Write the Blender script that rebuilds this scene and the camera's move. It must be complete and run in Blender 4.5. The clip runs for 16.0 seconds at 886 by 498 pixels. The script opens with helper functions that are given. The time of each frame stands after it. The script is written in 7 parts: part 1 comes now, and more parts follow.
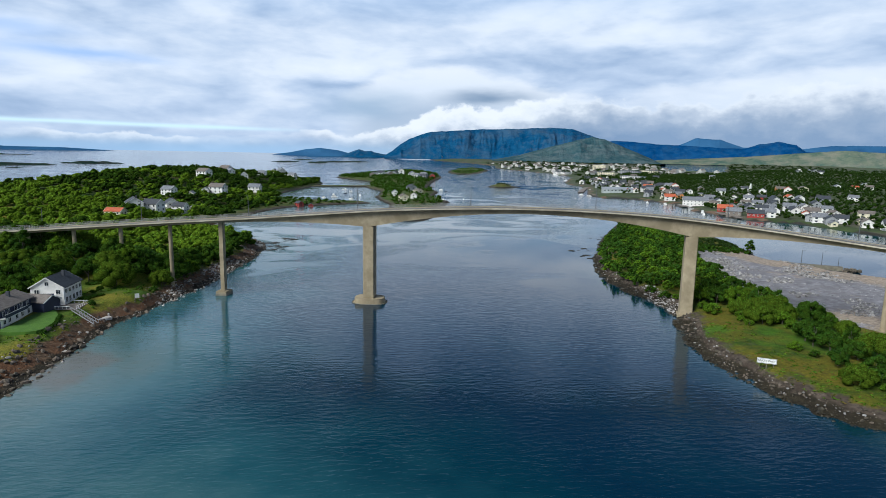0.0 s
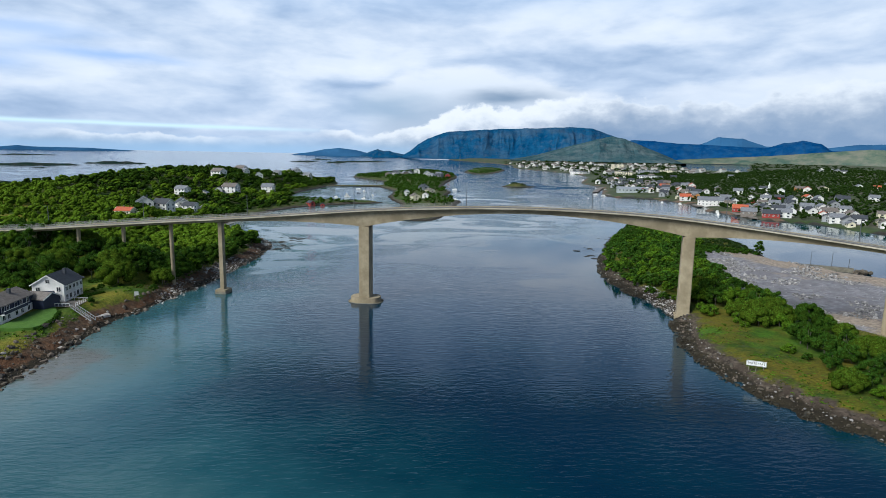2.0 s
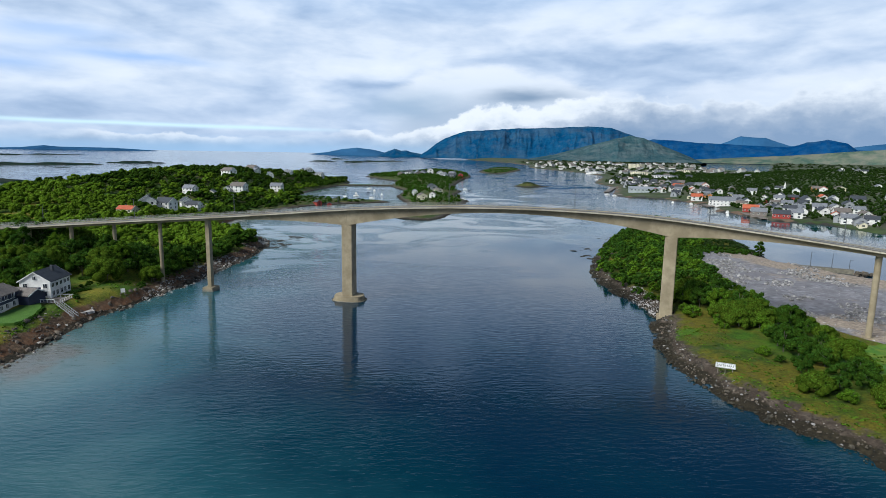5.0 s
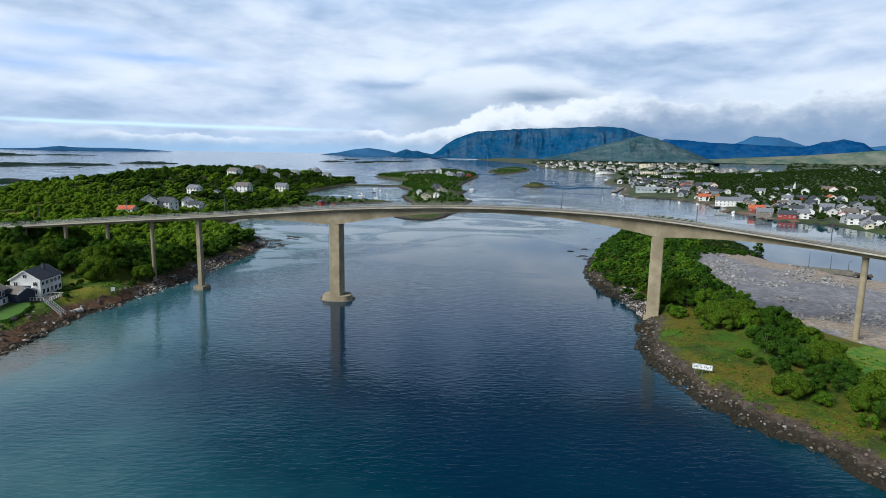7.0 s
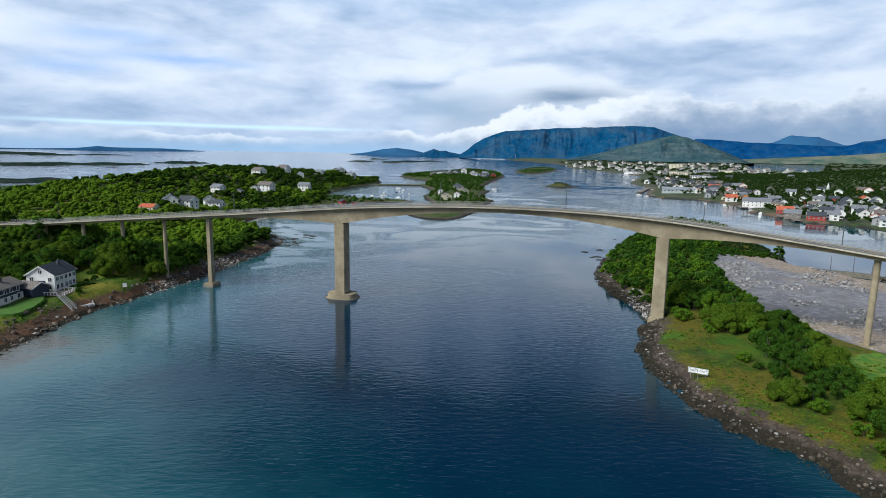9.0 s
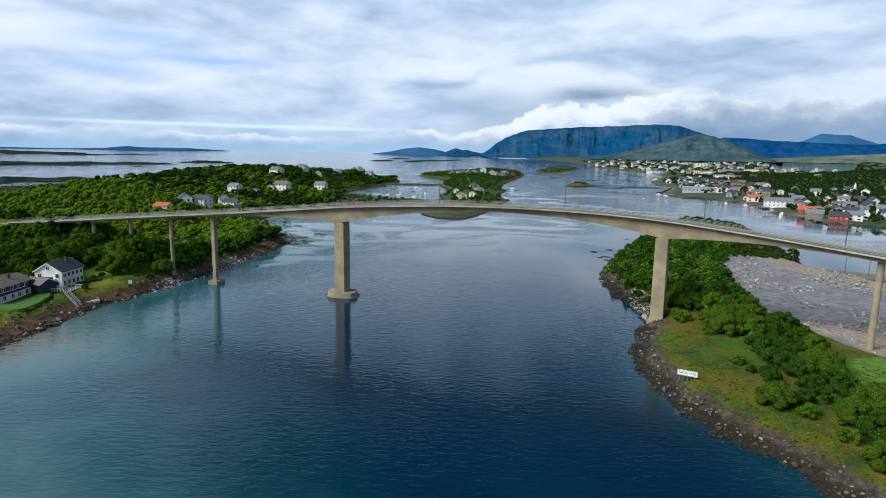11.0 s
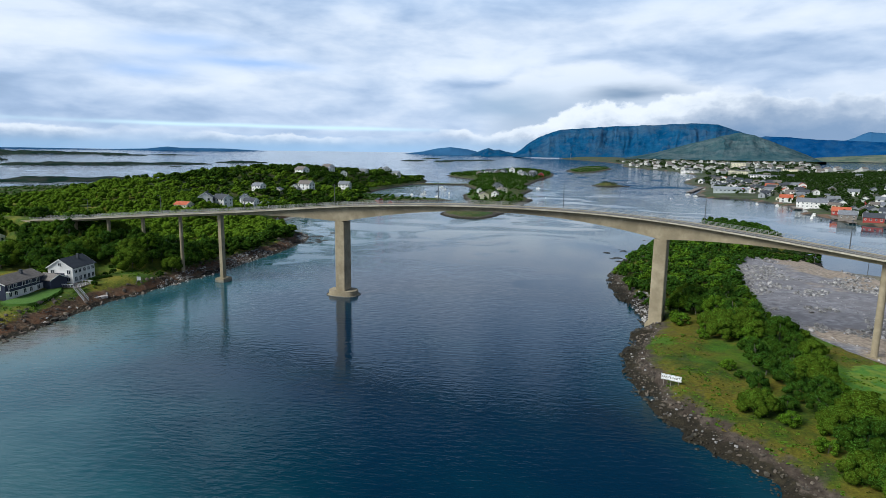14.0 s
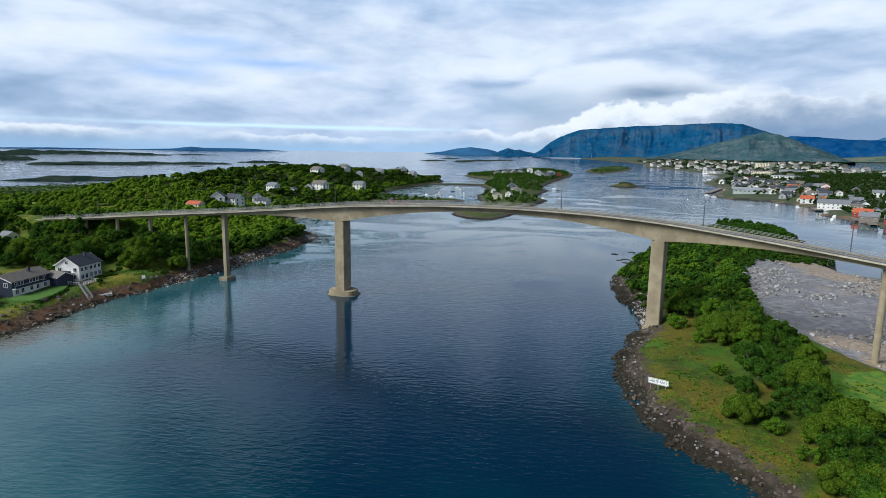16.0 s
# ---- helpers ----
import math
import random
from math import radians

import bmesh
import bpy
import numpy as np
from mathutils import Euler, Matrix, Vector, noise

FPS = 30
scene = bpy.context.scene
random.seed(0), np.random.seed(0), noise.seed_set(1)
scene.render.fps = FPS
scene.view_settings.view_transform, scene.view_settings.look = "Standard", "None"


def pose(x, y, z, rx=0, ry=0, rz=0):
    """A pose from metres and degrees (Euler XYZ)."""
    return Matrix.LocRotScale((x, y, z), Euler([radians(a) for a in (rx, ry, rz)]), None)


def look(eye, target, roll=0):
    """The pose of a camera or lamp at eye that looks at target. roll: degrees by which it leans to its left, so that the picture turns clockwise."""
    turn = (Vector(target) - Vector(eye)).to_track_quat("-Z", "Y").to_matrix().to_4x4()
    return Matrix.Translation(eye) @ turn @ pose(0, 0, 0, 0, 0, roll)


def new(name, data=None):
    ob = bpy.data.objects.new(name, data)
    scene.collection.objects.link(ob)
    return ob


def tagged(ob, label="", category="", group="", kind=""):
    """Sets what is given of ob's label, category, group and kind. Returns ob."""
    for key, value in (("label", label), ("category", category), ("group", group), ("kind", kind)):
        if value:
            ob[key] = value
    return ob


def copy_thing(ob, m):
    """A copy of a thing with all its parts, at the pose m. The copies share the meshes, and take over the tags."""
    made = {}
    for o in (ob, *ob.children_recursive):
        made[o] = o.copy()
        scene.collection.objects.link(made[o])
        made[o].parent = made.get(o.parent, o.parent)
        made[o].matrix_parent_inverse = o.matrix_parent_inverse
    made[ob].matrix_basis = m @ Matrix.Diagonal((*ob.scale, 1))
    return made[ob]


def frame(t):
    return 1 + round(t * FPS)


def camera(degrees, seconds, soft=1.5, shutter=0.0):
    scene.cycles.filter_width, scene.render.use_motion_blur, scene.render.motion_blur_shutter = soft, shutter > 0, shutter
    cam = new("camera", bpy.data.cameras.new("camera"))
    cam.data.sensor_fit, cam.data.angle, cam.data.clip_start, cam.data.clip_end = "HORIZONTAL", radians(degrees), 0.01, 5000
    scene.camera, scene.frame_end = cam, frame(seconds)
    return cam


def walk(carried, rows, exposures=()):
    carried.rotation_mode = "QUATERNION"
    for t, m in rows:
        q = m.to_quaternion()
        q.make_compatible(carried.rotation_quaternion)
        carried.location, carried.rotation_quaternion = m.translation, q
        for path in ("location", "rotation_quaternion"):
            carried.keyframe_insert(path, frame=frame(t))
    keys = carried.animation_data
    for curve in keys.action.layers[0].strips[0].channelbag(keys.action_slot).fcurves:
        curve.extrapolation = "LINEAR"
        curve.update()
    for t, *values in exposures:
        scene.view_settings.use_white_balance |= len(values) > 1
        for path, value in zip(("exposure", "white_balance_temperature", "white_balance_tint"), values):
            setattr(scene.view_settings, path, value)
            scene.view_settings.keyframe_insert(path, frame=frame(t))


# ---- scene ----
cam = camera(74.1, 16.0, 0.85)
PATH = [
    (0, (-17.336, 0.841, 53.734), (-17.114, 2.803, 53.417), 1.1),
    (0.5, (-15.365, 0.575, 53.77), (-15.16, 2.539, 53.452), 1.1),
    (1, (-13.331, 0.287, 53.827), (-13.142, 2.253, 53.509), 1.1),
    (1.5, (-11.172, 0.069, 53.86), (-10.999, 2.035, 53.542), 1.1),
    (2, (-8.98, -0.069, 53.878), (-8.822, 1.899, 53.559), 1.0),
    (2.5, (-6.813, -0.152, 53.895), (-6.669, 1.817, 53.575), 1.0),
    (3, (-4.662, -0.268, 53.9), (-4.531, 1.702, 53.579), 1.0),
    (3.5, (-2.527, -0.456, 53.908), (-2.406, 1.514, 53.588), 1.0),
    (4, (-0.363, -0.653, 53.918), (-0.252, 1.318, 53.597), 1.0),
    (6.5, (10.728, -1.194, 53.913), (10.796, 0.779, 53.592), 0.9),
    (7, (12.973, -1.271, 53.91), (13.027, 0.702, 53.589), 0.9),
    (7.5, (15.186, -1.289, 53.907), (15.221, 0.684, 53.586), 0.9),
    (8, (17.384, -1.275, 53.895), (17.398, 0.699, 53.573), 0.9),
    (8.5, (19.591, -1.222, 53.891), (19.577, 0.752, 53.568), 0.9),
    (9, (21.749, -1.142, 53.875), (21.707, 0.832, 53.552), 0.9),
    (9.5, (23.9, -1.017, 53.871), (23.833, 0.956, 53.547), 0.9),
    (12, (34.462, -0.253, 53.903), (34.309, 1.714, 53.576), 0.8),
    (12.5, (36.501, -0.035, 53.897), (36.327, 1.93, 53.57), 0.8),
    (13, (38.558, 0.235, 53.894), (38.364, 2.198, 53.566), 0.7),
    (13.5, (40.593, 0.54, 53.901), (40.379, 2.501, 53.573), 0.7),
    (14, (42.535, 0.832, 53.922), (42.304, 2.791, 53.594), 0.7),
    (14.5, (44.511, 1.134, 53.98), (44.262, 3.091, 53.652), 0.7),
    (15, (46.48, 1.472, 54.04), (46.213, 3.426, 53.712), 0.7),
    (15.5, (48.432, 1.784, 54.098), (48.148, 3.736, 53.77), 0.7),
    (16, (50.34, 2.153, 54.178), (50.04, 4.103, 53.849), 0.7),
]
EXPOSURES = [(0, 0.0, 5850, 6), (16, 0.0, 5850, 6)]
walk(cam, [(t, look(eye, target, roll)) for t, eye, target, roll in PATH], EXPOSURES)

# ---- world, sun, exposure ----
SUN_ELEV, SUN_AZ = radians(40), radians(236)      # azimuth clockwise from +y
SKY_STRENGTH = 0.05
world = bpy.data.worlds.new("overcast_sky")
scene.world = world
world.use_nodes = True


def build_sky():
    nt = world.node_tree
    nt.nodes.clear()
    N = nt.nodes.new
    L = nt.links.new
    out = N("ShaderNodeOutputWorld")
    sky = N("ShaderNodeTexSky")
    sky.sky_type = "NISHITA"
    sky.sun_disc = False
    sky.sun_elevation, sky.sun_rotation = SUN_ELEV, SUN_AZ
    sky.air_density, sky.dust_density, sky.ozone_density = 1.0, 0.3, 3.0
    bg_sky = N("ShaderNodeBackground")
    bg_sky.inputs[1].default_value = SKY_STRENGTH
    L(sky.outputs[0], bg_sky.inputs[0])
    tc = N("ShaderNodeTexCoord")
    sep = N("ShaderNodeSeparateXYZ")
    L(tc.outputs["Generated"], sep.inputs[0])

    def m(op, a, b=None, c=None):
        n = N("ShaderNodeMath")
        n.operation = op
        for k, v in enumerate((a, b, c)):
            if v is None:
                continue
            if isinstance(v, (int, float)):
                n.inputs[k].default_value = v
            else:
                L(v, n.inputs[k])
        return n.outputs[0]

    def ramp(fac, stops, ease=False):
        r = N("ShaderNodeValToRGB")
        if ease:
            r.color_ramp.interpolation = "EASE"
        e = r.color_ramp.elements
        while len(e) < len(stops):
            e.new(0.5)
        for el_, (p, c) in zip(e, stops):
            el_.position, el_.color = p, (*((c, c, c) if isinstance(c, (int, float)) else c), 1)
        L(fac, r.inputs[0])
        return r.outputs[0]

    # degrees east of +y and above the horizon
    az = m("MULTIPLY", m("ARCTAN2", sep.outputs[0], sep.outputs[1]), 57.2958)
    el = m("MULTIPLY", m("ARCSINE", sep.outputs[2]), 57.2958)
    side = m("MULTIPLY_ADD", az, 0.01, 0.5)

    def clouds(kx, ky, detail, rough, seed, shear=0.0, dist=0.0):
        """Layered noise drawn out along the horizon."""
        c = N("ShaderNodeCombineXYZ")
        L(m("MULTIPLY", az, kx), c.inputs[0])
        L(m("MULTIPLY", m("MULTIPLY_ADD", az, shear, el), ky), c.inputs[1])
        c.inputs[2].default_value = seed
        n = N("ShaderNodeTexNoise")
        n.inputs["Scale"].default_value = 1.0
        n.inputs["Detail"].default_value = detail
        n.inputs["Roughness"].default_value = rough
        n.inputs["Distortion"].default_value = dist
        L(c.outputs[0], n.inputs["Vector"])
        return n.outputs[0]

    warp = clouds(0.11, 0.45, 4.0, 0.55, 21.0)
    az_w = m("MULTIPLY_ADD", m("SUBTRACT", clouds(0.10, 0.40, 3.0, 0.5, 33.0), 0.5), 9.0, az)
    el_w = m("MULTIPLY_ADD", m("SUBTRACT", warp, 0.5), 1.5, el)

    def spot(a, e, wa, we):
        """A soft patch of sky round a direction, its edge torn by the wind."""
        p = m("DIVIDE", m("SUBTRACT", az_w, a), wa)
        q = m("DIVIDE", m("SUBTRACT", el_w, e), we)
        return m("EXPONENT", m("MULTIPLY", m("MULTIPLY_ADD", p, p, m("MULTIPLY", q, q)), -1.0))

    def total(*socks):
        s = socks[0]
        for k in socks[1:]:
            s = m("ADD", s, k)
        return s

    def over(below, fac, colour):
        bg = N("ShaderNodeMix")
        bg.data_type = "RGBA"
        L(fac, bg.inputs[0])
        L(below, bg.inputs[6])
        if isinstance(colour, tuple):
            bg.inputs[7].default_value = (*colour, 1)
        else:
            L(colour, bg.inputs[7])
        return bg.outputs[2]

    # high sheet of streaked cloud
    shade = total(m("MULTIPLY", clouds(0.060, 0.20, 5.0, 0.50, 3.0, 0.01, 0.25), 0.66), m("MULTIPLY", clouds(0.17, 0.50, 6.0, 0.52, 8.0, 0.01, 0.2), 0.38))
    grey = total(spot(-5.0, 6.2, 5.5, 0.65), m("MULTIPLY", spot(-9.0, 4.0, 9.0, 1.6), 0.35), m("MULTIPLY", spot(19.0, 9.2, 6.0, 0.7), 0.6), m("MULTIPLY", spot(30.0, 12.4, 6.0, 1.2), 0.6),
                 m("MULTIPLY", spot(-28.0, 3.4, 16.0, 1.0), 0.30), m("MULTIPLY", spot(28.0, 7.4, 9.0, 1.0), 0.25))
    tone = ramp(m("MULTIPLY_ADD", grey, -0.20, shade), [(0.26, (0.27, 0.37, 0.52)), (0.38, (0.43, 0.53, 0.70)), (0.47, (0.60, 0.68, 0.82)), (0.57, (0.80, 0.84, 0.92)), (0.68, (0.92, 0.93, 0.97))])
    rift = total(spot(-30.0, 9.0, 4.5, 0.7), spot(-27.0, 7.6, 6.0, 0.55), spot(-32.5, 6.4, 4.0, 0.6), m("MULTIPLY", spot(-22.0, 7.4, 3.5, 0.5), 0.7))
    tone = over(tone, m("MULTIPLY", rift, 0.62), (0.36, 0.55, 0.90))
    # bright soft mass above the mountain
    crest = m("MULTIPLY", ramp(side, [(0.46, 0.55), (0.50, 0.72), (0.53, 0.79), (0.59, 0.81), (0.63, 0.73), (0.66, 0.64), (0.71, 0.54), (0.76, 0.62), (0.84, 0.72), (0.95, 0.80)]), 10.0)
    lump_soft = clouds(0.20, 0.55, 6.0, 0.55, 14.0, 0.0, 0.2)
    deep = m("SUBTRACT", m("MULTIPLY_ADD", m("SUBTRACT", lump_soft, 0.5), 2.6, crest), el)
    mass = m("MULTIPLY", ramp(m("MULTIPLY_ADD", deep, 0.4, 0.5), [(0.36, 0.0), (0.80, 0.92)], True), ramp(side, [(0.46, 0.0), (0.50, 1.0), (0.66, 1.0), (0.74, 0.55), (0.95, 0.8)]))
    tone = over(tone, mass, ramp(m("ADD", m("MULTIPLY", deep, 0.22), m("MULTIPLY", m("SUBTRACT", lump_soft, 0.5), -0.9)), [(0.0, (0.90, 0.91, 0.95)), (0.45, (0.84, 0.87, 0.93)), (0.85, (0.52, 0.59, 0.70))]))
    tone = over(tone, m("MULTIPLY", spot(10.5, 5.5, 3.4, 0.62), 0.95), (0.25, 0.34, 0.47))
    tone = over(tone, m("MULTIPLY", spot(-0.5, 4.4, 4.0, 1.2), 0.8), (0.36, 0.48, 0.63))
    # clear strip under the sheet, out over the sea
    lane = m("DIVIDE", m("SUBTRACT", m("MULTIPLY_ADD", m("SUBTRACT", warp, 0.5), 0.25, el), m("MULTIPLY_ADD", az, -0.006, 1.95)), 0.17)
    lane = m("MULTIPLY", m("EXPONENT", m("MULTIPLY", m("MULTIPLY", lane, lane), -1.0)), ramp(side, [(0.12, 0.3), (0.18, 1.0), (0.36, 1.0), (0.44, 0.0)]))
    tone = over(tone, m("MULTIPLY", lane, 0.95), (0.74, 0.93, 1.0))
    # heaped clouds along the horizon: the height of their tops by direction
    heap_top = m("MULTIPLY", ramp(side, [(0.06, 0.20), (0.138, 0.16), (0.148, 0.20), (0.16, 0.175), (0.18, 0.20), (0.197, 0.15), (0.217, 0.18), (0.245, 0.125), (0.265, 0.13), (0.29, 0.168), (0.305, 0.12),
                                         (0.36, 0.135), (0.42, 0.17), (0.430, 0.235), (0.450, 0.235), (0.46, 0.18), (0.478, 0.165), (0.50, 0.225), (0.52, 0.27), (0.538, 0.345), (0.56, 0.47), (0.582, 0.50),
                                         (0.60, 0.455), (0.625, 0.47), (0.64, 0.53), (0.68, 0.57), (0.72, 0.54), (0.753, 0.46), (0.767, 0.51), (0.81, 0.475), (0.83, 0.58), (0.88, 0.66)]), 10.0)
    puff = clouds(0.50, 0.70, 8.0, 0.54, 5.0, 0.0, 0.1)
    fine = clouds(1.1, 2.4, 6.0, 0.6, 11.0)
    big = m("MULTIPLY_ADD", heap_top, 0.20, 0.10)
    depth = m("SUBTRACT", total(heap_top, m("MULTIPLY", m("SUBTRACT", puff, 0.5), m("MULTIPLY", big, 2.2)), m("MULTIPLY", m("SUBTRACT", fine, 0.5), 0.35)), el)
    body = ramp(m("DIVIDE", depth, m("MULTIPLY_ADD", heap_top, 0.10, 0.10)), [(0.0, 0.0), (0.9, 1.0)], True)
    gaps = ramp(clouds(0.10, 0.25, 3.0, 0.5, 41.0), [(0.42, 0.25), (0.52, 1.0)])
    body = m("MULTIPLY", body, m("MAXIMUM", gaps, ramp(side, [(0.46, 0.0), (0.51, 1.0)])))
    body = m("MULTIPLY", body, ramp(side, [(0.0, 0.9), (0.47, 0.8), (0.52, 1.0), (0.70, 1.0), (0.76, 0.88), (1.0, 0.9)]))
    lit = m("DIVIDE", depth, m("MULTIPLY_ADD", heap_top, 0.42, 0.25))
    lit = total(lit, m("MULTIPLY", m("SUBTRACT", 0.5, clouds(0.40, 0.70, 7.0, 0.56, 17.0)), 1.1), m("SUBTRACT", ramp(side, [(0.40, 0.45), (0.49, 0.35), (0.53, 0.0), (0.60, 0.04), (0.65, 0.25), (0.70, 0.62), (0.76, 0.80), (0.82, 0.66), (0.88, 0.45)]), 0.5))
    tone = over(tone, body, ramp(m("MULTIPLY_ADD", lit, 0.5, 0.1), [(0.08, (0.95, 0.95, 0.97)), (0.26, (0.84, 0.86, 0.90)), (0.42, (0.58, 0.63, 0.72)), (0.62, (0.36, 0.44, 0.57)), (0.90, (0.24, 0.34, 0.50))]))
    # blue haze on the horizon
    tone = over(tone, ramp(m("MULTIPLY", el, 0.2), [(0.0, 0.9), (0.08, 0.75), (0.16, 0.40), (0.30, 0.0)]), ramp(side, [(0.12, (0.36, 0.53, 0.74)), (0.40, (0.42, 0.60, 0.82)), (0.55, (0.42, 0.56, 0.72)), (0.8, (0.30, 0.42, 0.60))]))
    # the sheet thins out upwards and lets the blue through
    tone = over(tone, m("MULTIPLY", ramp(m("MULTIPLY", el, 0.04), [(0.46, 0.0), (0.74, 0.50)]), ramp(side, [(0.15, 0.35), (0.40, 1.0), (1.0, 1.0)])), (0.27, 0.50, 0.84))
    bg_cloud = N("ShaderNodeBackground")
    L(tone, bg_cloud.inputs[0])
    bg_cloud.inputs[1].default_value = 1.0
    # the cover reaches highest in the west and breaks up overhead into clear blue sky
    reach = m("ADD", sep.outputs[2], m("MULTIPLY", ramp(side, [(0.05, 0.0), (0.20, 0.0), (0.42, 1.0), (0.95, 1.0), (1.0, 0.6)]), 0.10))
    amount = ramp(m("MULTIPLY_ADD", m("SUBTRACT", shade, 0.5), -0.5, reach), [(0.38, 1.0), (0.50, 0.0)], True)
    mix = N("ShaderNodeMixShader")
    L(amount, mix.inputs[0])
    L(bg_sky.outputs[0], mix.inputs[1])
    L(bg_cloud.outputs[0], mix.inputs[2])
    L(mix.outputs[0], out.inputs[0])


build_sky()
sun = new("sun", bpy.data.lights.new("sun", "SUN"))
sun.data.energy, sun.data.angle, sun.data.color = 4.7, radians(32), (1.0, 0.945, 0.85)
sun.matrix_world = look(
    (400 * math.sin(SUN_AZ) * math.cos(SUN_ELEV), 400 * math.cos(SUN_AZ) * math.cos(SUN_ELEV), 400 * math.sin(SUN_ELEV)), (0, 0, 0))

# ---- materials ----


def material(name, dark, light, scale=1.0, rough=0.8, bump=0.0, bump_scale=None, metal=0.0, detail=5.0, stain=None, stain_scale=0.1,
             random_amount=0.0, island=False, spec=None):
    """Noise between two colours, a second larger noise towards stain, fine relief, and small changes from piece to piece."""
    mt = bpy.data.materials.new(name)
    mt.use_nodes = True
    nt = mt.node_tree
    bsdf = nt.nodes["Principled BSDF"]
    N, L = nt.nodes.new, nt.links.new
    geo = N("ShaderNodeNewGeometry")

    def tex(s, d):
        n = N("ShaderNodeTexNoise")
        n.inputs["Scale"].default_value = s
        n.inputs["Detail"].default_value = d
        n.inputs["Roughness"].default_value = 0.6
        L(geo.outputs["Position"], n.inputs["Vector"])
        return n.outputs[0]

    def mixer(fac, a, b):
        n = N("ShaderNodeMix")
        n.data_type = "RGBA"
        L(fac, n.inputs[0])
        for k, v in ((6, a), (7, b)):
            if isinstance(v, tuple):
                n.inputs[k].default_value = (*v, 1)
            else:
                L(v, n.inputs[k])
        return n.outputs[2]

    def remap(sock, lo, hi, a=0.0, b=1.0):
        n = N("ShaderNodeMapRange")
        for k, v in enumerate((lo, hi, a, b)):
            n.inputs[k + 1].default_value = v
        L(sock, n.inputs[0])
        return n.outputs[0]

    col = mixer(remap(tex(scale, detail), 0.32, 0.68), dark, light)
    if stain:
        col = mixer(remap(tex(stain_scale, 4.0), 0.44, 0.62, 0.0, 0.8), col, stain)
    if random_amount:
        if island:
            both = N("ShaderNodeMath")
            both.operation = "MULTIPLY_ADD"
            L(N("ShaderNodeObjectInfo").outputs["Random"], both.inputs[0])
            both.inputs[1].default_value = 1.1
            L(geo.outputs["Random Per Island"], both.inputs[2])
            rnd = remap(both.outputs[0], 0.0, 2.1, -0.3, 1.3)
        else:
            rnd = N("ShaderNodeObjectInfo").outputs["Random"]
        hsv = N("ShaderNodeHueSaturation")
        L(remap(rnd, 0, 1, 1 - random_amount, 1 + random_amount), hsv.inputs["Value"])
        L(remap(rnd, 0, 1, 0.5 + 0.05 * random_amount, 0.5 - 0.05 * random_amount), hsv.inputs["Hue"])
        L(col, hsv.inputs["Color"])
        col = hsv.outputs[0]
    L(col, bsdf.inputs["Base Color"])
    bsdf.inputs["Roughness"].default_value = rough
    bsdf.inputs["Metallic"].default_value = metal
    if spec is not None:
        bsdf.inputs["Specular IOR Level"].default_value = spec
    if bump:
        b = N("ShaderNodeBump")
        b.inputs["Strength"].default_value = bump
        b.inputs["Distance"].default_value = 0.2
        L(tex(bump_scale or scale * 2, 6.0), b.inputs["Height"])
        L(b.outputs[0], bsdf.inputs["Normal"])
    return mt


CONCRETE = material("weathered_concrete", (0.24, 0.195, 0.12), (0.355, 0.295, 0.195), 0.35, 0.85, 0.25, 3.0, stain=(0.19, 0.152, 0.092), stain_scale=0.12)
CONCRETE_EDGE = material("pale_edge_concrete", (0.34, 0.305, 0.23), (0.47, 0.425, 0.325), 0.5, 0.85, 0.25, 3.0, stain=(0.25, 0.215, 0.15), stain_scale=0.15)
CONCRETE_DARK = material("wet_concrete", (0.10, 0.09, 0.07), (0.2, 0.18, 0.13), 0.8, 0.6, 0.3, 3.0)
ASPHALT = material("grey_asphalt", (0.10, 0.095, 0.09), (0.16, 0.15, 0.14), 0.5, 0.9, 0.2, 8.0, stain=(0.20, 0.17, 0.13), stain_scale=0.08)
STEEL = material("galvanised_steel", (0.22, 0.22, 0.21), (0.34, 0.34, 0.33), 2.0, 0.6, metal=0.3)
LAMP_STEEL = material("dull_lamp_steel", (0.06, 0.065, 0.07), (0.12, 0.125, 0.13), 2.0, 0.6, metal=0.3)


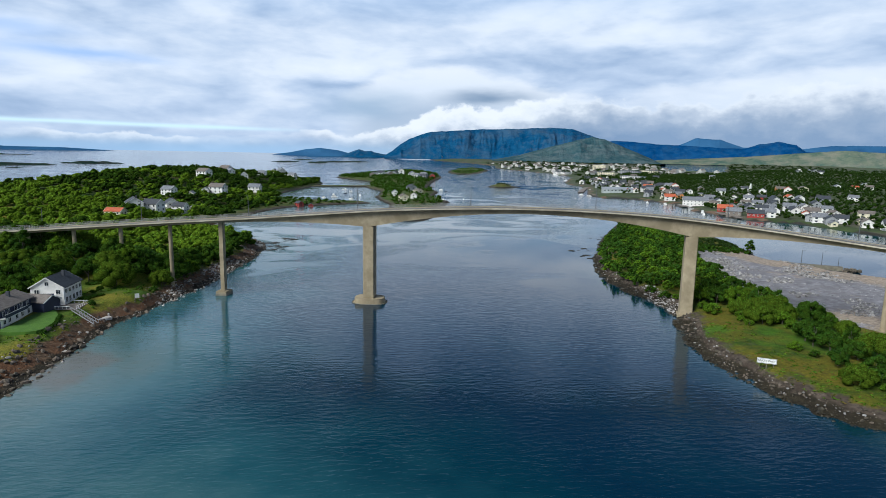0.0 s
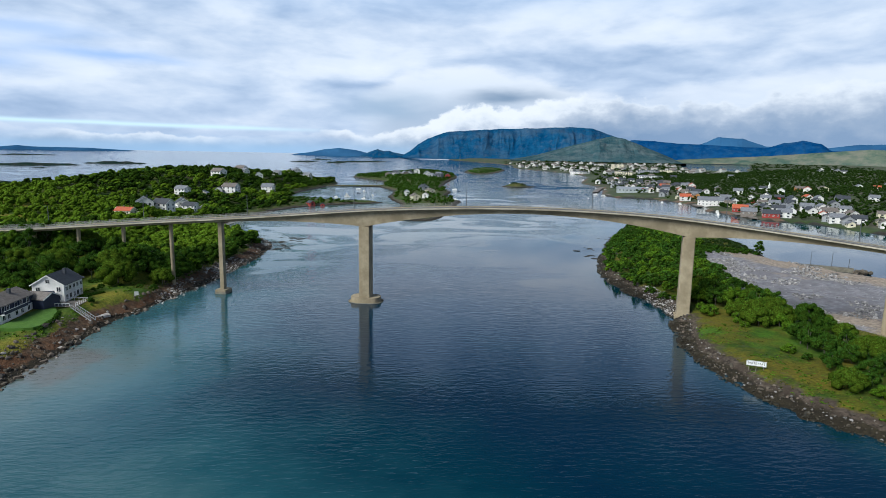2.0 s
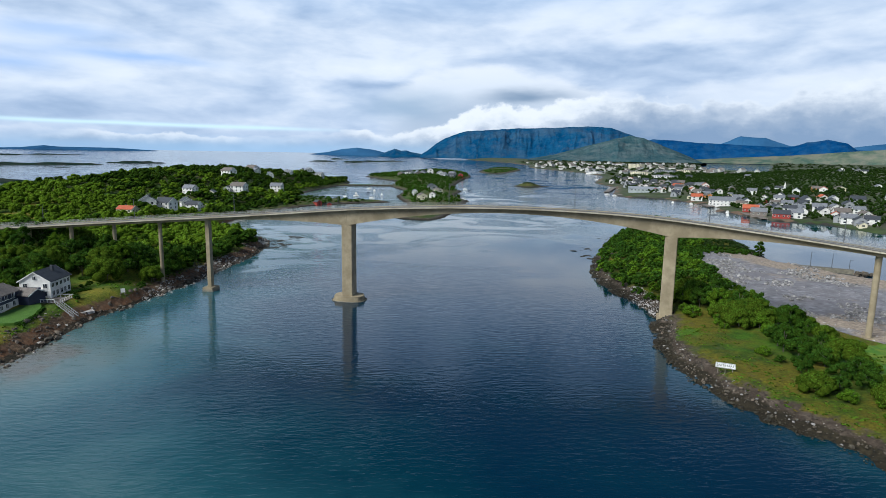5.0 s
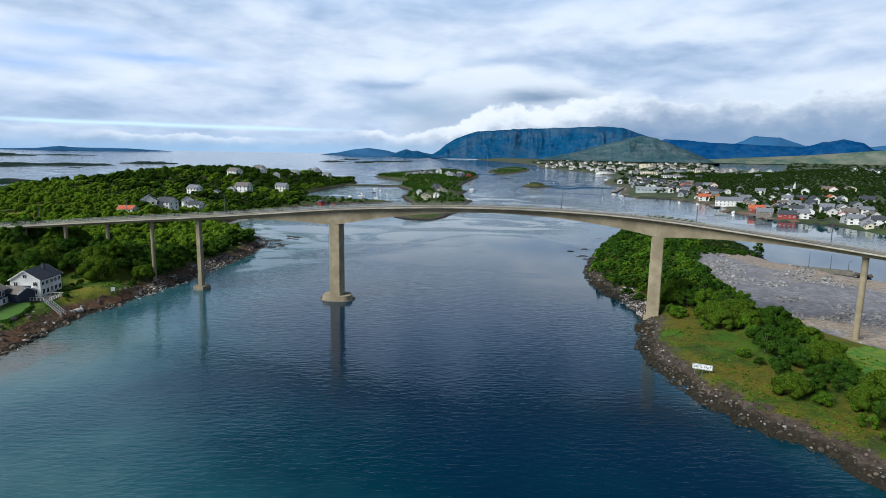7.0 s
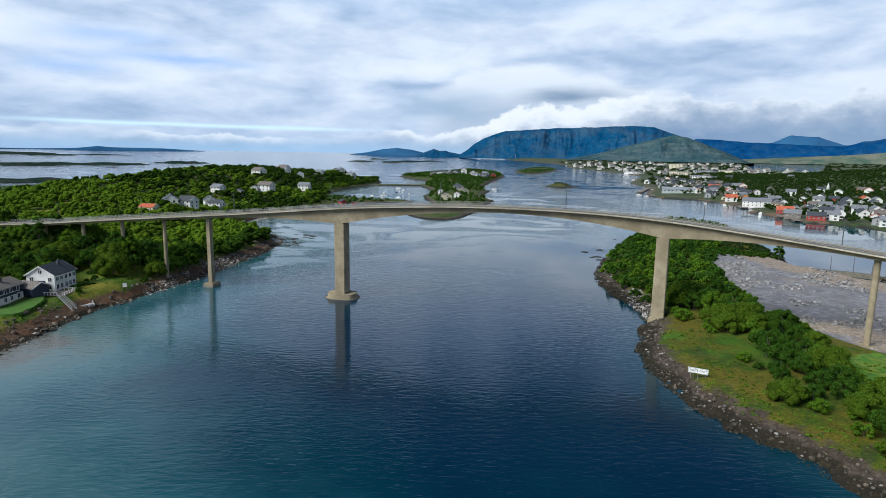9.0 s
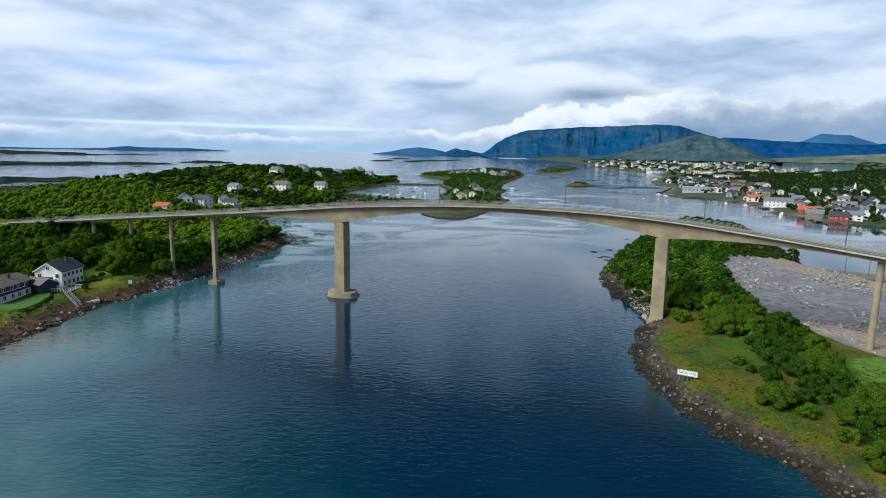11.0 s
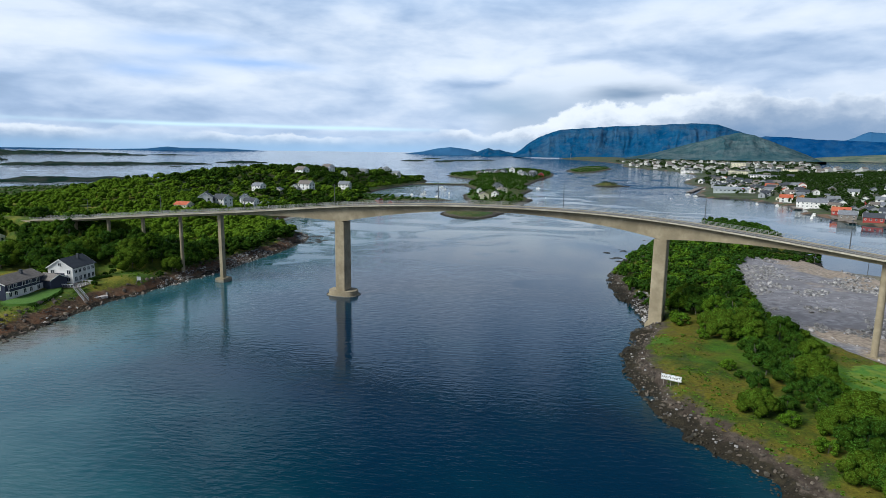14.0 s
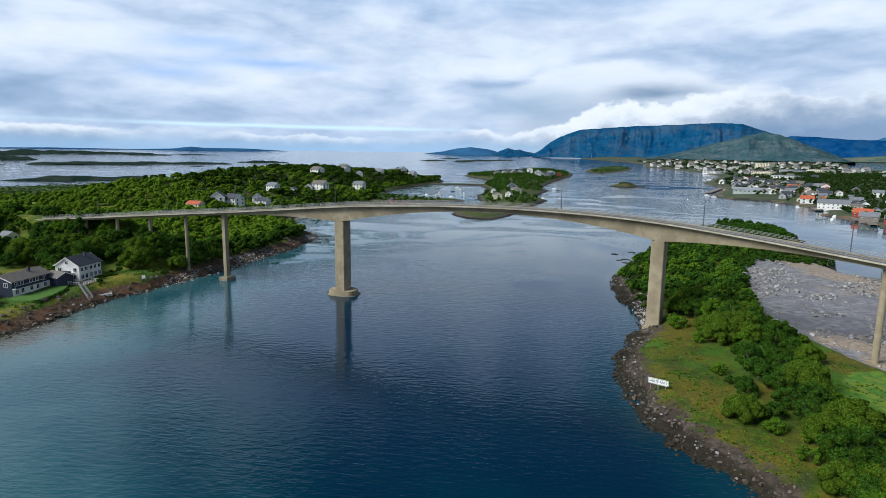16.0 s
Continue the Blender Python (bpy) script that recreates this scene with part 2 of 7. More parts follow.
def coast_material(name, grass, rock, weed, rock_top, weed_top, lush):
    """Turf down to rock_top metres above the sea, bare rock below it, tidal weed under weed_top, with ragged edges."""
    mt = bpy.data.materials.new(name)
    mt.use_nodes = True
    nt = mt.node_tree
    bsdf = nt.nodes["Principled BSDF"]
    N, L = nt.nodes.new, nt.links.new
    geo = N("ShaderNodeNewGeometry")
    sep = N("ShaderNodeSeparateXYZ")
    L(geo.outputs["Position"], sep.inputs[0])

    def tex(s, d, r=0.62):
        n = N("ShaderNodeTexNoise")
        n.inputs["Scale"].default_value = s
        n.inputs["Detail"].default_value = d
        n.inputs["Roughness"].default_value = r
        L(geo.outputs["Position"], n.inputs["Vector"])
        return n.outputs[0]

    def remap(sock, lo, hi, a=0.0, b=1.0):
        n = N("ShaderNodeMapRange")
        for k, v in enumerate((lo, hi, a, b)):
            n.inputs[k + 1].default_value = v
        L(sock, n.inputs[0])
        return n.outputs[0]

    def math_node(op, a, b):
        n = N("ShaderNodeMath")
        n.operation = op
        for k, v in enumerate((a, b)):
            if isinstance(v, (int, float)):
                n.inputs[k].default_value = v
            else:
                L(v, n.inputs[k])
        return n.outputs[0]

    def mixer(fac, a, b):
        n = N("ShaderNodeMix")
        n.data_type = "RGBA"
        L(fac, n.inputs[0])
        for k, v in ((6, a), (7, b)):
            if isinstance(v, tuple):
                n.inputs[k].default_value = (*v, 1)
            else:
                L(v, n.inputs[k])
        return n.outputs[2]

    def cover(dark, light, stain, s1, s2):
        col = mixer(remap(tex(s1, 6.0), 0.32, 0.68), dark, light)
        return mixer(remap(tex(s2, 5.0), 0.42, 0.60, 0.0, 0.85), col, stain)

    z = math_node("ADD", sep.outputs[2], remap(tex(0.22, 6.0), 0.25, 0.75, -1.0, 1.0))
    turf, stone, wrack = cover(*grass, 0.45, 0.075), cover(*rock, 0.8, 0.16), cover(*weed, 0.9, 0.2)
    # lush patches, and tufts at arm's width
    turf = mixer(remap(tex(0.03, 3.0), 0.52, 0.60, 0.0, 0.8), turf, lush)
    tuft = N("ShaderNodeHueSaturation")
    L(remap(tex(1.7, 5.0, 0.75), 0.30, 0.70, 0.45, 1.5), tuft.inputs["Value"])
    L(turf, tuft.inputs["Color"])
    turf = tuft.outputs[0]
    col = mixer(remap(z, rock_top - 0.35, rock_top + 0.35), stone, turf)
    zw = math_node("ADD", sep.outputs[2], remap(tex(0.5, 5.0), 0.25, 0.75, -0.5, 0.5))
    col = mixer(remap(zw, weed_top - 0.2, weed_top + 0.2), wrack, col)
    L(col, bsdf.inputs["Base Color"])
    bsdf.inputs["Roughness"].default_value = 0.92
    bsdf.inputs["Specular IOR Level"].default_value = 0.25
    b = N("ShaderNodeBump")
    b.inputs["Strength"].default_value = 1.0
    b.inputs["Distance"].default_value = 0.35
    L(math_node("ADD", tex(1.3, 7.0, 0.7), math_node("MULTIPLY", tex(0.35, 4.0), 1.5)), b.inputs["Height"])
    L(b.outputs[0], bsdf.inputs["Normal"])
    return mt


WRACK = ((0.010, 0.009, 0.006), (0.045, 0.036, 0.02), (0.02, 0.016, 0.01))
COAST_RIGHT = coast_material("headland_ground", ((0.018, 0.048, 0.003), (0.068, 0.104, 0.005), (0.128, 0.104, 0.008)), ((0.022, 0.017, 0.013), (0.14, 0.110, 0.086), (0.048, 0.035, 0.025)), WRACK, 2.5, 1.35, (0.048, 0.130, 0.006))
COAST_LEFT = coast_material("coast_ground", ((0.036, 0.075, 0.008), (0.105, 0.155, 0.014), (0.22, 0.19, 0.020)), ((0.04, 0.027, 0.017), (0.20, 0.13, 0.078), (0.13, 0.06, 0.028)), WRACK, 2.9, 0.7, (0.045, 0.10, 0.006))

COAST_FAR = coast_material("far_coast_ground", ((0.022, 0.046, 0.008), (0.060, 0.090, 0.014), (0.095, 0.090, 0.028)), ((0.030, 0.026, 0.022), (0.15, 0.13, 0.11), (0.06, 0.05, 0.04)), WRACK, 1.5, 0.75, (0.035, 0.085, 0.008))

# ---- large structure: sea, land, mountains ----


def lattice(ix, iy, seed):
    h = (ix * 374761393 + iy * 668265263 + seed * 974634721) & 0x7FFFFFFF
    h = ((h ^ (h >> 13)) * 1274126177) & 0x7FFFFFFF
    h = (h ^ (h >> 16)) & 0xFFFF
    return h / 65535.0


def vnoise(x, y, seed=0):
    """Smooth value noise of unit cell size, 0 to 1."""
    x, y = np.asarray(x, float), np.asarray(y, float)
    ix, iy = np.floor(x).astype(np.int64), np.floor(y).astype(np.int64)
    fx, fy = x - ix, y - iy
    fx, fy = fx * fx * (3 - 2 * fx), fy * fy * (3 - 2 * fy)
    a, b = lattice(ix, iy, seed), lattice(ix + 1, iy, seed)
    c, d = lattice(ix, iy + 1, seed), lattice(ix + 1, iy + 1, seed)
    return (a * (1 - fx) + b * fx) * (1 - fy) + (c * (1 - fx) + d * fx) * fy


def fbm(x, y, size, octaves=4, seed=0):
    """Layered noise about 0, in -1 to 1."""
    s, amp, tot = 0.0, 1.0, 0.0
    for k in range(octaves):
        s = s + amp * (vnoise(x / size * 2 ** k, y / size * 2 ** k, seed + 17 * k) * 2 - 1)
        tot += amp
        amp *= 0.5
    return s / tot


def smooth(a, b, v):
    k = np.clip((np.asarray(v, float) - a) / (b - a), 0, 1)
    return k * k * (3 - 2 * k)


def curve_through(points, n=8, closed=False):
    """Catmull-Rom through the points."""
    p = np.array(points, float)
    p = np.concatenate([p[-1:], p, p[:2]]) if closed else np.concatenate([2 * p[:1] - p[1:2], p, 2 * p[-1:] - p[-2:-1]])
    out = []
    for i in range(1, len(p) - 2):
        a, b, c, d = p[i - 1:i + 3]
        for k in range(n):
            t = k / n
            out.append(0.5 * (2 * b + (c - a) * t + (2 * a - 5 * b + 4 * c - d) * t * t + (3 * b - a - 3 * c + d) * t ** 3))
    if not closed:
        out.append(p[-2])
    return np.array(out)


def signed_distance(x, y, poly):
    """Metres inside the outline (positive) or outside it (negative)."""
    shape = np.shape(x)
    x, y = np.ravel(x), np.ravel(y)
    best = np.full(x.shape, 1e18)
    inside = np.zeros(x.shape, bool)
    for (ax, ay), (bx, by) in zip(poly, np.roll(poly, -1, axis=0)):
        dx, dy = bx - ax, by - ay
        t = np.clip(((x - ax) * dx + (y - ay) * dy) / (dx * dx + dy * dy + 1e-9), 0, 1)
        best = np.minimum(best, (x - ax - t * dx) ** 2 + (y - ay - t * dy) ** 2)
        cross = ((ay > y) != (by > y)) & (x < (bx - ax) * (y - ay) / (by - ay + 1e-12) + ax)
        inside ^= cross
    return np.where(inside, 1, -1).reshape(shape) * np.sqrt(best).reshape(shape)


def sea_level(x, y):
    """The far sea closes up to the horizon."""
    r = np.hypot(x, y)
    return 43.0 * np.clip((r - 2300) / 2600, 0, 1) ** 2


# outlines of the coasts in plan
COAST = {
    "left": curve_through([(-99, 40), (-98, 100), (-98, 131), (-97, 150), (-97, 168), (-98, 183), (-94, 198), (-91, 214), (-86, 238), (-83, 262),
             (-80, 290), (-79, 315), (-83, 352), (-91, 362), (-124, 395), (-133, 420), (-128, 475), (-120, 540), (-98, 592), (-62, 620), (-30, 640),
             (-24, 652), (-80, 668), (-111, 682), (-138, 735), (-137, 826), (-118, 955), (-112, 1055), (-140, 1130), (-215, 1140), (-275, 960),
             (-340, 880), (-430, 850), (-530, 800), (-600, 715), (-670, 600), (-820, 480), (-1000, 300), (-1000, 40)], 5, True),
    "island": curve_through([(-22, 512), (-2, 478), (18, 474), (34, 512), (52, 608), (66, 680), (55, 745), (72, 860), (62, 930), (96, 1180),
             (135, 1400), (140, 1640), (60, 1700), (-45, 1600), (-110, 1365), (-70, 1220), (-30, 1130), (-38, 960), (-15, 850), (-20, 730), (-6, 610)], 5, True),
    "right": curve_through([(175, 455), (130, 372), (110, 328), (92, 284), (83, 250), (83, 228), (85, 208), (84.5, 190), (80, 178), (73, 158), (71, 138),
             (73.2, 122), (77.2, 109), (83.6, 98), (92.5, 78), (110, 40), (240, 40), (236, 150), (222, 225), (212, 245), (204, 258), (199, 277), (194, 298), (203, 330), (222, 405), (226, 460),
             (208, 488), (192, 490)], 5, True),
    "town": curve_through([(356, 385), (350, 440), (339, 478), (313, 508), (317, 555), (311, 590), (336, 628), (331, 700), (316, 757), (284, 775), (287, 830),
             (345, 1005), (366, 1180), (435, 1373), (510, 1600), (528, 1930), (490, 2500), (570, 3000), (470, 3500), (350, 3900), (600, 4200),
             (2600, 3700), (2600, 1200), (1500, 150), (420, 250)], 5, True),
    "skerry": curve_through([(170, 1012), (185, 998), (205, 996), (222, 1006), (240, 1014), (222, 1026), (200, 1032), (182, 1026)], 5, True),
    "holm": curve_through([(194, 1700), (258, 1680), (366, 2040), (400, 2300), (300, 2300), (215, 1950)], 5, True),
}
GRAVEL = curve_through([(166, 310), (193, 304), (204, 282), (209, 263), (217, 250), (228, 228), (240, 150), (200, 92), (170, 100), (150, 110), (135, 150), (128, 172), (124, 195), (126, 215), (135, 245), (146, 285)], 5, True)


def bumps(x, y, rows):
    return sum(a * np.exp(-((x - cx) / sx) ** 2 - ((y - cy) / sy) ** 2) for cx, cy, a, sx, sy in rows)


PADS = [(-120, 198, 14, 5.2), (-124, 176, 12, 5.0), (-113, 172, 9, 4.4), (-97, 206, 8, 4.5), (-114.2, 232.4, 9, 11.8), (-94.5, 229, 7, 3.2), (-133.5, 236, 9, 15),
        (-152.5, 239, 9, 18), (-172, 242, 9, 21.2), (-181, 244, 6, 22.0), (-192, 246, 10, 22.0), (-208, 249, 18, 20.5), (-105, 205, 10, 5.5), (-164, 352, 20, 16.5), (-164, 385, 22, 15.5), (-159, 428, 22, 12.5),
        (-199, 537, 20, 15), (-172, 593, 22, 13), (-150, 660, 25, 9.5), (-209, 683, 30, 25), (-207, 848, 35, 24), (-190, 1004, 35, 19), (-126, 1055, 20, 6)]


def ground_left(x, y, d):
    shore = (4.0 - 1.6 * smooth(440, 540, y)) * smooth(0, 14 - 6 * smooth(330, 400, y), d)
    hill = bumps(x, y, [(-265, 650, 24, 85, 190), (-300, 470, 9, 75, 130), (-225, 870, 16, 85, 180), (-185, 262, 10, 48, 60), (-465, 790, 6, 70, 50)])
    h = shore + hill * smooth(4, 60, d) + fbm(x, y, 40, 3, 5) * 1.5 * smooth(5, 50, d)
    w = [np.exp(-((x - px) ** 2 + (y - py) ** 2) / r ** 2) for px, py, r, _ in PADS]
    tot = sum(w)
    flat = sum(wi * p[3] for wi, p in zip(w, PADS)) / np.maximum(tot, 1e-6)
    k = np.clip(tot, 0, 1) * smooth(0, 9, d)
    return h * (1 - k) + flat * k + fbm(x, y, 6, 3, 9) * 0.45 * smooth(0, 6, d)


def ground_island(x, y, d):
    return 3.0 * smooth(0, 14, d) + bumps(x, y, [(25, 720, 6, 25, 70), (10, 1130, 8, 60, 150), (60, 1500, 9, 60, 120)]) * smooth(3, 25, d) + fbm(x, y, 8, 3, 3) * 0.5 * smooth(0, 8, d)


def ground_right(x, y, d):
    lot = smooth(-3, 3, signed_distance(x, y, GRAVEL))
    grass = 3.2 * smooth(0, 11, d) + 1.1 * smooth(8, 40, d) + fbm(x, y, 18, 3, 7) * 0.6 * smooth(4, 14, d) + fbm(x, y, 3, 3, 11) * (0.45 + 0.75 * smooth(9, 5, d)) * smooth(-2, 3, d)
    gravel = 3.0 + fbm(x, y, 14, 4, 21) * 0.8
    return grass * (1 - lot) + gravel * smooth(0, 10, d) * lot


def ground_town(x, y, d):
    # an inlet cuts in behind the town
    az, far = np.degrees(np.arctan2(x, y)), np.hypot(x, y)
    inlet = smooth(25.6, 26.8, az) * smooth(32.2, 31.2, az) * smooth(2450, 2620, far)
    return -16 * inlet + 2.0 * smooth(0, 10, d) + 7.5 * smooth(15, 150, d) + fbm(x, y, 160, 3, 2) * 5 * smooth(60, 260, d) + bumps(x, y, [(700, 620, 16, 150, 160), (860, 1080, 25, 240, 240)]) * smooth(60, 200, d)


def ground_low(x, y, d):
    return 2.2 * smooth(0, 22, d) + 3.0 * smooth(12, 60, d) + fbm(x, y, 30, 3, 4) * 0.8


def ground_skerry(x, y, d):
    return 0.9 * smooth(0, 6, d) + bumps(x, y, [(201, 1013, 5.5, 14, 14), (188, 1012, 2, 9, 9)]) * smooth(0, 8, d) + fbm(x, y, 9, 3, 4) * 0.5


GROUND = {"left": ground_left, "island": ground_island, "right": ground_right, "town": ground_town, "skerry": ground_skerry, "holm": ground_low}


def height(land, x, y):
    """Height of a coast's ground; under the sea outside its outline."""
    d = signed_distance(x, y, COAST[land]) + fbm(x, y, 9, 3, 31) * 2.2
    h = np.where(d > 0, GROUND[land](x, y, np.maximum(d, 0)), np.maximum(d * 0.35, -4.0))
    return h + sea_level(x, y)


def mesh_object(name, verts, faces, mats, parent=None, smooth_shade=False, index=None):
    me = bpy.data.meshes.new(name)
    me.from_pydata(verts.tolist() if isinstance(verts, np.ndarray) else verts, [], faces.tolist() if isinstance(faces, np.ndarray) else faces)
    for mt in mats:
        me.materials.append(mt)
    if index is not None:
        me.polygons.foreach_set("material_index", np.asarray(index, np.int32))
    if smooth_shade:
        me.polygons.foreach_set("use_smooth", np.ones(len(me.polygons), bool))
    me.update()
    ob = new(name, me)
    if parent:
        ob.parent = parent
    return ob


def grid_faces(nx, ny):
    i = (np.arange(nx - 1)[:, None] * ny + np.arange(ny - 1)[None, :]).ravel()
    return np.stack([i, i + ny, i + ny + 1, i + 1], 1)


def axis(stops):
    """Coordinates from (start, step) rows to the last start."""
    out = []
    for (a, s), (b, _) in zip(stops, stops[1:]):
        out += list(np.arange(a, b - 1e-6, s))
    return np.array(out + [stops[-1][0]])


def terrain(name, land, xs, ys, mats, label, category):
    X, Y = np.meshgrid(xs, ys, indexing="ij")
    Z = height(land, X, Y)
    V = np.stack([X.ravel(), Y.ravel(), Z.ravel()], 1)
    Fc = grid_faces(len(xs), len(ys))
    zc = (Z - sea_level(X, Y)).ravel()[Fc]
    keep = zc.max(1) > -3.5
    Fc = Fc[keep]
    cx, cy, cz = X.ravel()[Fc].mean(1), Y.ravel()[Fc].mean(1), zc[keep].mean(1)
    ob = mesh_object(name, V, Fc, mats, None, True, land_index(land, cx, cy, cz))
    return tagged(ob, label, category, kind="structure")


def land_index(land, x, y, z):
    """Which ground cover lies where: 0 grass, 1 shore rock, 2 gravel, 3 tidal weed."""
    jitter = fbm(x, y, 5, 3, 41) * 0.7
    idx = np.zeros(len(x), int)
    if land == "right":
        idx[(bumps(x, y, [(122, 112, 1.0, 13, 20), (130, 134, 0.9, 9, 14), (118, 90, 1.0, 14, 14)]) + jitter * 0.25 > 0.42) & (z > 2.0)] = 4
        idx[(signed_distance(x, y, GRAVEL) + jitter * 3 > 0) & (z > 1.0)] = 2
    elif land == "left":
        idx[(y > 335) & (y < 480) & (x > -140) & (z + jitter * 0.6 < 1.5)] = 4
        idx[(y + jitter * 8 > 470)] = 5
    elif land == "town":
        bare = 1.0
        idx[z + jitter * 1.6 < bare] = 1
        idx[z + jitter * 0.5 < 0.6] = 3
    return idx


ROCK = material("shore_rock", (0.055, 0.040, 0.027), (0.23, 0.165, 0.11), 0.9, 0.9, 1.0, 1.6, stain=(0.15, 0.07, 0.03), stain_scale=0.16)
WEED = material("tidal_weed", (0.012, 0.011, 0.007), (0.05, 0.04, 0.022), 0.8, 0.6, 0.9, 1.5)


def gravel_material():
    """Blue-grey crushed rock with tracks of trodden tan soil."""
    mt = material("pale_gravel", (0.115, 0.112, 0.126), (0.31, 0.298, 0.315), 0.40, 0.95, 1.0, 2.5, stain=(0.16, 0.150, 0.160), stain_scale=0.09)
    nt = mt.node_tree
    N, L = nt.nodes.new, nt.links.new
    bsdf = nt.nodes["Principled BSDF"]
    stone = bsdf.inputs["Base Color"].links[0].from_socket
    at = N("ShaderNodeAttribute")
    at.attribute_name = "soil"
    geo = N("ShaderNodeNewGeometry")
    tx = N("ShaderNodeTexNoise")
    tx.inputs["Scale"].default_value = 0.16
    tx.inputs["Detail"].default_value = 6.0
    L(geo.outputs["Position"], tx.inputs["Vector"])
    add = N("ShaderNodeMath")
    add.operation = "ADD"
    L(at.outputs["Fac"], add.inputs[0])
    L(tx.outputs[0], add.inputs[1])
    rng_ = N("ShaderNodeMapRange")
    rng_.inputs[1].default_value, rng_.inputs[2].default_value = 0.66, 0.92
    L(add.outputs[0], rng_.inputs[0])
    mx = N("ShaderNodeMix")
    mx.data_type = "RGBA"
    L(rng_.outputs[0], mx.inputs[0])
    L(stone, mx.inputs[6])
    t2 = N("ShaderNodeTexNoise")
    t2.inputs["Scale"].default_value = 0.8
    t2.inputs["Detail"].default_value = 6.0
    L(geo.outputs["Position"], t2.inputs["Vector"])
    r2 = N("ShaderNodeValToRGB")
    r2.color_ramp.elements[0].position, r2.color_ramp.elements[0].color = 0.35, (0.20, 0.155, 0.115, 1)
    r2.color_ramp.elements[1].position, r2.color_ramp.elements[1].color = 0.65, (0.37, 0.30, 0.235, 1)
    L(t2.outputs[0], r2.inputs[0])
    L(r2.outputs[0], mx.inputs[7])
    L(mx.outputs[2], bsdf.inputs["Base Color"])
    return mt


GRAVEL_MAT = gravel_material()
SAND = material("pale_shell_sand", (0.36, 0.33, 0.27), (0.55, 0.51, 0.43), 0.6, 0.9, 0.3, 3.0)
LAND_MATS = [COAST_LEFT, ROCK, GRAVEL_MAT, WEED, SAND, COAST_FAR]
HEAD_MATS = [COAST_RIGHT, ROCK, GRAVEL_MAT, WEED, material("lush_meadow", (0.030, 0.105, 0.004), (0.075, 0.190, 0.008), 0.5, 0.95, 0.8, 2.0, stain=(0.16, 0.20, 0.010), stain_scale=0.25)]
TOWN_MATS = [material("town_gardens", (0.018, 0.034, 0.008), (0.055, 0.085, 0.015), 0.05, 0.95, 0.5, 1.0, stain=(0.09, 0.08, 0.06), stain_scale=0.03), ROCK, GRAVEL_MAT, WEED]
FAR_MATS = [COAST_FAR, ROCK, GRAVEL_MAT, WEED]

terrain("ground_left_coast", "left", axis([(-1120, 20), (-300, 8), (-150, 2.0), (-70, 4), (-16, 4)]), axis([(30, 4), (100, 2.0), (380, 5), (700, 12), (1220, 20)]), LAND_MATS,
        "wooded coast of grass and brown rock sloping to the sound", "coast")
terrain("ground_island", "island", axis([(-125, 5), (155, 5)]), axis([(465, 4), (760, 10), (1720, 10)]), FAR_MATS, "low green island with a rocky edge", "island")
headland = terrain("ground_right_coast", "right", axis([(62, 1.2), (130, 2.0), (245, 2)]), axis([(35, 1.4), (215, 2.2), (500, 2.2)]), HEAD_MATS,
        "grassy headland with a rocky shore and a gravel lot", "coast")


def tread_soil(ob):
    """Where vehicles have worn the gravel lot down to soil: its seaward side and the strip below the bridge."""
    co = np.zeros(len(ob.data.vertices) * 3)
    ob.data.vertices.foreach_get("co", co)
    x, y = co.reshape(-1, 3)[:, 0], co.reshape(-1, 3)[:, 1]
    v = 0.7 * smooth(174, 196, x + 0.25 * (y - 250)) * smooth(190, 230, y) + bumps(x, y, [(139, 176, 0.7, 10, 8), (146, 158, 0.7, 12, 10), (178, 245, 0.4, 14, 9), (185, 275, 0.5, 20, 12)])
    a = ob.data.attributes.new("soil", "FLOAT", "POINT")
    a.data.foreach_set("value", np.clip(v, 0, 1))


tread_soil(headland)
terrain("ground_town", "town", axis([(270, 8), (620, 20), (1200, 50), (2650, 50)]), axis([(140, 12), (420, 8), (1000, 20), (2000, 50), (4250, 50)]), TOWN_MATS,
        "town shore with gardens rising inland", "coast")
terrain("ground_skerry", "skerry", axis([(155, 3), (250, 3)]), axis([(955, 4), (1085, 4)]), FAR_MATS, "small bare skerry in the sound", "skerry")
terrain("ground_holm", "holm", axis([(180, 8), (420, 8)]), axis([(1660, 10), (2320, 10)]), FAR_MATS, "low grassy holm in the sound", "island")


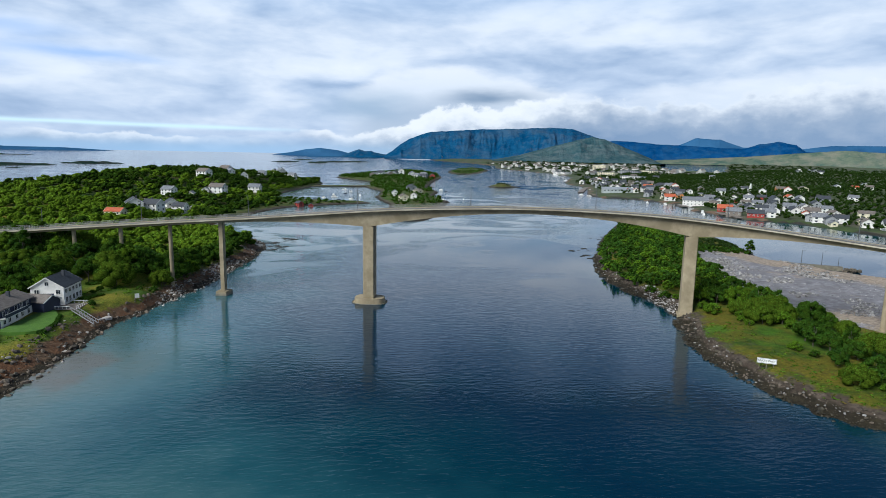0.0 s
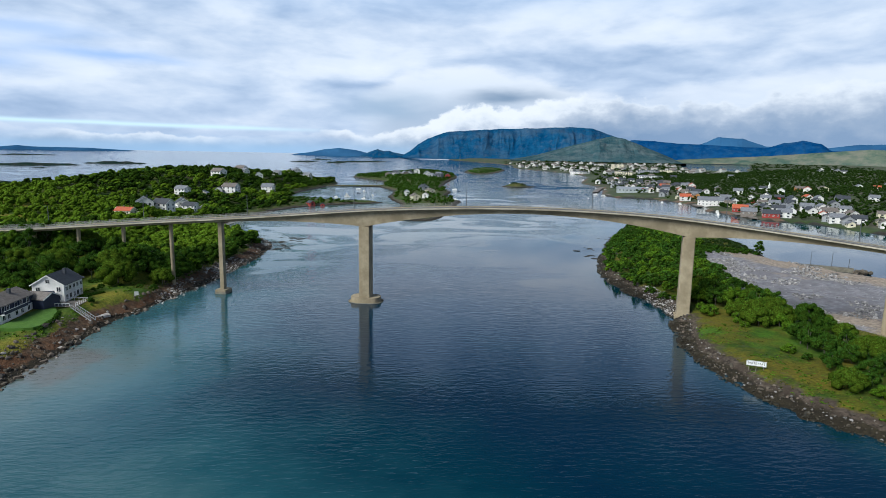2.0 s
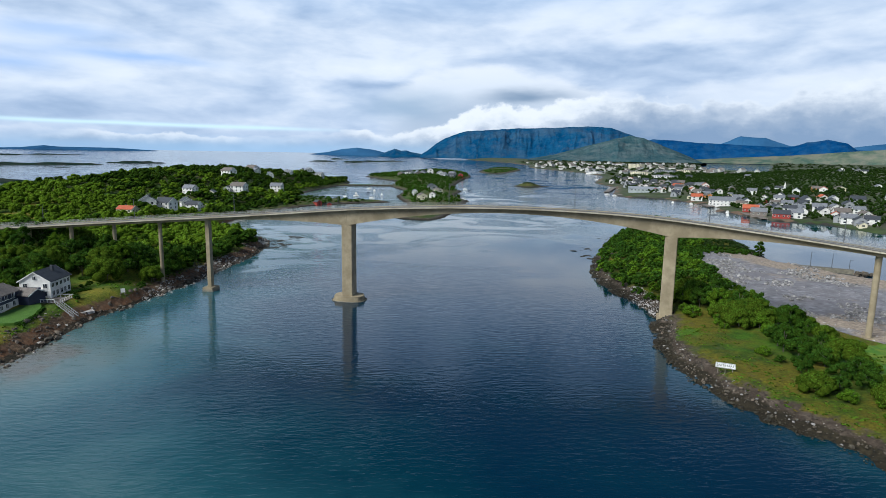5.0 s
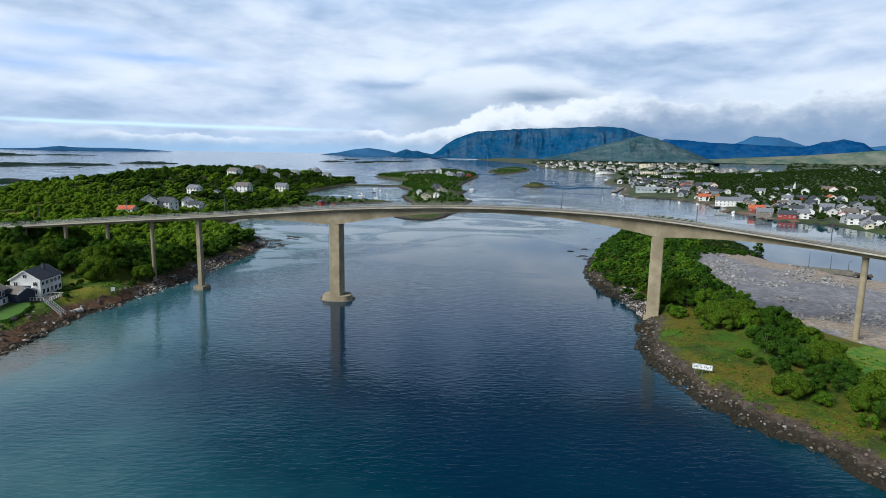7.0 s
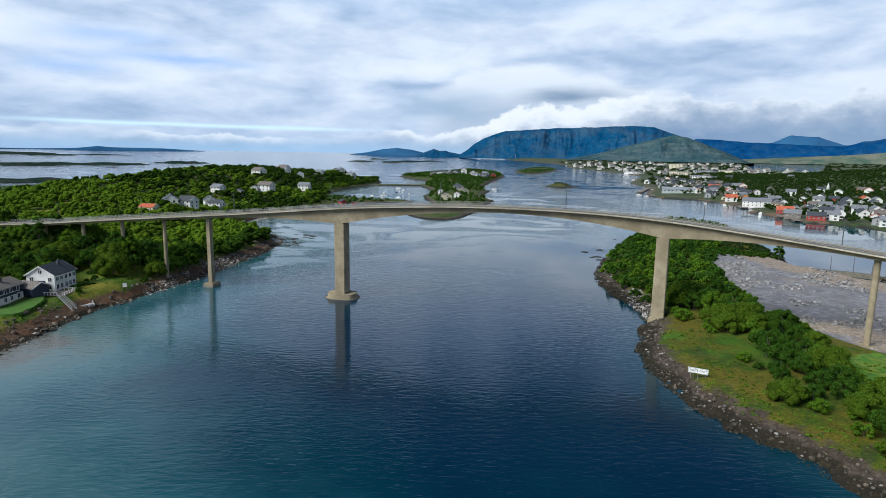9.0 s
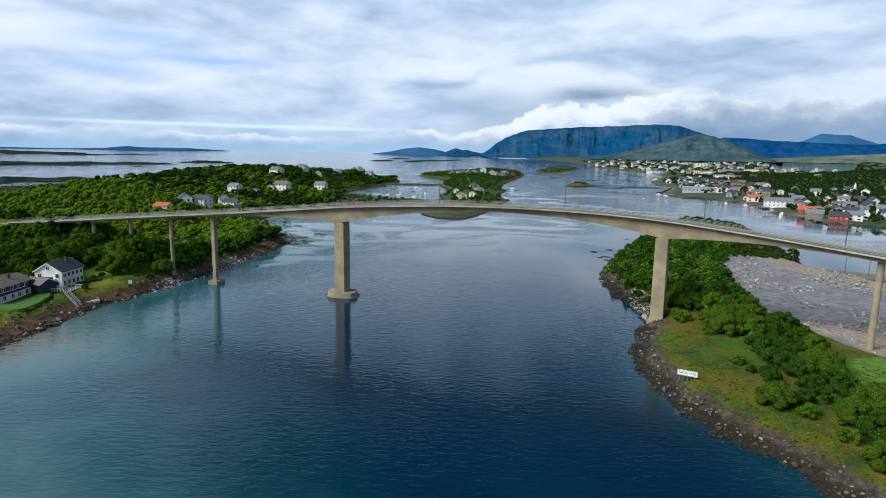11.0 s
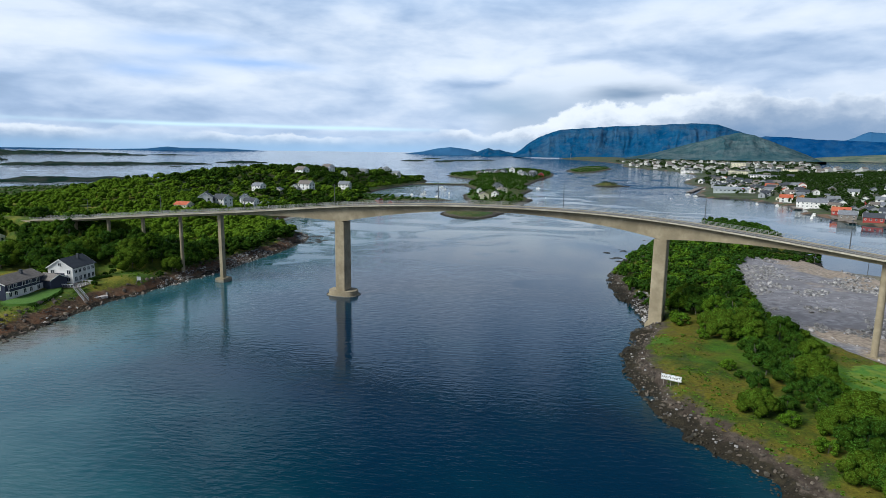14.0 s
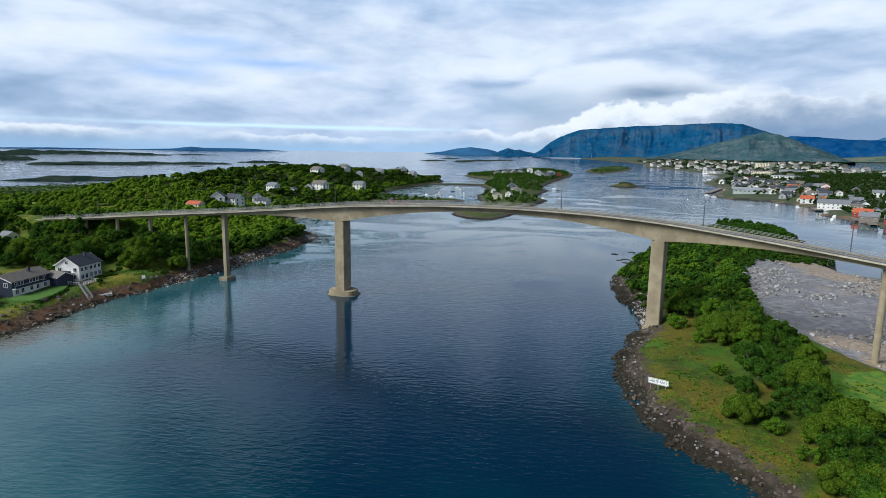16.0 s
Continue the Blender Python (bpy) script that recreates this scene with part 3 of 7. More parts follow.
def water_material():
    mt = bpy.data.materials.new("sea_water")
    mt.use_nodes = True
    nt = mt.node_tree
    b = nt.nodes["Principled BSDF"]
    N, L = nt.nodes.new, nt.links.new
    geo = N("ShaderNodeNewGeometry")
    at = N("ShaderNodeAttribute")
    at.attribute_name = "shoal_sheen"

    def tex(s, d, r=0.55):
        n = N("ShaderNodeTexNoise")
        n.inputs["Scale"].default_value = s
        n.inputs["Detail"].default_value = d
        n.inputs["Roughness"].default_value = r
        L(geo.outputs["Position"], n.inputs["Vector"])
        return n.outputs[0]

    def remap(sock, lo, hi, a=0.0, c=1.0):
        n = N("ShaderNodeMapRange")
        for k, v in enumerate((lo, hi, a, c)):
            n.inputs[k + 1].default_value = v
        L(sock, n.inputs[0])
        return n.outputs[0]

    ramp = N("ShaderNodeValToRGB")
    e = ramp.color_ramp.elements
    # seabed tones of the shallows, greyed and lifted to paint in sky sheen
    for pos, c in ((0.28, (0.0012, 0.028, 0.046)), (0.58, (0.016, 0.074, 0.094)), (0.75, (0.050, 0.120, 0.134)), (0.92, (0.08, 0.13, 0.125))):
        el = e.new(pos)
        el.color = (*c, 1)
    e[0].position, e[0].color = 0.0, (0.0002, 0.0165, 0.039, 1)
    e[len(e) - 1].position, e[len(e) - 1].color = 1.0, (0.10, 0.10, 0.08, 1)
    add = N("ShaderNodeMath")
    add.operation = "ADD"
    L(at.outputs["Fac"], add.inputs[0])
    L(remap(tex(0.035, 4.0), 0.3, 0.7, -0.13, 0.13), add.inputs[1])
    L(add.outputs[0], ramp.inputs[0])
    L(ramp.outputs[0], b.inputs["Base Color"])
    chop = N("ShaderNodeAttribute")
    chop.attribute_name = "chop"
    L(remap(chop.outputs["Fac"], 0, 1, 0.03, 0.07), b.inputs["Roughness"])
    b.inputs["IOR"].default_value = 1.33
    mul = N("ShaderNodeMath")
    mul.operation = "ADD"
    def ripple(sx, sy, turn, detail):
        mp = N("ShaderNodeMapping")
        mp.inputs["Scale"].default_value = (sx, sy, 1.0)
        mp.inputs["Rotation"].default_value = (0, 0, turn)
        L(geo.outputs["Position"], mp.inputs["Vector"])
        n = N("ShaderNodeTexNoise")
        n.inputs["Scale"].default_value = 1.0
        n.inputs["Detail"].default_value = detail
        L(mp.outputs[0], n.inputs["Vector"])
        return n.outputs[0]

    L(ripple(0.34, 0.85, 0.08, 2.0), mul.inputs[0])
    L(remap(ripple(0.9, 2.3, -0.15, 2.0), 0, 1, 0, 0.32), mul.inputs[1])
    bump = N("ShaderNodeBump")
    bump.inputs["Distance"].default_value = 0.35
    calm = N("ShaderNodeAttribute")
    calm.attribute_name = "breeze"
    gust = N("ShaderNodeMath")
    gust.operation = "MULTIPLY"
    # calm slicks drawn out across the sound
    drift = N("ShaderNodeMapping")
    drift.inputs["Scale"].default_value = (0.012, 0.017, 1.0)
    drift.inputs["Rotation"].default_value = (0, 0, 0.5)
    L(geo.outputs["Position"], drift.inputs["Vector"])
    slick = N("ShaderNodeTexNoise")
    slick.inputs["Scale"].default_value = 1.0
    slick.inputs["Detail"].default_value = 4.0
    slick.inputs["Distortion"].default_value = 1.7
    L(drift.outputs[0], slick.inputs["Vector"])
    open_water = N("ShaderNodeAttribute")
    open_water.attribute_name = "ruffle"
    sl = N("ShaderNodeMath")
    sl.operation = "ADD"
    L(slick.outputs[0], sl.inputs[0])
    L(open_water.outputs["Fac"], sl.inputs[1])
    L(remap(sl.outputs[0], 0.455, 0.515, 0.010, 0.19), gust.inputs[0])
    L(calm.outputs["Fac"], gust.inputs[1])
    L(gust.outputs[0], bump.inputs["Strength"])
    L(mul.outputs[0], bump.inputs["Height"])
    L(bump.outputs[0], b.inputs["Normal"])
    return mt


def build_sea():
    xs = axis([(-4900, 400), (-900, 100), (-300, 30), (-150, 6), (270, 30), (600, 100), (1200, 400), (4900, 400)])
    ys = axis([(-3000, 400), (-200, 40), (20, 6), (520, 20), (1100, 60), (2000, 200), (4900, 200)])
    X, Y = np.meshgrid(xs, ys, indexing="ij")
    Z = sea_level(X, Y)
    shoal_sheen = np.zeros(X.shape)
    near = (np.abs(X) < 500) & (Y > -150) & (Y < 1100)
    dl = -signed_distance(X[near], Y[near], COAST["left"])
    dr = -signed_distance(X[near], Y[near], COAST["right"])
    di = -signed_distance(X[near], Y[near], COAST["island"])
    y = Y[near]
    # left coast: turquoise shallows, plus sky sheen put into the body colour
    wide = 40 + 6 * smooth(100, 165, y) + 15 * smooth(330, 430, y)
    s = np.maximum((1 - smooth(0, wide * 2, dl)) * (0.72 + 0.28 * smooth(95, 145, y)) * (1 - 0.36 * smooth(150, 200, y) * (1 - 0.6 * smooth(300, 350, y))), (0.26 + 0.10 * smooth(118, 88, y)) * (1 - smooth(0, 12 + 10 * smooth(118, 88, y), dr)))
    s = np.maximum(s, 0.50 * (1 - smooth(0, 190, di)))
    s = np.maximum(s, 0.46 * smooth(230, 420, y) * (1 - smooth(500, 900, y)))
    shoal_sheen[near] = s
    # sheltered water under the shores is smoother
    lee = np.ones(X.shape)
    lee[near] = (1 + 0.4 * (1 - smooth(25, 115, dl)) + 0.9 * (1 - smooth(15, 60, dl)) * smooth(190, 225, y)) * (1 - 0.6 * (1 - smooth(5, 60, dr)) * smooth(170, 230, y)) * (1 - 0.5 * smooth(185, 215, X[near]) * smooth(230, 260, y))
    ob = mesh_object("water", np.stack([X.ravel(), Y.ravel(), Z.ravel()], 1), grid_faces(len(xs), len(ys)), [water_material()], None, True)
    a = ob.data.attributes.new("shoal_sheen", "FLOAT", "POINT")
    a.data.foreach_set("value", shoal_sheen.ravel())
    a = ob.data.attributes.new("breeze", "FLOAT", "POINT")
    a.data.foreach_set("value", (lee * (1 + 0.9 * smooth(210, 300, Y) + 1.1 * smooth(470, 720, Y))).ravel())
    a = ob.data.attributes.new("ruffle", "FLOAT", "POINT")
    a.data.foreach_set("value", (0.3 * smooth(300, 190, Y) - 0.25 * np.exp(-((X - 80) / 30) ** 2 - ((Y - 290) / 80) ** 2) + 0.06 * smooth(450, 620, Y)).ravel())
    a = ob.data.attributes.new("chop", "FLOAT", "POINT")
    a.data.foreach_set("value", (0.12 * smooth(240, 400, Y) + 0.88 * smooth(400, 720, Y)).ravel())
    return tagged(ob, "dark blue sound with turquoise shallows and fine ripples", "sea", kind="structure")


build_sea()



def mountain_material(name, dark, light, cliff, amount, wide=0.0045):
    """Wooded slopes in two tones, hazed where blue, with pale rock walls running down them."""
    mt = bpy.data.materials.new(name)
    mt.use_nodes = True
    nt = mt.node_tree
    b = nt.nodes["Principled BSDF"]
    N, L = nt.nodes.new, nt.links.new
    geo = N("ShaderNodeNewGeometry")

    def tex(sx, sz, detail):
        mp = N("ShaderNodeMapping")
        mp.inputs["Scale"].default_value = (sx, sx, sz)
        L(geo.outputs["Position"], mp.inputs["Vector"])
        n = N("ShaderNodeTexNoise")
        n.inputs["Scale"].default_value = 1.0
        n.inputs["Detail"].default_value = detail
        n.inputs["Roughness"].default_value = 0.62
        L(mp.outputs[0], n.inputs["Vector"])
        return n.outputs[0]

    def mixer(sock, lo, hi, top, a, c):
        r = N("ShaderNodeMapRange")
        for k, v in enumerate((lo, hi, 0.0, top)):
            r.inputs[k + 1].default_value = v
        L(sock, r.inputs[0])
        n = N("ShaderNodeMix")
        n.data_type = "RGBA"
        L(r.outputs[0], n.inputs[0])
        for k, v in ((6, a), (7, c)):
            if isinstance(v, tuple):
                n.inputs[k].default_value = (*v, 1)
            else:
                L(v, n.inputs[k])
        return n.outputs[2]

    col = mixer(tex(0.014, 0.02, 7.0), 0.36, 0.64, 1.0, dark, light)
    col = mixer(tex(wide, wide * 1.6, 8.0), 0.48, 0.60, amount, col, cliff)
    col = mixer(tex(0.03, 0.007, 5.0), 0.52, 0.66, amount * 0.8, col, cliff)
    L(col, b.inputs["Base Color"])
    b.inputs["Roughness"].default_value = 1.0
    b.inputs["Specular IOR Level"].default_value = 0.0
    bump = N("ShaderNodeBump")
    bump.inputs["Strength"].default_value = 0.8
    bump.inputs["Distance"].default_value = 14.0
    L(tex(0.02, 0.012, 8.0), bump.inputs["Height"])
    L(bump.outputs[0], b.inputs["Normal"])
    return mt


# base colours of the blue ridges and the foothill carry painted distance haze
MOUNT_HAZE_BLUE = mountain_material("haze_blue_mountain", (0.004, 0.048, 0.125), (0.012, 0.074, 0.160), (0.10, 0.135, 0.16), 0.26)
MOUNT_RIDGE = mountain_material("haze_blue_ridge", (0.003, 0.040, 0.135), (0.010, 0.064, 0.175), (0.04, 0.10, 0.17), 0.3)
MOUNT_HAZE_PALE = material("haze_pale_blue_ridge", (0.02, 0.07, 0.16), (0.04, 0.12, 0.24), 0.003, 1.0, spec=0.0)
MOUNT_GREEN = mountain_material("hazed_green_foothill", (0.022, 0.062, 0.080), (0.056, 0.100, 0.108), (0.14, 0.165, 0.170), 0.38, 0.009)
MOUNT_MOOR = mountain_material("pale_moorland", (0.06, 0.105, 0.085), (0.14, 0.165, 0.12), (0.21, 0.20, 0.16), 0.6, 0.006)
MIDDLE = (17.0, -1.0, 54.0)


def mountain(name, dist, depth, stations, mat, label, seed, rough=0.10):
    """A ridge round the middle of the view: stations are degrees east of +y and degrees of rise above eye level. Spurs and gullies run down its face."""
    az, el = np.array(stations, float).T
    n, k = 360, 34
    a = np.linspace(az[0], az[-1], n)
    crest = np.interp(a, az, el)
    V = np.zeros((n, k, 3))
    top = dist * np.tan(np.radians(crest + 0.35)) * (1 + 0.02 * fbm(a * 2, a * 0, 1.0, 5, seed))
    for j in range(k):
        f = j / (k - 1)
        q = min(f / 0.75, 1.0)
        prof = q ** 0.8 if f < 0.75 else 1 - (f - 0.75) * 1.6
        swing = a + 0.35 * fbm(a * 0.8, np.full(n, f * 5.0), 1.0, 3, seed + 7)
        spur = 1 - 2 * np.abs(fbm(swing * 0.40, np.full(n, f * 0.5), 1.0, 3, seed + 3)) / 0.6
        fine = 1 - 2 * np.abs(fbm(swing * 1.9, np.full(n, f * 1.2), 1.0, 3, seed + 11)) / 0.6
        face = 4 * q * (1 - q) if f < 0.75 else 0.0
        r = dist + depth * (f - 0.75) - depth * face * rough * (0.42 * spur + 0.10 * fine)
        rise = top * prof * (1 + face * rough * (0.30 * spur + 0.12 * fine))
        x, y = MIDDLE[0] + r * np.sin(np.radians(a)), MIDDLE[1] + r * np.cos(np.radians(a))
        V[:, j] = np.stack([x, y, 54.0 - dist * math.tan(radians(0.35)) - 6 + np.maximum(rise, -8)], 1)
    ob = mesh_object(name, V.reshape(-1, 3), grid_faces(n, k), [mat], None, True)
    return tagged(ob, label, "mountain", kind="structure")


mountain("backdrop_far_ridge", 4700, 200, [(25, 0.3), (26.8, 1.1), (28.0, 1.55), (28.85, 1.99), (30.8, 1.85), (32.6, 1.2), (37, 1.1), (39.1, 1.38), (43, 1.4), (52, 1.2)], MOUNT_HAZE_PALE, "hazy blue ridge in low cloud behind the hills", 5)
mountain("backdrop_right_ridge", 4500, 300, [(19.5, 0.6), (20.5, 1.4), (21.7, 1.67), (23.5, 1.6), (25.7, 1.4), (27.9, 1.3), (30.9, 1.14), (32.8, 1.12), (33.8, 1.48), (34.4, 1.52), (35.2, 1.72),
         (36.6, 1.44), (37.3, 0.89), (42.4, 0.7), (52, 0.4)], MOUNT_RIDGE, "long dark haze-blue mountain ridge across the water", 9)
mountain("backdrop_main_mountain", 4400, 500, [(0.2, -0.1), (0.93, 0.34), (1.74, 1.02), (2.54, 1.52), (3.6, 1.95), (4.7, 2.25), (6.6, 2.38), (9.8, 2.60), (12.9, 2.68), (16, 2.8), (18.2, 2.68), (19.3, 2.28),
         (21, 1.66), (24.4, 0.1)], MOUNT_HAZE_BLUE, "broad haze-blue table mountain with cloud on its top", 1, 0.16)
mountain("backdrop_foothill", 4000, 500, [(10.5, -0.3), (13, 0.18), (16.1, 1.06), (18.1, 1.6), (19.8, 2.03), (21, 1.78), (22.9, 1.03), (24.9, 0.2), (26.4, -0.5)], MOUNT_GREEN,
         "haze-tinted green and grey foothill below the blue mountain", 13, 0.14)
mountain("backdrop_left_hill", 4600, 200, [(-10.8, -0.25), (-8.5, 0.05), (-7.2, 0.34), (-5.8, 0.5), (-4.2, 0.32), (-2.6, -0.05)], MOUNT_HAZE_PALE, "low haze-blue island hill on the horizon", 21)
mountain("backdrop_left_peak", 4500, 200, [(-3.9, -0.2), (-2.9, 0.2), (-2.2, 0.46), (-1.6, 0.28), (-1.1, 0.32), (-0.7, 0.18), (0.2, 0.02), (1.9, -0.1)], MOUNT_HAZE_BLUE, "small haze-blue peak beside the mountain", 25)
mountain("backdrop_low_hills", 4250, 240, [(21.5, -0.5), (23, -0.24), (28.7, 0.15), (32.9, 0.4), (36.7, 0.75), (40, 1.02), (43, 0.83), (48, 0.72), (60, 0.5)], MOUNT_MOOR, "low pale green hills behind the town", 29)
mountain("backdrop_far_isles", 4800, 60, [(-48, -0.08), (-42, 0.0), (-36, -0.06), (-33, 0.02), (-31.4, 0.22), (-30.4, 0.12), (-26.7, 0.10), (-22.5, -0.12)], MOUNT_HAZE_PALE, "thin haze-blue islands on the horizon", 33)

# ---- the bridge ----
LINE = curve_through([(-215, 250.6), (-170, 242), (-114.5, 232.5), (-75.5, 225.5), (-19.9, 211.9), (36, 201.5), (89, 188.4), (134.5, 160.5), (172, 126), (200, 88)], 24)
S = np.concatenate([[0], np.cumsum(np.linalg.norm(np.diff(LINE, axis=0), axis=1))])


def station(s):
    """Plan point and unit direction of the bridge's centre line at s metres."""
    p = np.array([np.interp(s, S, LINE[:, k]) for k in (0, 1)])
    q = np.array([np.interp(s + 1, S, LINE[:, k]) - np.interp(s - 1, S, LINE[:, k]) for k in (0, 1)])
    return p, q / np.linalg.norm(q)


def s_at(x):
    return float(np.interp(x, LINE[:, 0], S))


TOP = curve_through([(-215, 19.9), (-163, 22.0), (-130, 24.5), (-100, 26.9), (-71, 29.1), (-50, 31.0), (-20, 33.8), (2, 35.1), (23, 35.8), (42, 35.9), (60, 35.5), (77, 34.7),
                     (92, 33.6), (106, 32.2), (118, 30.9), (137, 28.7), (174, 24.3), (200, 20.5)], 6)


def top(s):
    return float(np.interp(np.interp(s, S, LINE[:, 0]), TOP[:, 0], TOP[:, 1]))


S_END, S_L5, S_L4, S_L3, S_L2, S_L1, S_P1, S_P2, S_R1, S_R2 = [s_at(x) for x in (-171, -149.8, -131.8, -113.6, -94.7, -75.0, -20.1, 89.0, 136.8, 174)]


def girder_depth(s):
    if s < S_L1:
        return 1.25
    if s < S_P1:
        return 1.25 + 4.6 * ((s - S_L1) / (S_P1 - S_L1)) ** 2
    if s < S_P2:
        mid = (S_P1 + S_P2) / 2
        return 1.9 + 3.95 * (abs(s - mid) / (S_P2 - mid)) ** 2
    if s < S_R1:
        return 1.5 + 4.35 * ((S_R1 - s) / (S_R1 - S_P2)) ** 2
    return 1.5


HALF = 4.3


def part(name, bm, mat, parent, label="", smooth_shade=False):
    me = bpy.data.meshes.new(name)
    bm.to_mesh(me)
    bm.free()
    for mt in (mat if isinstance(mat, (list, tuple)) else [mat]):
        me.materials.append(mt)
    if smooth_shade:
        me.polygons.foreach_set("use_smooth", np.ones(len(me.polygons), bool))
    ob = new(name, me)
    ob.parent = parent
    return tagged(ob, label)


def box(bm, x0, y0, z0, x1, y1, z1, m=None):
    r = bmesh.ops.create_cube(bm, size=1.0)
    mm = Matrix.Translation(((x0 + x1) / 2, (y0 + y1) / 2, (z0 + z1) / 2)) @ Matrix.Diagonal((abs(x1 - x0), abs(y1 - y0), abs(z1 - z0), 1))
    bmesh.ops.transform(bm, matrix=(m @ mm) if m else mm, verts=r["verts"])
    return r["verts"]


def sweep(bm, s0, s1, step, section):
    """Skin the cross-section section(s) -> [(offset to the far side, height)] along the centre line, with end caps."""
    n = max(2, int(round((s1 - s0) / step)) + 1)
    rings = []
    for s in np.linspace(s0, s1, n):
        p, d = station(s)
        nx, ny = -d[1], d[0]
        rings.append([bm.verts.new((p[0] + nx * o, p[1] + ny * o, z)) for o, z in section(s)])
    k = len(rings[0])
    for a, b in zip(rings, rings[1:]):
        for i in range(k):
            bm.faces.new((a[i], a[(i + 1) % k], b[(i + 1) % k], b[i]))
    bm.faces.new(rings[0])
    bm.faces.new(list(reversed(rings[-1])))
    bmesh.ops.recalc_face_normals(bm, faces=bm.faces)


bridge = tagged(new("bridge"), "slender concrete box-girder road bridge arching over the sound", "bridge")
SPANS = [S_END, S_L5, S_L4, S_L3, S_L2, S_L1, S_P1, S_P2, S_R1, S_R2, s_at(196)]


def post_mesh():
    bm = bmesh.new()
    box(bm, -0.035, -0.035, 0, 0.035, 0.035, 1.1)
    me = bpy.data.meshes.new("railing_post")
    bm.to_mesh(me)
    bm.free()
    me.materials.append(STEEL)
    return me


POST_MESH = post_mesh()


def build_deck():
    for s0, s1 in zip(SPANS, SPANS[1:]):
        a, b = s0 + 0.02, s1 - 0.02
        bm = bmesh.new()
        # slab with cantilevered edges
        sweep(bm, a, b, 2.5, lambda s: [(-HALF, top(s) - 0.42), (-HALF, top(s)), (-HALF + 0.35, top(s)), (-HALF + 0.36, top(s) - 0.15), (HALF - 0.36, top(s) - 0.15), (HALF - 0.35, top(s)),
                                        (HALF, top(s)), (HALF, top(s) - 0.42), (2.7, top(s) - 0.62), (-2.7, top(s) - 0.62)])
        part("deck_slab", bm, CONCRETE_EDGE, bridge, "paler concrete deck slab with a raised kerb")
        bm = bmesh.new()
        sweep(bm, a, b, 2.0, lambda s: [(-2.6, top(s) - 0.60), (2.6, top(s) - 0.60), (2.4, top(s) - girder_depth(s) - 0.1), (-2.4, top(s) - girder_depth(s) - 0.1)])
        part("girder", bm, CONCRETE, bridge)
        bm = bmesh.new()
        sweep(bm, a, b, 2.5, lambda s: [(-HALF + 0.5, top(s) - 0.149), (-HALF + 0.5, top(s) - 0.11), (HALF - 1.7, top(s) - 0.11), (HALF - 1.7, top(s) - 0.149)])
        part("carriageway", bm, ASPHALT, bridge, "worn grey asphalt carriageway")
        bm = bmesh.new()
        sweep(bm, a, b, 2.5, lambda s: [(HALF - 1.68, top(s) - 0.148), (HALF - 1.68, top(s) + 0.02), (HALF - 0.4, top(s) + 0.02), (HALF - 0.4, top(s) - 0.148)])
        part("footway", bm, CONCRETE, bridge, "raised concrete footway")
        for side, name in ((-1, "near"), (1, "far")):
            o = side * (HALF - 0.17)
            for h in (1.12, 0.76, 0.40):
                bm = bmesh.new()
                sweep(bm, a, b, 2.5, lambda s: [(o - 0.04, top(s) + h - 0.04), (o + 0.04, top(s) + h - 0.04), (o + 0.04, top(s) + h + 0.04), (o - 0.04, top(s) + h + 0.04)])
                part("rail", bm, STEEL, bridge, "galvanised parapet rail")
            rest = bmesh.new()
            n = int((b - a) / 2.0)
            for k in range(n + 1):
                s = a + 0.2 + k * (b - a - 0.4) / n
                p, d = station(s)
                q = p + np.array([-d[1], d[0]]) * o
                at = Matrix.Translation((q[0], q[1], top(s)))
                if -104 < q[0] < 150:
                    post = new("railing_post", POST_MESH)
                    post.parent = bridge
                    post.matrix_basis = at
                else:
                    box(rest, -0.035, -0.035, 0, 0.035, 0.035, 1.1, at)
            if rest.verts:
                tagged(part("railing_rest", rest, STEEL, bridge, "far galvanised parapet posts"), kind="stuff")
            else:
                rest.free()


build_deck()


def pier(s, base_z, w, d, flare, kind_name, mat=CONCRETE):
    """A pier: w along the bridge, d across it, chamfered, slightly wider at its foot."""
    p, dr = station(s)
    m = Matrix.Translation((p[0], p[1], 0)) @ Matrix.Rotation(math.atan2(dr[1], dr[0]), 4, "Z")
    z1 = top(s) - girder_depth(s) - 0.05
    bm = bmesh.new()
    rings = []
    for f in (0.0, 0.15, 0.5, 1.0):
        k = 1 + flare * (1 - f) ** 1.5
        a, b, c = w / 2 * k, d / 2 * k, 0.05 * min(w, d)
        pts = [(-a + c, -b), (a - c, -b), (a, -b + c), (a, b - c), (a - c, b), (-a + c, b), (-a, b - c), (-a, -b + c)]
        if kind_name == "round":
            pts = [(a * math.cos(t), b * math.sin(t)) for t in [2 * math.pi * q / 16 for q in range(16)]]
        rings.append([bm.verts.new((x, y, base_z + (z1 - base_z) * f)) for x, y in pts])
    n = len(rings[0])
    for r0, r1 in zip(rings, rings[1:]):
        for i in range(n):
            bm.faces.new((r0[i], r0[(i + 1) % n], r1[(i + 1) % n], r1[i]))
    bm.faces.new(rings[-1])
    bm.faces.new(list(reversed(rings[0])))
    bmesh.ops.recalc_face_normals(bm, faces=bm.faces)
    ob = part("pier", bm, mat, bridge, "tall concrete pier")
    ob.matrix_basis = m
    return ob, m


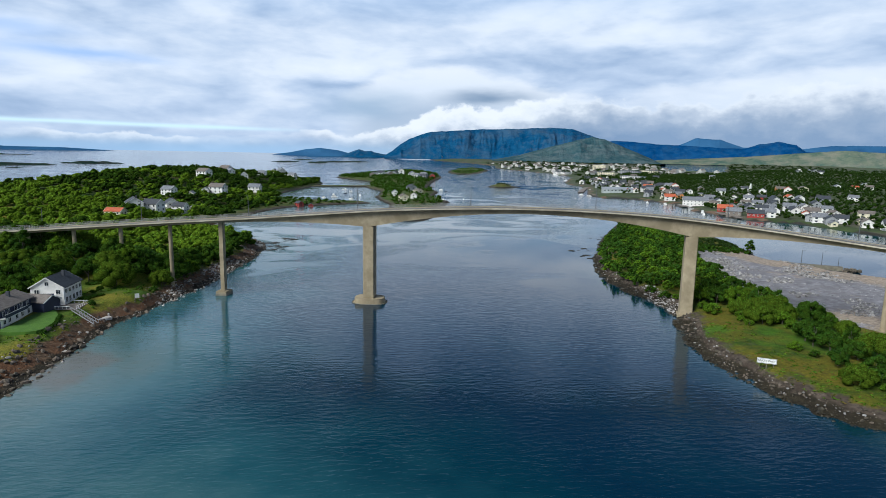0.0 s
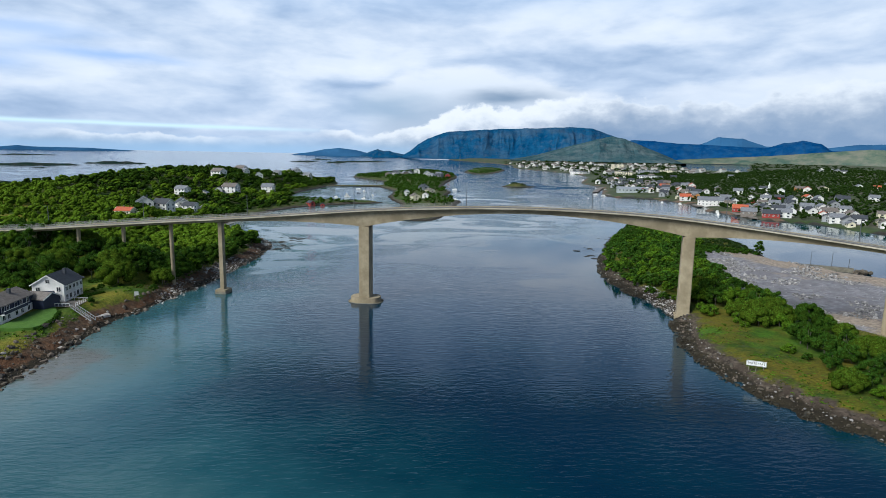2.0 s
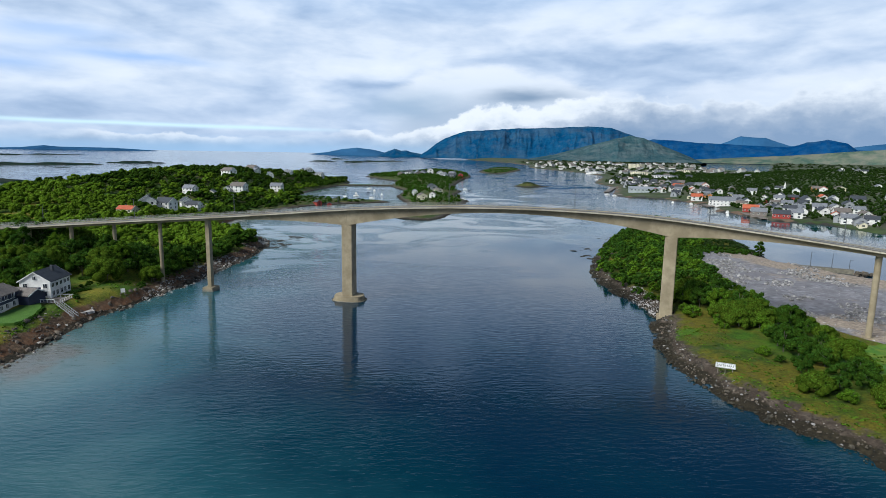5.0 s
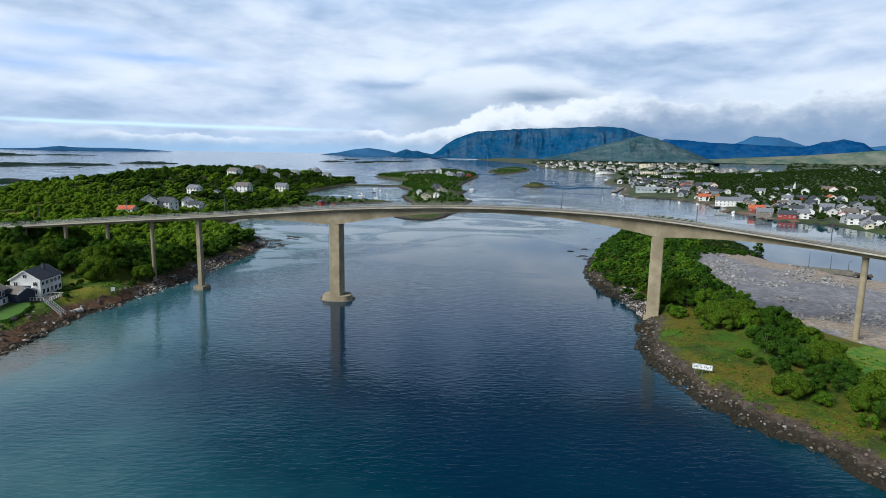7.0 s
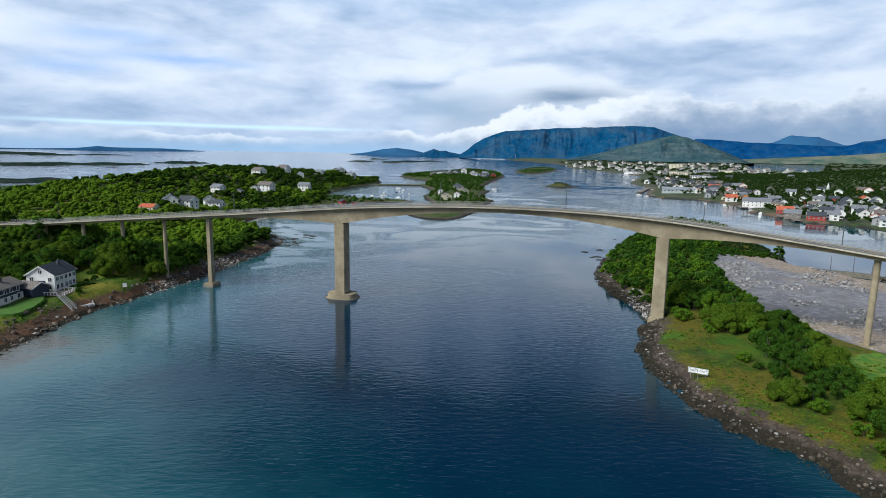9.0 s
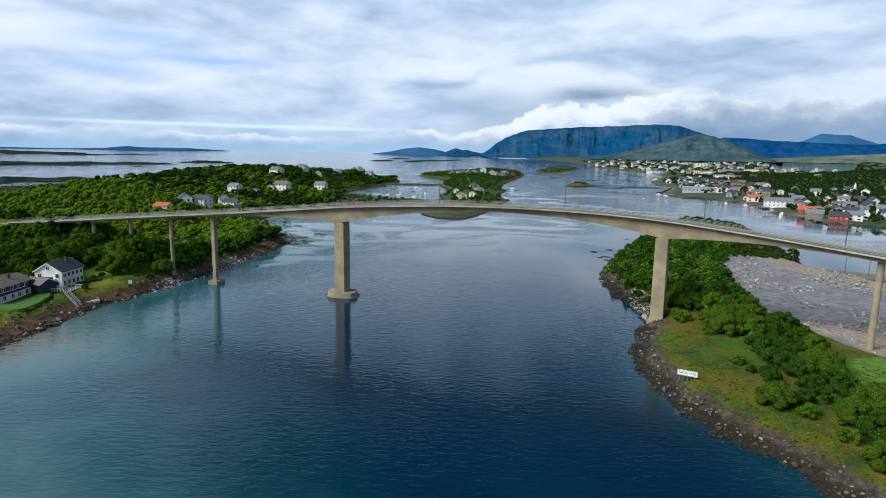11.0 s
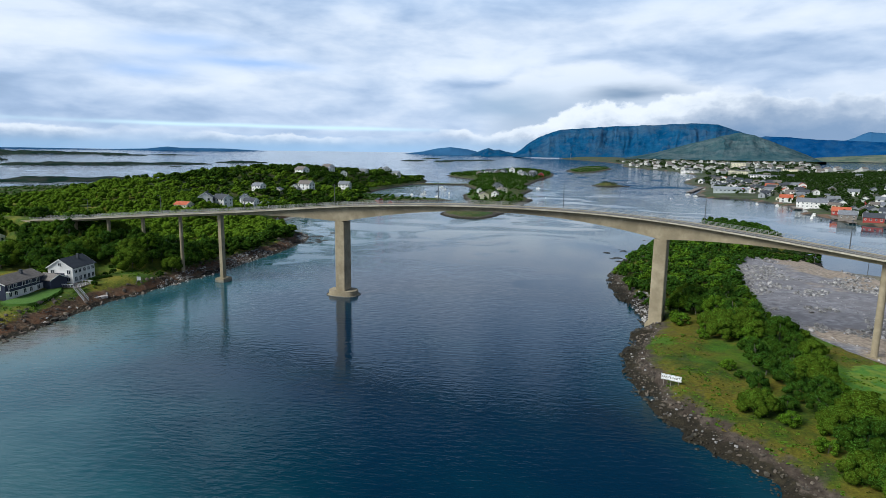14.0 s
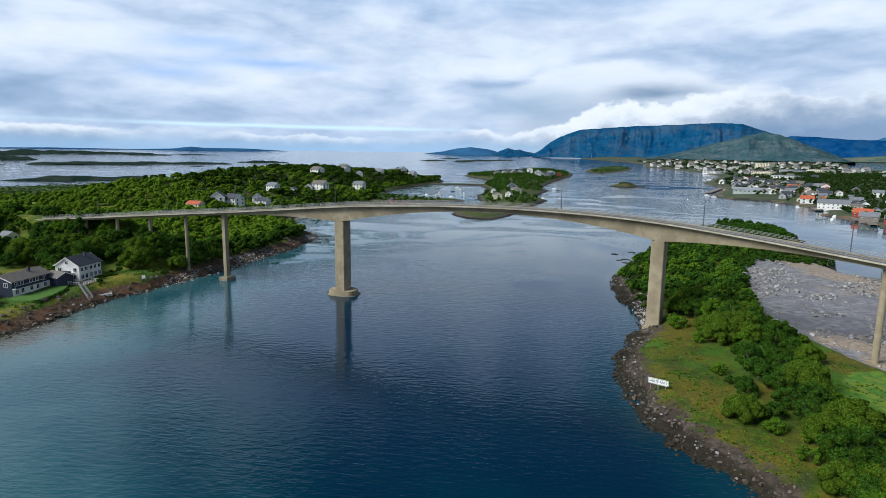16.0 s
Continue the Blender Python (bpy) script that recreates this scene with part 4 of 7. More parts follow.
def footing(m, a, b, z0, z1, round_ends, tiers=1, tide=0.0):
    """A footing block under a pier, with rounded ends where it stands in the sound."""
    bm = bmesh.new()
    for t in range(tiers):
        k = 1 - 0.12 * t
        zz0, zz1 = z0 + (z1 - z0) * t / tiers, z0 + (z1 - z0) * (t + 1) / tiers - (0.0 if t == tiers - 1 else 0.004)
        if round_ends:
            pts = []
            for q in range(24):
                ang = 2 * math.pi * q / 24
                ex = 0.72
                cx, sx = math.cos(ang), math.sin(ang)
                pts.append((a * k * math.copysign(abs(cx) ** ex, cx), b * k * math.copysign(abs(sx) ** ex, sx)))
        else:
            pts = [(-a * k, -b * k), (a * k, -b * k), (a * k, b * k), (-a * k, b * k)]
        lo, hi = [bm.verts.new((x, y, zz0)) for x, y in pts], [bm.verts.new((x * 0.97, y * 0.97, zz1)) for x, y in pts]
        n = len(pts)
        first = pts if t == 0 else first
        for i in range(n):
            bm.faces.new((lo[i], lo[(i + 1) % n], hi[(i + 1) % n], hi[i]))
        bm.faces.new(hi)
        bm.faces.new(list(reversed(lo)))
    ob = part("footing", bm, CONCRETE, bridge, "concrete pier footing darkened by the tide")
    ob.matrix_basis = m
    if tide:
        bm = bmesh.new()
        rings = [[bm.verts.new((x * g, y * g, z)) for x, y in first] for g, z in ((1.012, -1.5), (1.012, tide - 0.08), (0.995, tide))]
        n = len(first)
        for r0, r1 in zip(rings, rings[1:]):
            for i in range(n):
                bm.faces.new((r0[i], r0[(i + 1) % n], r1[(i + 1) % n], r1[i]))
        part("tide_band", bm, CONCRETE_DARK, ob, "dark wet band of weed at the waterline")
    return ob


def build_piers():
    _, m = pier(S_P1, 1.7, 3.9, 5.2, 0.0, "chamfer")
    footing(m, 6.3, 4.6, -1.6, 1.9, True, 2, 0.28)
    _, m = pier(S_P2, 0.6, 3.9, 5.2, 0.06, "chamfer")
    footing(m, 2.9, 3.6, -2.0, 1.0, False)
    _, m = pier(S_L1, 1.4, 1.6, 2.0, 0.0, "chamfer")
    footing(m, 2.1, 2.6, -3.0, 1.6, False, 1, 0.85)
    for s in (S_L2, S_L3, S_L4, S_L5):
        p, _ = station(s)
        g = float(height("left", p[0], p[1]))
        pier(s, g - 1.0, 1.45, 1.45, 0.0, "round")
    for s in (S_R1, S_R2):
        p, _ = station(s)
        g = float(height("right", p[0], p[1]))
        _, m = pier(s, g - 1.0, 1.7, 1.7, 0.0, "round")
        footing(m, 1.6, 1.6, g - 1.2, g + 0.2, False)
    # abutment where the deck meets the hillside
    p, d = station(S_END - 3)
    bm = bmesh.new()
    z = top(S_END)
    box(bm, -3.5, -HALF, z - 8, 3.2, HALF, z - 0.6)
    ob = part("abutment", bm, CONCRETE, bridge, "concrete abutment in the hillside")
    ob.matrix_basis = Matrix.Translation((p[0], p[1], 0)) @ Matrix.Rotation(math.atan2(d[1], d[0]), 4, "Z")


build_piers()

# ---- trees, shrubs, rocks ----


def fast_mesh(name, V, tris, quads, mats, tri_mat=0, quad_mat=0, shade_tris=True):
    me = bpy.data.meshes.new(name)
    nt, nq = len(tris), len(quads)
    me.vertices.add(len(V))
    me.vertices.foreach_set("co", np.asarray(V, np.float32).ravel())
    me.loops.add(nt * 3 + nq * 4)
    me.loops.foreach_set("vertex_index", np.concatenate([np.asarray(tris, np.int32).ravel(), np.asarray(quads, np.int32).ravel()]).astype(np.int32))
    me.polygons.add(nt + nq)
    me.polygons.foreach_set("loop_start", np.concatenate([np.arange(nt) * 3, nt * 3 + np.arange(nq) * 4]).astype(np.int32))
    me.polygons.foreach_set("material_index", np.concatenate([np.full(nt, tri_mat), np.full(nq, quad_mat)]).astype(np.int32))
    me.polygons.foreach_set("use_smooth", np.concatenate([np.full(nt, shade_tris), np.zeros(nq, bool)]))
    for mt in mats:
        me.materials.append(mt)
    me.update(calc_edges=True)
    me.validate()
    return me


def ico(sub):
    bm = bmesh.new()
    bmesh.ops.create_icosphere(bm, subdivisions=sub, radius=1.0)
    bm.verts.ensure_lookup_table()
    V = np.array([v.co[:] for v in bm.verts])
    T = np.array([[v.index for v in f.verts] for f in bm.faces])
    bm.free()
    return V, T


ICO1 = ico(1)


def crown_parts(rng, radius, tall, base, lobes, leaves, leaf, core=ICO1, ragged=0.38):
    """Leaf clumps over a heap of lobes: returns verts, core triangles, leaf quads."""
    V, T, Q = [], [], []
    n = 0
    lob = []
    for k in range(lobes):
        a = k * 2.4 + rng.uniform(-0.5, 0.5)
        f = (k + 0.3) / lobes
        rr = radius * (0.66 if lobes < 13 else 0.78) * np.sqrt(max(0.0, 1 - f * f)) * rng.uniform(0.75, 1.05)
        c = np.array([rr * np.cos(a), rr * np.sin(a), base + (tall - base) * (0.22 + 0.52 * f + (0.1 * rng.uniform(-1, 1) if lobes > 12 else 0))])
        r = radius * (rng.uniform(0.40, 0.56) if lobes < 13 else rng.uniform(0.24, 0.42)) * (1.05 - 0.2 * f)
        lob.append((c, r))
        cv = core[0] * r * 0.86 * np.array([1, 1, 0.85]) * (1 + 0.12 * rng.standard_normal((len(core[0]), 1))) + c
        V.append(cv)
        T.append(core[1] + n)
        n += len(cv)
    per = leaves // lobes
    for c, r in lob:
        d = rng.standard_normal((per, 3))
        d /= np.linalg.norm(d, axis=1)[:, None]
        d[:, 2] = np.where(d[:, 2] < -0.45, -d[:, 2], d[:, 2])
        p = c + d * np.array([1, 1, 0.85]) * r * rng.uniform(1 - 0.8 * ragged, 1 + 0.8 * ragged, (per, 1))
        nrm = 0.8 * d + ragged * rng.standard_normal((per, 3)) + np.array([0, 0, 0.30])
        nrm /= np.linalg.norm(nrm, axis=1)[:, None]
        t = np.cross(nrm, rng.standard_normal((per, 3)))
        t /= np.linalg.norm(t, axis=1)[:, None]
        b = np.cross(nrm, t)
        s = leaf * rng.uniform(0.55, 1.3, (per, 1))
        quad = np.stack([p - t * s, p + b * s * 0.55 + t * s * 0.1, p + t * s, p - b * s * 0.55], 1)
        V.append(quad.reshape(-1, 3))
        Q.append((np.arange(per * 4) + n).reshape(-1, 4))
        n += per * 4
    return np.concatenate(V), np.concatenate(T), np.concatenate(Q)


def leaf_material(name, dark, light, hue=0.07):
    return material(name, dark, light, 0.35, 0.75, 0.0, stain=tuple(0.5 * (a + b) * (1.08, 1.0, 0.8)[k] for k, (a, b) in enumerate(zip(dark, light))), stain_scale=0.03, random_amount=hue, island=True, spec=0.08)


LEAF_FRESH = leaf_material("birch_leaves", (0.04372, 0.1182, 0.00715), (0.1275, 0.2539, 0.01634))
LEAF_DEEP = leaf_material("alder_leaves", (0.01899, 0.06459, 0.007475), (0.05856, 0.143, 0.01388))
LEAF_LIGHT = leaf_material("willow_leaves", (0.04542, 0.1119, 0.008172), (0.1173, 0.2239, 0.01838))
LEAF_DARK = leaf_material("spruce_needles", (0.0112, 0.02592, 0.0068), (0.0336, 0.0612, 0.0136))
# cores under the leaves: darkened leaf colours that paint the shade inside crowns
INNER_SHADE = {m.name: material("inner_" + m.name, tuple(c * 0.22 for c in d), tuple(c * 0.58 for c in l), 2.4, 1.0, 1.0, 3.5, spec=0.0) for m, d, l in (
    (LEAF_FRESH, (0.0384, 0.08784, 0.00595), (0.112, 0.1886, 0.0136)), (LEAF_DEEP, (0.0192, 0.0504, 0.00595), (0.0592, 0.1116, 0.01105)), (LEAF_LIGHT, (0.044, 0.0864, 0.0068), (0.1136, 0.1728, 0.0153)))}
# lighter version of that painted crown shade for the hill woods
INNER_SHADE_HILL = material("inner_hill_leaves", (0.026, 0.052, 0.004), (0.095, 0.150, 0.010), 0.9, 1.0, 1.0, 2.0, spec=0.0)
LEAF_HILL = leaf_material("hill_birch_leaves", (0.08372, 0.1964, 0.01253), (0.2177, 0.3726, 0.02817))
# near-black green: inner crown shade put into the base colour
CORE_SHADE = material("inner_foliage", (0.008, 0.020, 0.003), (0.022, 0.046, 0.005), 0.6, 1.0, spec=0.0)
BARK = material("grey_bark", (0.06, 0.05, 0.04), (0.16, 0.14, 0.11), 2.0, 0.9, 0.5, 6.0)


def tree_template(rng, radius, tall, leafmat, label, leaves=760, leaf=0.30, lobes=9, base=0.7):
    root = tagged(new("tree"), label, "tree", "trees on the headland and coast")
    bm = bmesh.new()
    stems = [(0, 0, 0)] + [(rng.uniform(-1, 1), rng.uniform(-1, 1), 1) for _ in range(4)]
    for dx, dy, limb in stems:
        r0 = 0.13 if not limb else 0.06
        a = Vector((0, 0, -0.4)) if not limb else Vector((0, 0, tall * rng.uniform(0.15, 0.4)))
        b = Vector((0.2, 0.1, tall * 0.75)) if not limb else Vector((dx * radius * 0.6, dy * radius * 0.6, tall * 0.7))
        m = (b - a).to_track_quat("Z", "Y").to_matrix().to_4x4()
        bmesh.ops.create_cone(bm, cap_ends=True, segments=6, radius1=r0, radius2=r0 * 0.3, depth=(b - a).length, matrix=Matrix.Translation((a + b) / 2) @ m)
    part("trunk", bm, BARK, root)
    V, T, Q = crown_parts(rng, radius, tall, base, lobes, leaves, leaf)
    ob = new("crown", fast_mesh("crown", V, T, Q, [INNER_SHADE[leafmat.name], leafmat], 0, 1))
    ob.parent = root
    return root


def in_poly(x, y, poly):
    return signed_distance(np.array([x]), np.array([y]), poly)[0]


def scatter(rng, poly, spacing, tries, accept=None, taken=None):
    """Points inside an outline, at least spacing apart."""
    poly = np.array(poly, float)
    lo, hi = poly.min(0), poly.max(0)
    P = rng.uniform(lo, hi, (tries, 2))
    P = P[signed_distance(P[:, 0], P[:, 1], poly) > 0]
    if accept is not None:
        P = P[accept(P[:, 0], P[:, 1])]
    cells, out = {}, []
    for p in P:
        c = (int(p[0] // spacing), int(p[1] // spacing))
        near = [q for i in (-1, 0, 1) for j in (-1, 0, 1) for q in cells.get((c[0] + i, c[1] + j), ())]
        if all((p[0] - q[0]) ** 2 + (p[1] - q[1]) ** 2 > spacing ** 2 for q in near):
            cells.setdefault(c, []).append(p)
            out.append(p)
    return np.array(out).reshape(-1, 2)


def clear_of_bridge(x, y):
    """Keeps stems away from the piers."""
    ok = np.ones(len(x), bool)
    for s, r in ((S_P1, 9), (S_P2, 5.5), (S_R1, 4.5), (S_R2, 4.5), (S_L2, 2.6), (S_L3, 2.6), (S_L4, 2.6), (S_L5, 2.6), (S_L1, 4)):
        p, _ = station(s)
        ok &= (x - p[0]) ** 2 + (y - p[1]) ** 2 > r * r
    return ok


WOODS_RIGHT = [(91, 181), (95, 166), (95, 148), (93, 131), (92, 115), (100, 108), (96, 99), (99, 86), (110, 66), (126, 78), (116, 100), (113, 118), (113, 135), (118, 150),
               (121, 165), (121, 182), (124, 205), (131, 238), (139, 280), (150, 306), (168, 325), (176, 380), (168, 425), (128, 360), (111, 322), (96, 285), (88, 252),
               (88, 228), (91, 206), (93, 192)]
TIP_RIGHT = [(180, 400), (200, 380), (216, 405), (222, 455), (206, 480), (192, 480), (182, 450)]
rng = np.random.default_rng(7)
TEMPLATES = [tree_template(rng, r, h, lm, lb, int(n * 1.5), lf * 0.60, k, b) for r, h, lm, lb, n, lf, k, b in (
    (3.0, 5.2, LEAF_FRESH, "fresh green birch with a rounded bushy crown", 1900, 0.145, 22, 0.5),
    (2.6, 4.2, LEAF_DEEP, "dark green alder shrub with a dense crown", 1700, 0.14, 18, 0.3),
    (3.3, 6.0, LEAF_DEEP, "tall dark green alder with a heaped crown", 2200, 0.15, 26, 0.6),
    (2.2, 3.0, LEAF_FRESH, "low light green willow bush", 1200, 0.13, 14, 0.2),
    (3.9, 5.4, LEAF_LIGHT, "wide light green willow with a domed crown", 2500, 0.15, 30, 0.3),
    (2.3, 6.6, LEAF_DEEP, "slim dark green birch beside the water", 1700, 0.145, 20, 0.8))]
USED = [False] * len(TEMPLATES)


def place_tree(k, x, y, z, scale, turn):
    m = Matrix.Translation((x, y, z)) @ Matrix.Rotation(turn, 4, "Z")
    t = TEMPLATES[k]
    if USED[k]:
        t = copy_thing(t, m)
    USED[k] = True
    t.matrix_basis = m @ Matrix.Diagonal((scale, scale, scale, 1))
    return t


def wood_stuff(name, pts, land, rng, mats, label, rad=(2.0, 3.2), tall=(4.5, 7.0), lobes=4, leaves=72, leaf=0.75, variants=14):
    """A wood of many crowns in one mesh."""
    # leaves are rescaled with their crown
    protos = [crown_parts(np.random.default_rng(100 + v), 1.0, 1.6 + 0.05 * v, 0.15, lobes, leaves, leaf / (sum(rad) / 2), ragged=0.17) for v in range(variants)]
    Z = height(land, pts[:, 0], pts[:, 1])
    V, T, Q, n = [], [], [], 0
    for (x, y), z in zip(pts, Z):
        v, t, q = protos[rng.integers(variants)]
        a, s = rng.uniform(0, 6.28), rng.uniform(*rad)
        hz = rng.uniform(*tall) / (s * 2.0)
        c, sn = math.cos(a) * s, math.sin(a) * s
        V.append(np.stack([v[:, 0] * c - v[:, 1] * sn + x, v[:, 0] * sn + v[:, 1] * c + y, v[:, 2] * s * hz + z - 0.3], 1))
        T.append(t + n)
        Q.append(q + n)
        n += len(v)
    ob = new(name, fast_mesh(name, np.concatenate(V), np.concatenate(T), np.concatenate(Q), mats, 0, 1))
    return tagged(ob, label, "woods", kind="stuff")


def plant_right():
    rng = np.random.default_rng(11)
    P = scatter(rng, WOODS_RIGHT, 4.5, 26000, lambda x, y: clear_of_bridge(x, y) & (fbm(x, y, 14, 2, 91) > -0.38))
    P = P[np.argsort(P[:, 1])]
    near = P[P[:, 1] < 205]
    for k, (x, y) in enumerate(near[:135]):
        edge = in_poly(x, y, np.array(WOODS_RIGHT))
        kind = int(rng.choice(6, p=[0.22, 0.24, 0.2, 0.08, 0.18, 0.08])) if edge > 4 else int(rng.choice([0, 1, 3, 4], p=[0.25, 0.25, 0.4, 0.1]))
        place_tree(kind, x, y, float(height("right", x, y)) - 0.1, rng.uniform(0.85, 1.60) * (0.65 if edge < 2.5 else 1), rng.uniform(0, 6.28))
    rest = np.concatenate([near[135:], P[P[:, 1] >= 205]])
    a = rng.uniform(0, 1, len(rest)) < 0.3
    wood_stuff("far_headland_shrubs", rest[a], "right", rng, [INNER_SHADE["birch_leaves"], LEAF_FRESH], "dense light green shrubs on the headland", (2.0, 3.4), (3.0, 5.6), 14, 260, 0.30)
    wood_stuff("far_headland_shrubs", rest[~a], "right", rng, [INNER_SHADE["alder_leaves"], LEAF_DEEP], "dense dark green shrubs on the headland", (2.0, 3.5), (3.2, 6.4), 14, 260, 0.30)
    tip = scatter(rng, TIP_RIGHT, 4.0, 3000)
    wood_stuff("tip_shrubs", tip, "right", rng, [CORE_SHADE, LEAF_DEEP], "low dark green shrubs on the tip of the headland", (1.8, 3.0), (2.2, 4.2), 9, 110, 0.4)
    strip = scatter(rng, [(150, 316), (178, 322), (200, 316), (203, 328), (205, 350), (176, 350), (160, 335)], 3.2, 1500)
    wood_stuff("strip_shrubs", strip, "right", rng, [CORE_SHADE, LEAF_DARK], "low dark scrub behind the gravel lot", (1.4, 2.4), (1.4, 2.6), 5, 100, 0.4)
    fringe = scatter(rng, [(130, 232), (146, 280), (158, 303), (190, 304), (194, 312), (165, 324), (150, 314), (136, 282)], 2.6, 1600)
    wood_stuff("fringe_shrubs", fringe, "right", rng, [INNER_SHADE["alder_leaves"], LEAF_DEEP], "low dark shrubs along the edge of the gravel lot", (1.3, 2.4), (1.2, 2.8), 8, 90, 0.3)
    for x, y, s in ((193, 309, 1.35), (103, 109.5, 1.0), (99.5, 94, 1.0), (104.5, 93.5, 1.05)):
        place_tree(5 if s > 1.2 else 4, x, y, float(height("right", x, y)) - 0.1, s, x)


plant_right()

CLEAR_LEFT = [(-120, 198, 9), (-124, 176, 12), (-113, 172, 10), (-116, 188, 8), (-164, 352, 9), (-164, 383, 15), (-159, 428, 14), (-199, 537, 13), (-172, 593, 16), (-150, 660, 16), (-209, 683, 16),
              (-207, 848, 12), (-190, 1004, 10), (-180, 225, 14), (-205, 268, 12), (-112, 205, 8), (-104, 196, 10), (-121, 214, 7), (-100, 185, 12), (-128, 222, 6), (-109, 213, 6), (-130, 510, 22), (-110, 560, 20),
              (-150, 440, 12), (-185, 800, 10), (-180, 900, 9), (-101, 208, 9), (-122, 214, 8), (-104, 217, 7)]


def open_left(x, y):
    ok = clear_of_bridge(x, y)
    for cx, cy, r in CLEAR_LEFT:
        ok &= (x - cx) ** 2 + (y - cy) ** 2 > r * r
    # the line of the bridge and its road
    ok &= ~((x < -164) & (np.abs(y - np.interp(x, LINE[:, 0], LINE[:, 1])) < 7))
    return ok


def plant_left():
    rng = np.random.default_rng(23)
    coast = COAST["left"]
    inland = lambda d0: (lambda x, y: open_left(x, y) & (signed_distance(x, y, coast) > d0) & (x > 20 - 1.08 * y))
    A = scatter(rng, [(-215, 196), (-130, 205), (-112, 209), (-99, 221), (-92, 250), (-90, 290), (-88, 340), (-110, 375), (-215, 375)], 5.4, 16000, inland(9))
    first = A[np.argsort(A[:, 1])][:110]
    for x, y in first:
        place_tree(int(rng.choice(6, p=[0.2, 0.26, 0.26, 0.05, 0.13, 0.10])), x, y, float(height("left", x, y)) - 0.1, rng.uniform(1.15, 2.0), rng.uniform(0, 6.28))
    rest = A[np.argsort(A[:, 1])][110:]
    # scrub round the gardens and along the rocky edge
    for x, y, s in ((-97, 216, 0.7), (-101, 214, 0.5), (-125, 165, 0.8), (-121, 160, 0.9), (-127, 157, 1.0), (-132, 163, 1.1), (-117, 158, 0.7), (-112, 209, 0.6), (-113, 206, 0.4),
                    (-110, 196, 0.5), (-107, 192, 0.5), (-130, 187, 0.8), (-133, 195, 1.0), (-136, 204, 1.1), (-131, 212, 1.0), (-138, 180, 1.1), (-137, 170, 1.1), (-176, 234, 0.9), (-181, 236, 1.0), (-187, 238, 0.9), (-193, 240, 1.0), (-199, 241, 1.1), (-171, 232, 0.8), (-205, 242, 1.0), (-184, 233, 1.0), (-195, 235, 1.1)):
        place_tree(1 if s < 0.9 else 0, x, y, float(height("left", x, y)) - 0.1, s, x * 3)
    B = scatter(rng, [(-520, 200), (-215, 200), (-215, 375), (-95, 345), (-122, 395), (-130, 480), (-560, 480)], 6.2, 26000, inland(9))
    B = np.concatenate([rest, B])
    tone = fbm(B[:, 0], B[:, 1], 60, 3, 77) + rng.uniform(-0.22, 0.22, len(B)) + 0.02 + 0.3 * smooth(-180, -300, B[:, 0])
    wood_stuff("hillside_birches", B[tone > 0.05], "left", rng, [INNER_SHADE_HILL, LEAF_HILL], "light green birch wood on the hillside", (2.2, 5.6), (3.6, 7.8), 9, 200, 0.28)
    wood_stuff("hillside_alders", B[tone <= 0.05], "left", rng, [INNER_SHADE["alder_leaves"], LEAF_DEEP], "dark green alder wood on the hillside", (2.2, 5.8), (4.0, 8.6), 9, 200, 0.28)
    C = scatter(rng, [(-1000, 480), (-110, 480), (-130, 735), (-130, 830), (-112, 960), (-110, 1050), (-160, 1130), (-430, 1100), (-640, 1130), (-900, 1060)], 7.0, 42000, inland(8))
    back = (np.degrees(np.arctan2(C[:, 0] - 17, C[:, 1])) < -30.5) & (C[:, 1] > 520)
    wood_stuff("back_scrub", C[back], "left", rng, [INNER_SHADE["alder_leaves"], LEAF_DEEP], "low green scrub behind the hill", (2.6, 4.6), (1.4, 2.8), 3, 30, 0.8)
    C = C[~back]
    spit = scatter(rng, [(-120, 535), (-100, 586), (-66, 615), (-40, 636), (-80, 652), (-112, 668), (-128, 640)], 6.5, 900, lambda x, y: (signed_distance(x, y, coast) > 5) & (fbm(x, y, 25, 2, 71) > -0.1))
    wood_stuff("spit_shrubs", spit, "left", rng, [INNER_SHADE["alder_leaves"], LEAF_DEEP], "dark green shrubs on the low point", (1.8, 3.4), (2.0, 4.2), 6, 50, 0.6)
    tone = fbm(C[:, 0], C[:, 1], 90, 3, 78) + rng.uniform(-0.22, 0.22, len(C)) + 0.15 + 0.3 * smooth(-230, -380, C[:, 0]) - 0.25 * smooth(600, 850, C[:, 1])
    wood_stuff("ridge_birches", C[tone > 0.0], "left", rng, [INNER_SHADE_HILL, LEAF_HILL], "light green wood on the ridge", (3.0, 6.4), (3.6, 7.8), 8, 84, 0.48)
    wood_stuff("ridge_alders", C[tone <= 0.0], "left", rng, [INNER_SHADE["alder_leaves"], LEAF_DEEP], "dark green wood on the ridge", (3.0, 6.6), (4.0, 8.8), 8, 84, 0.48)


plant_left()


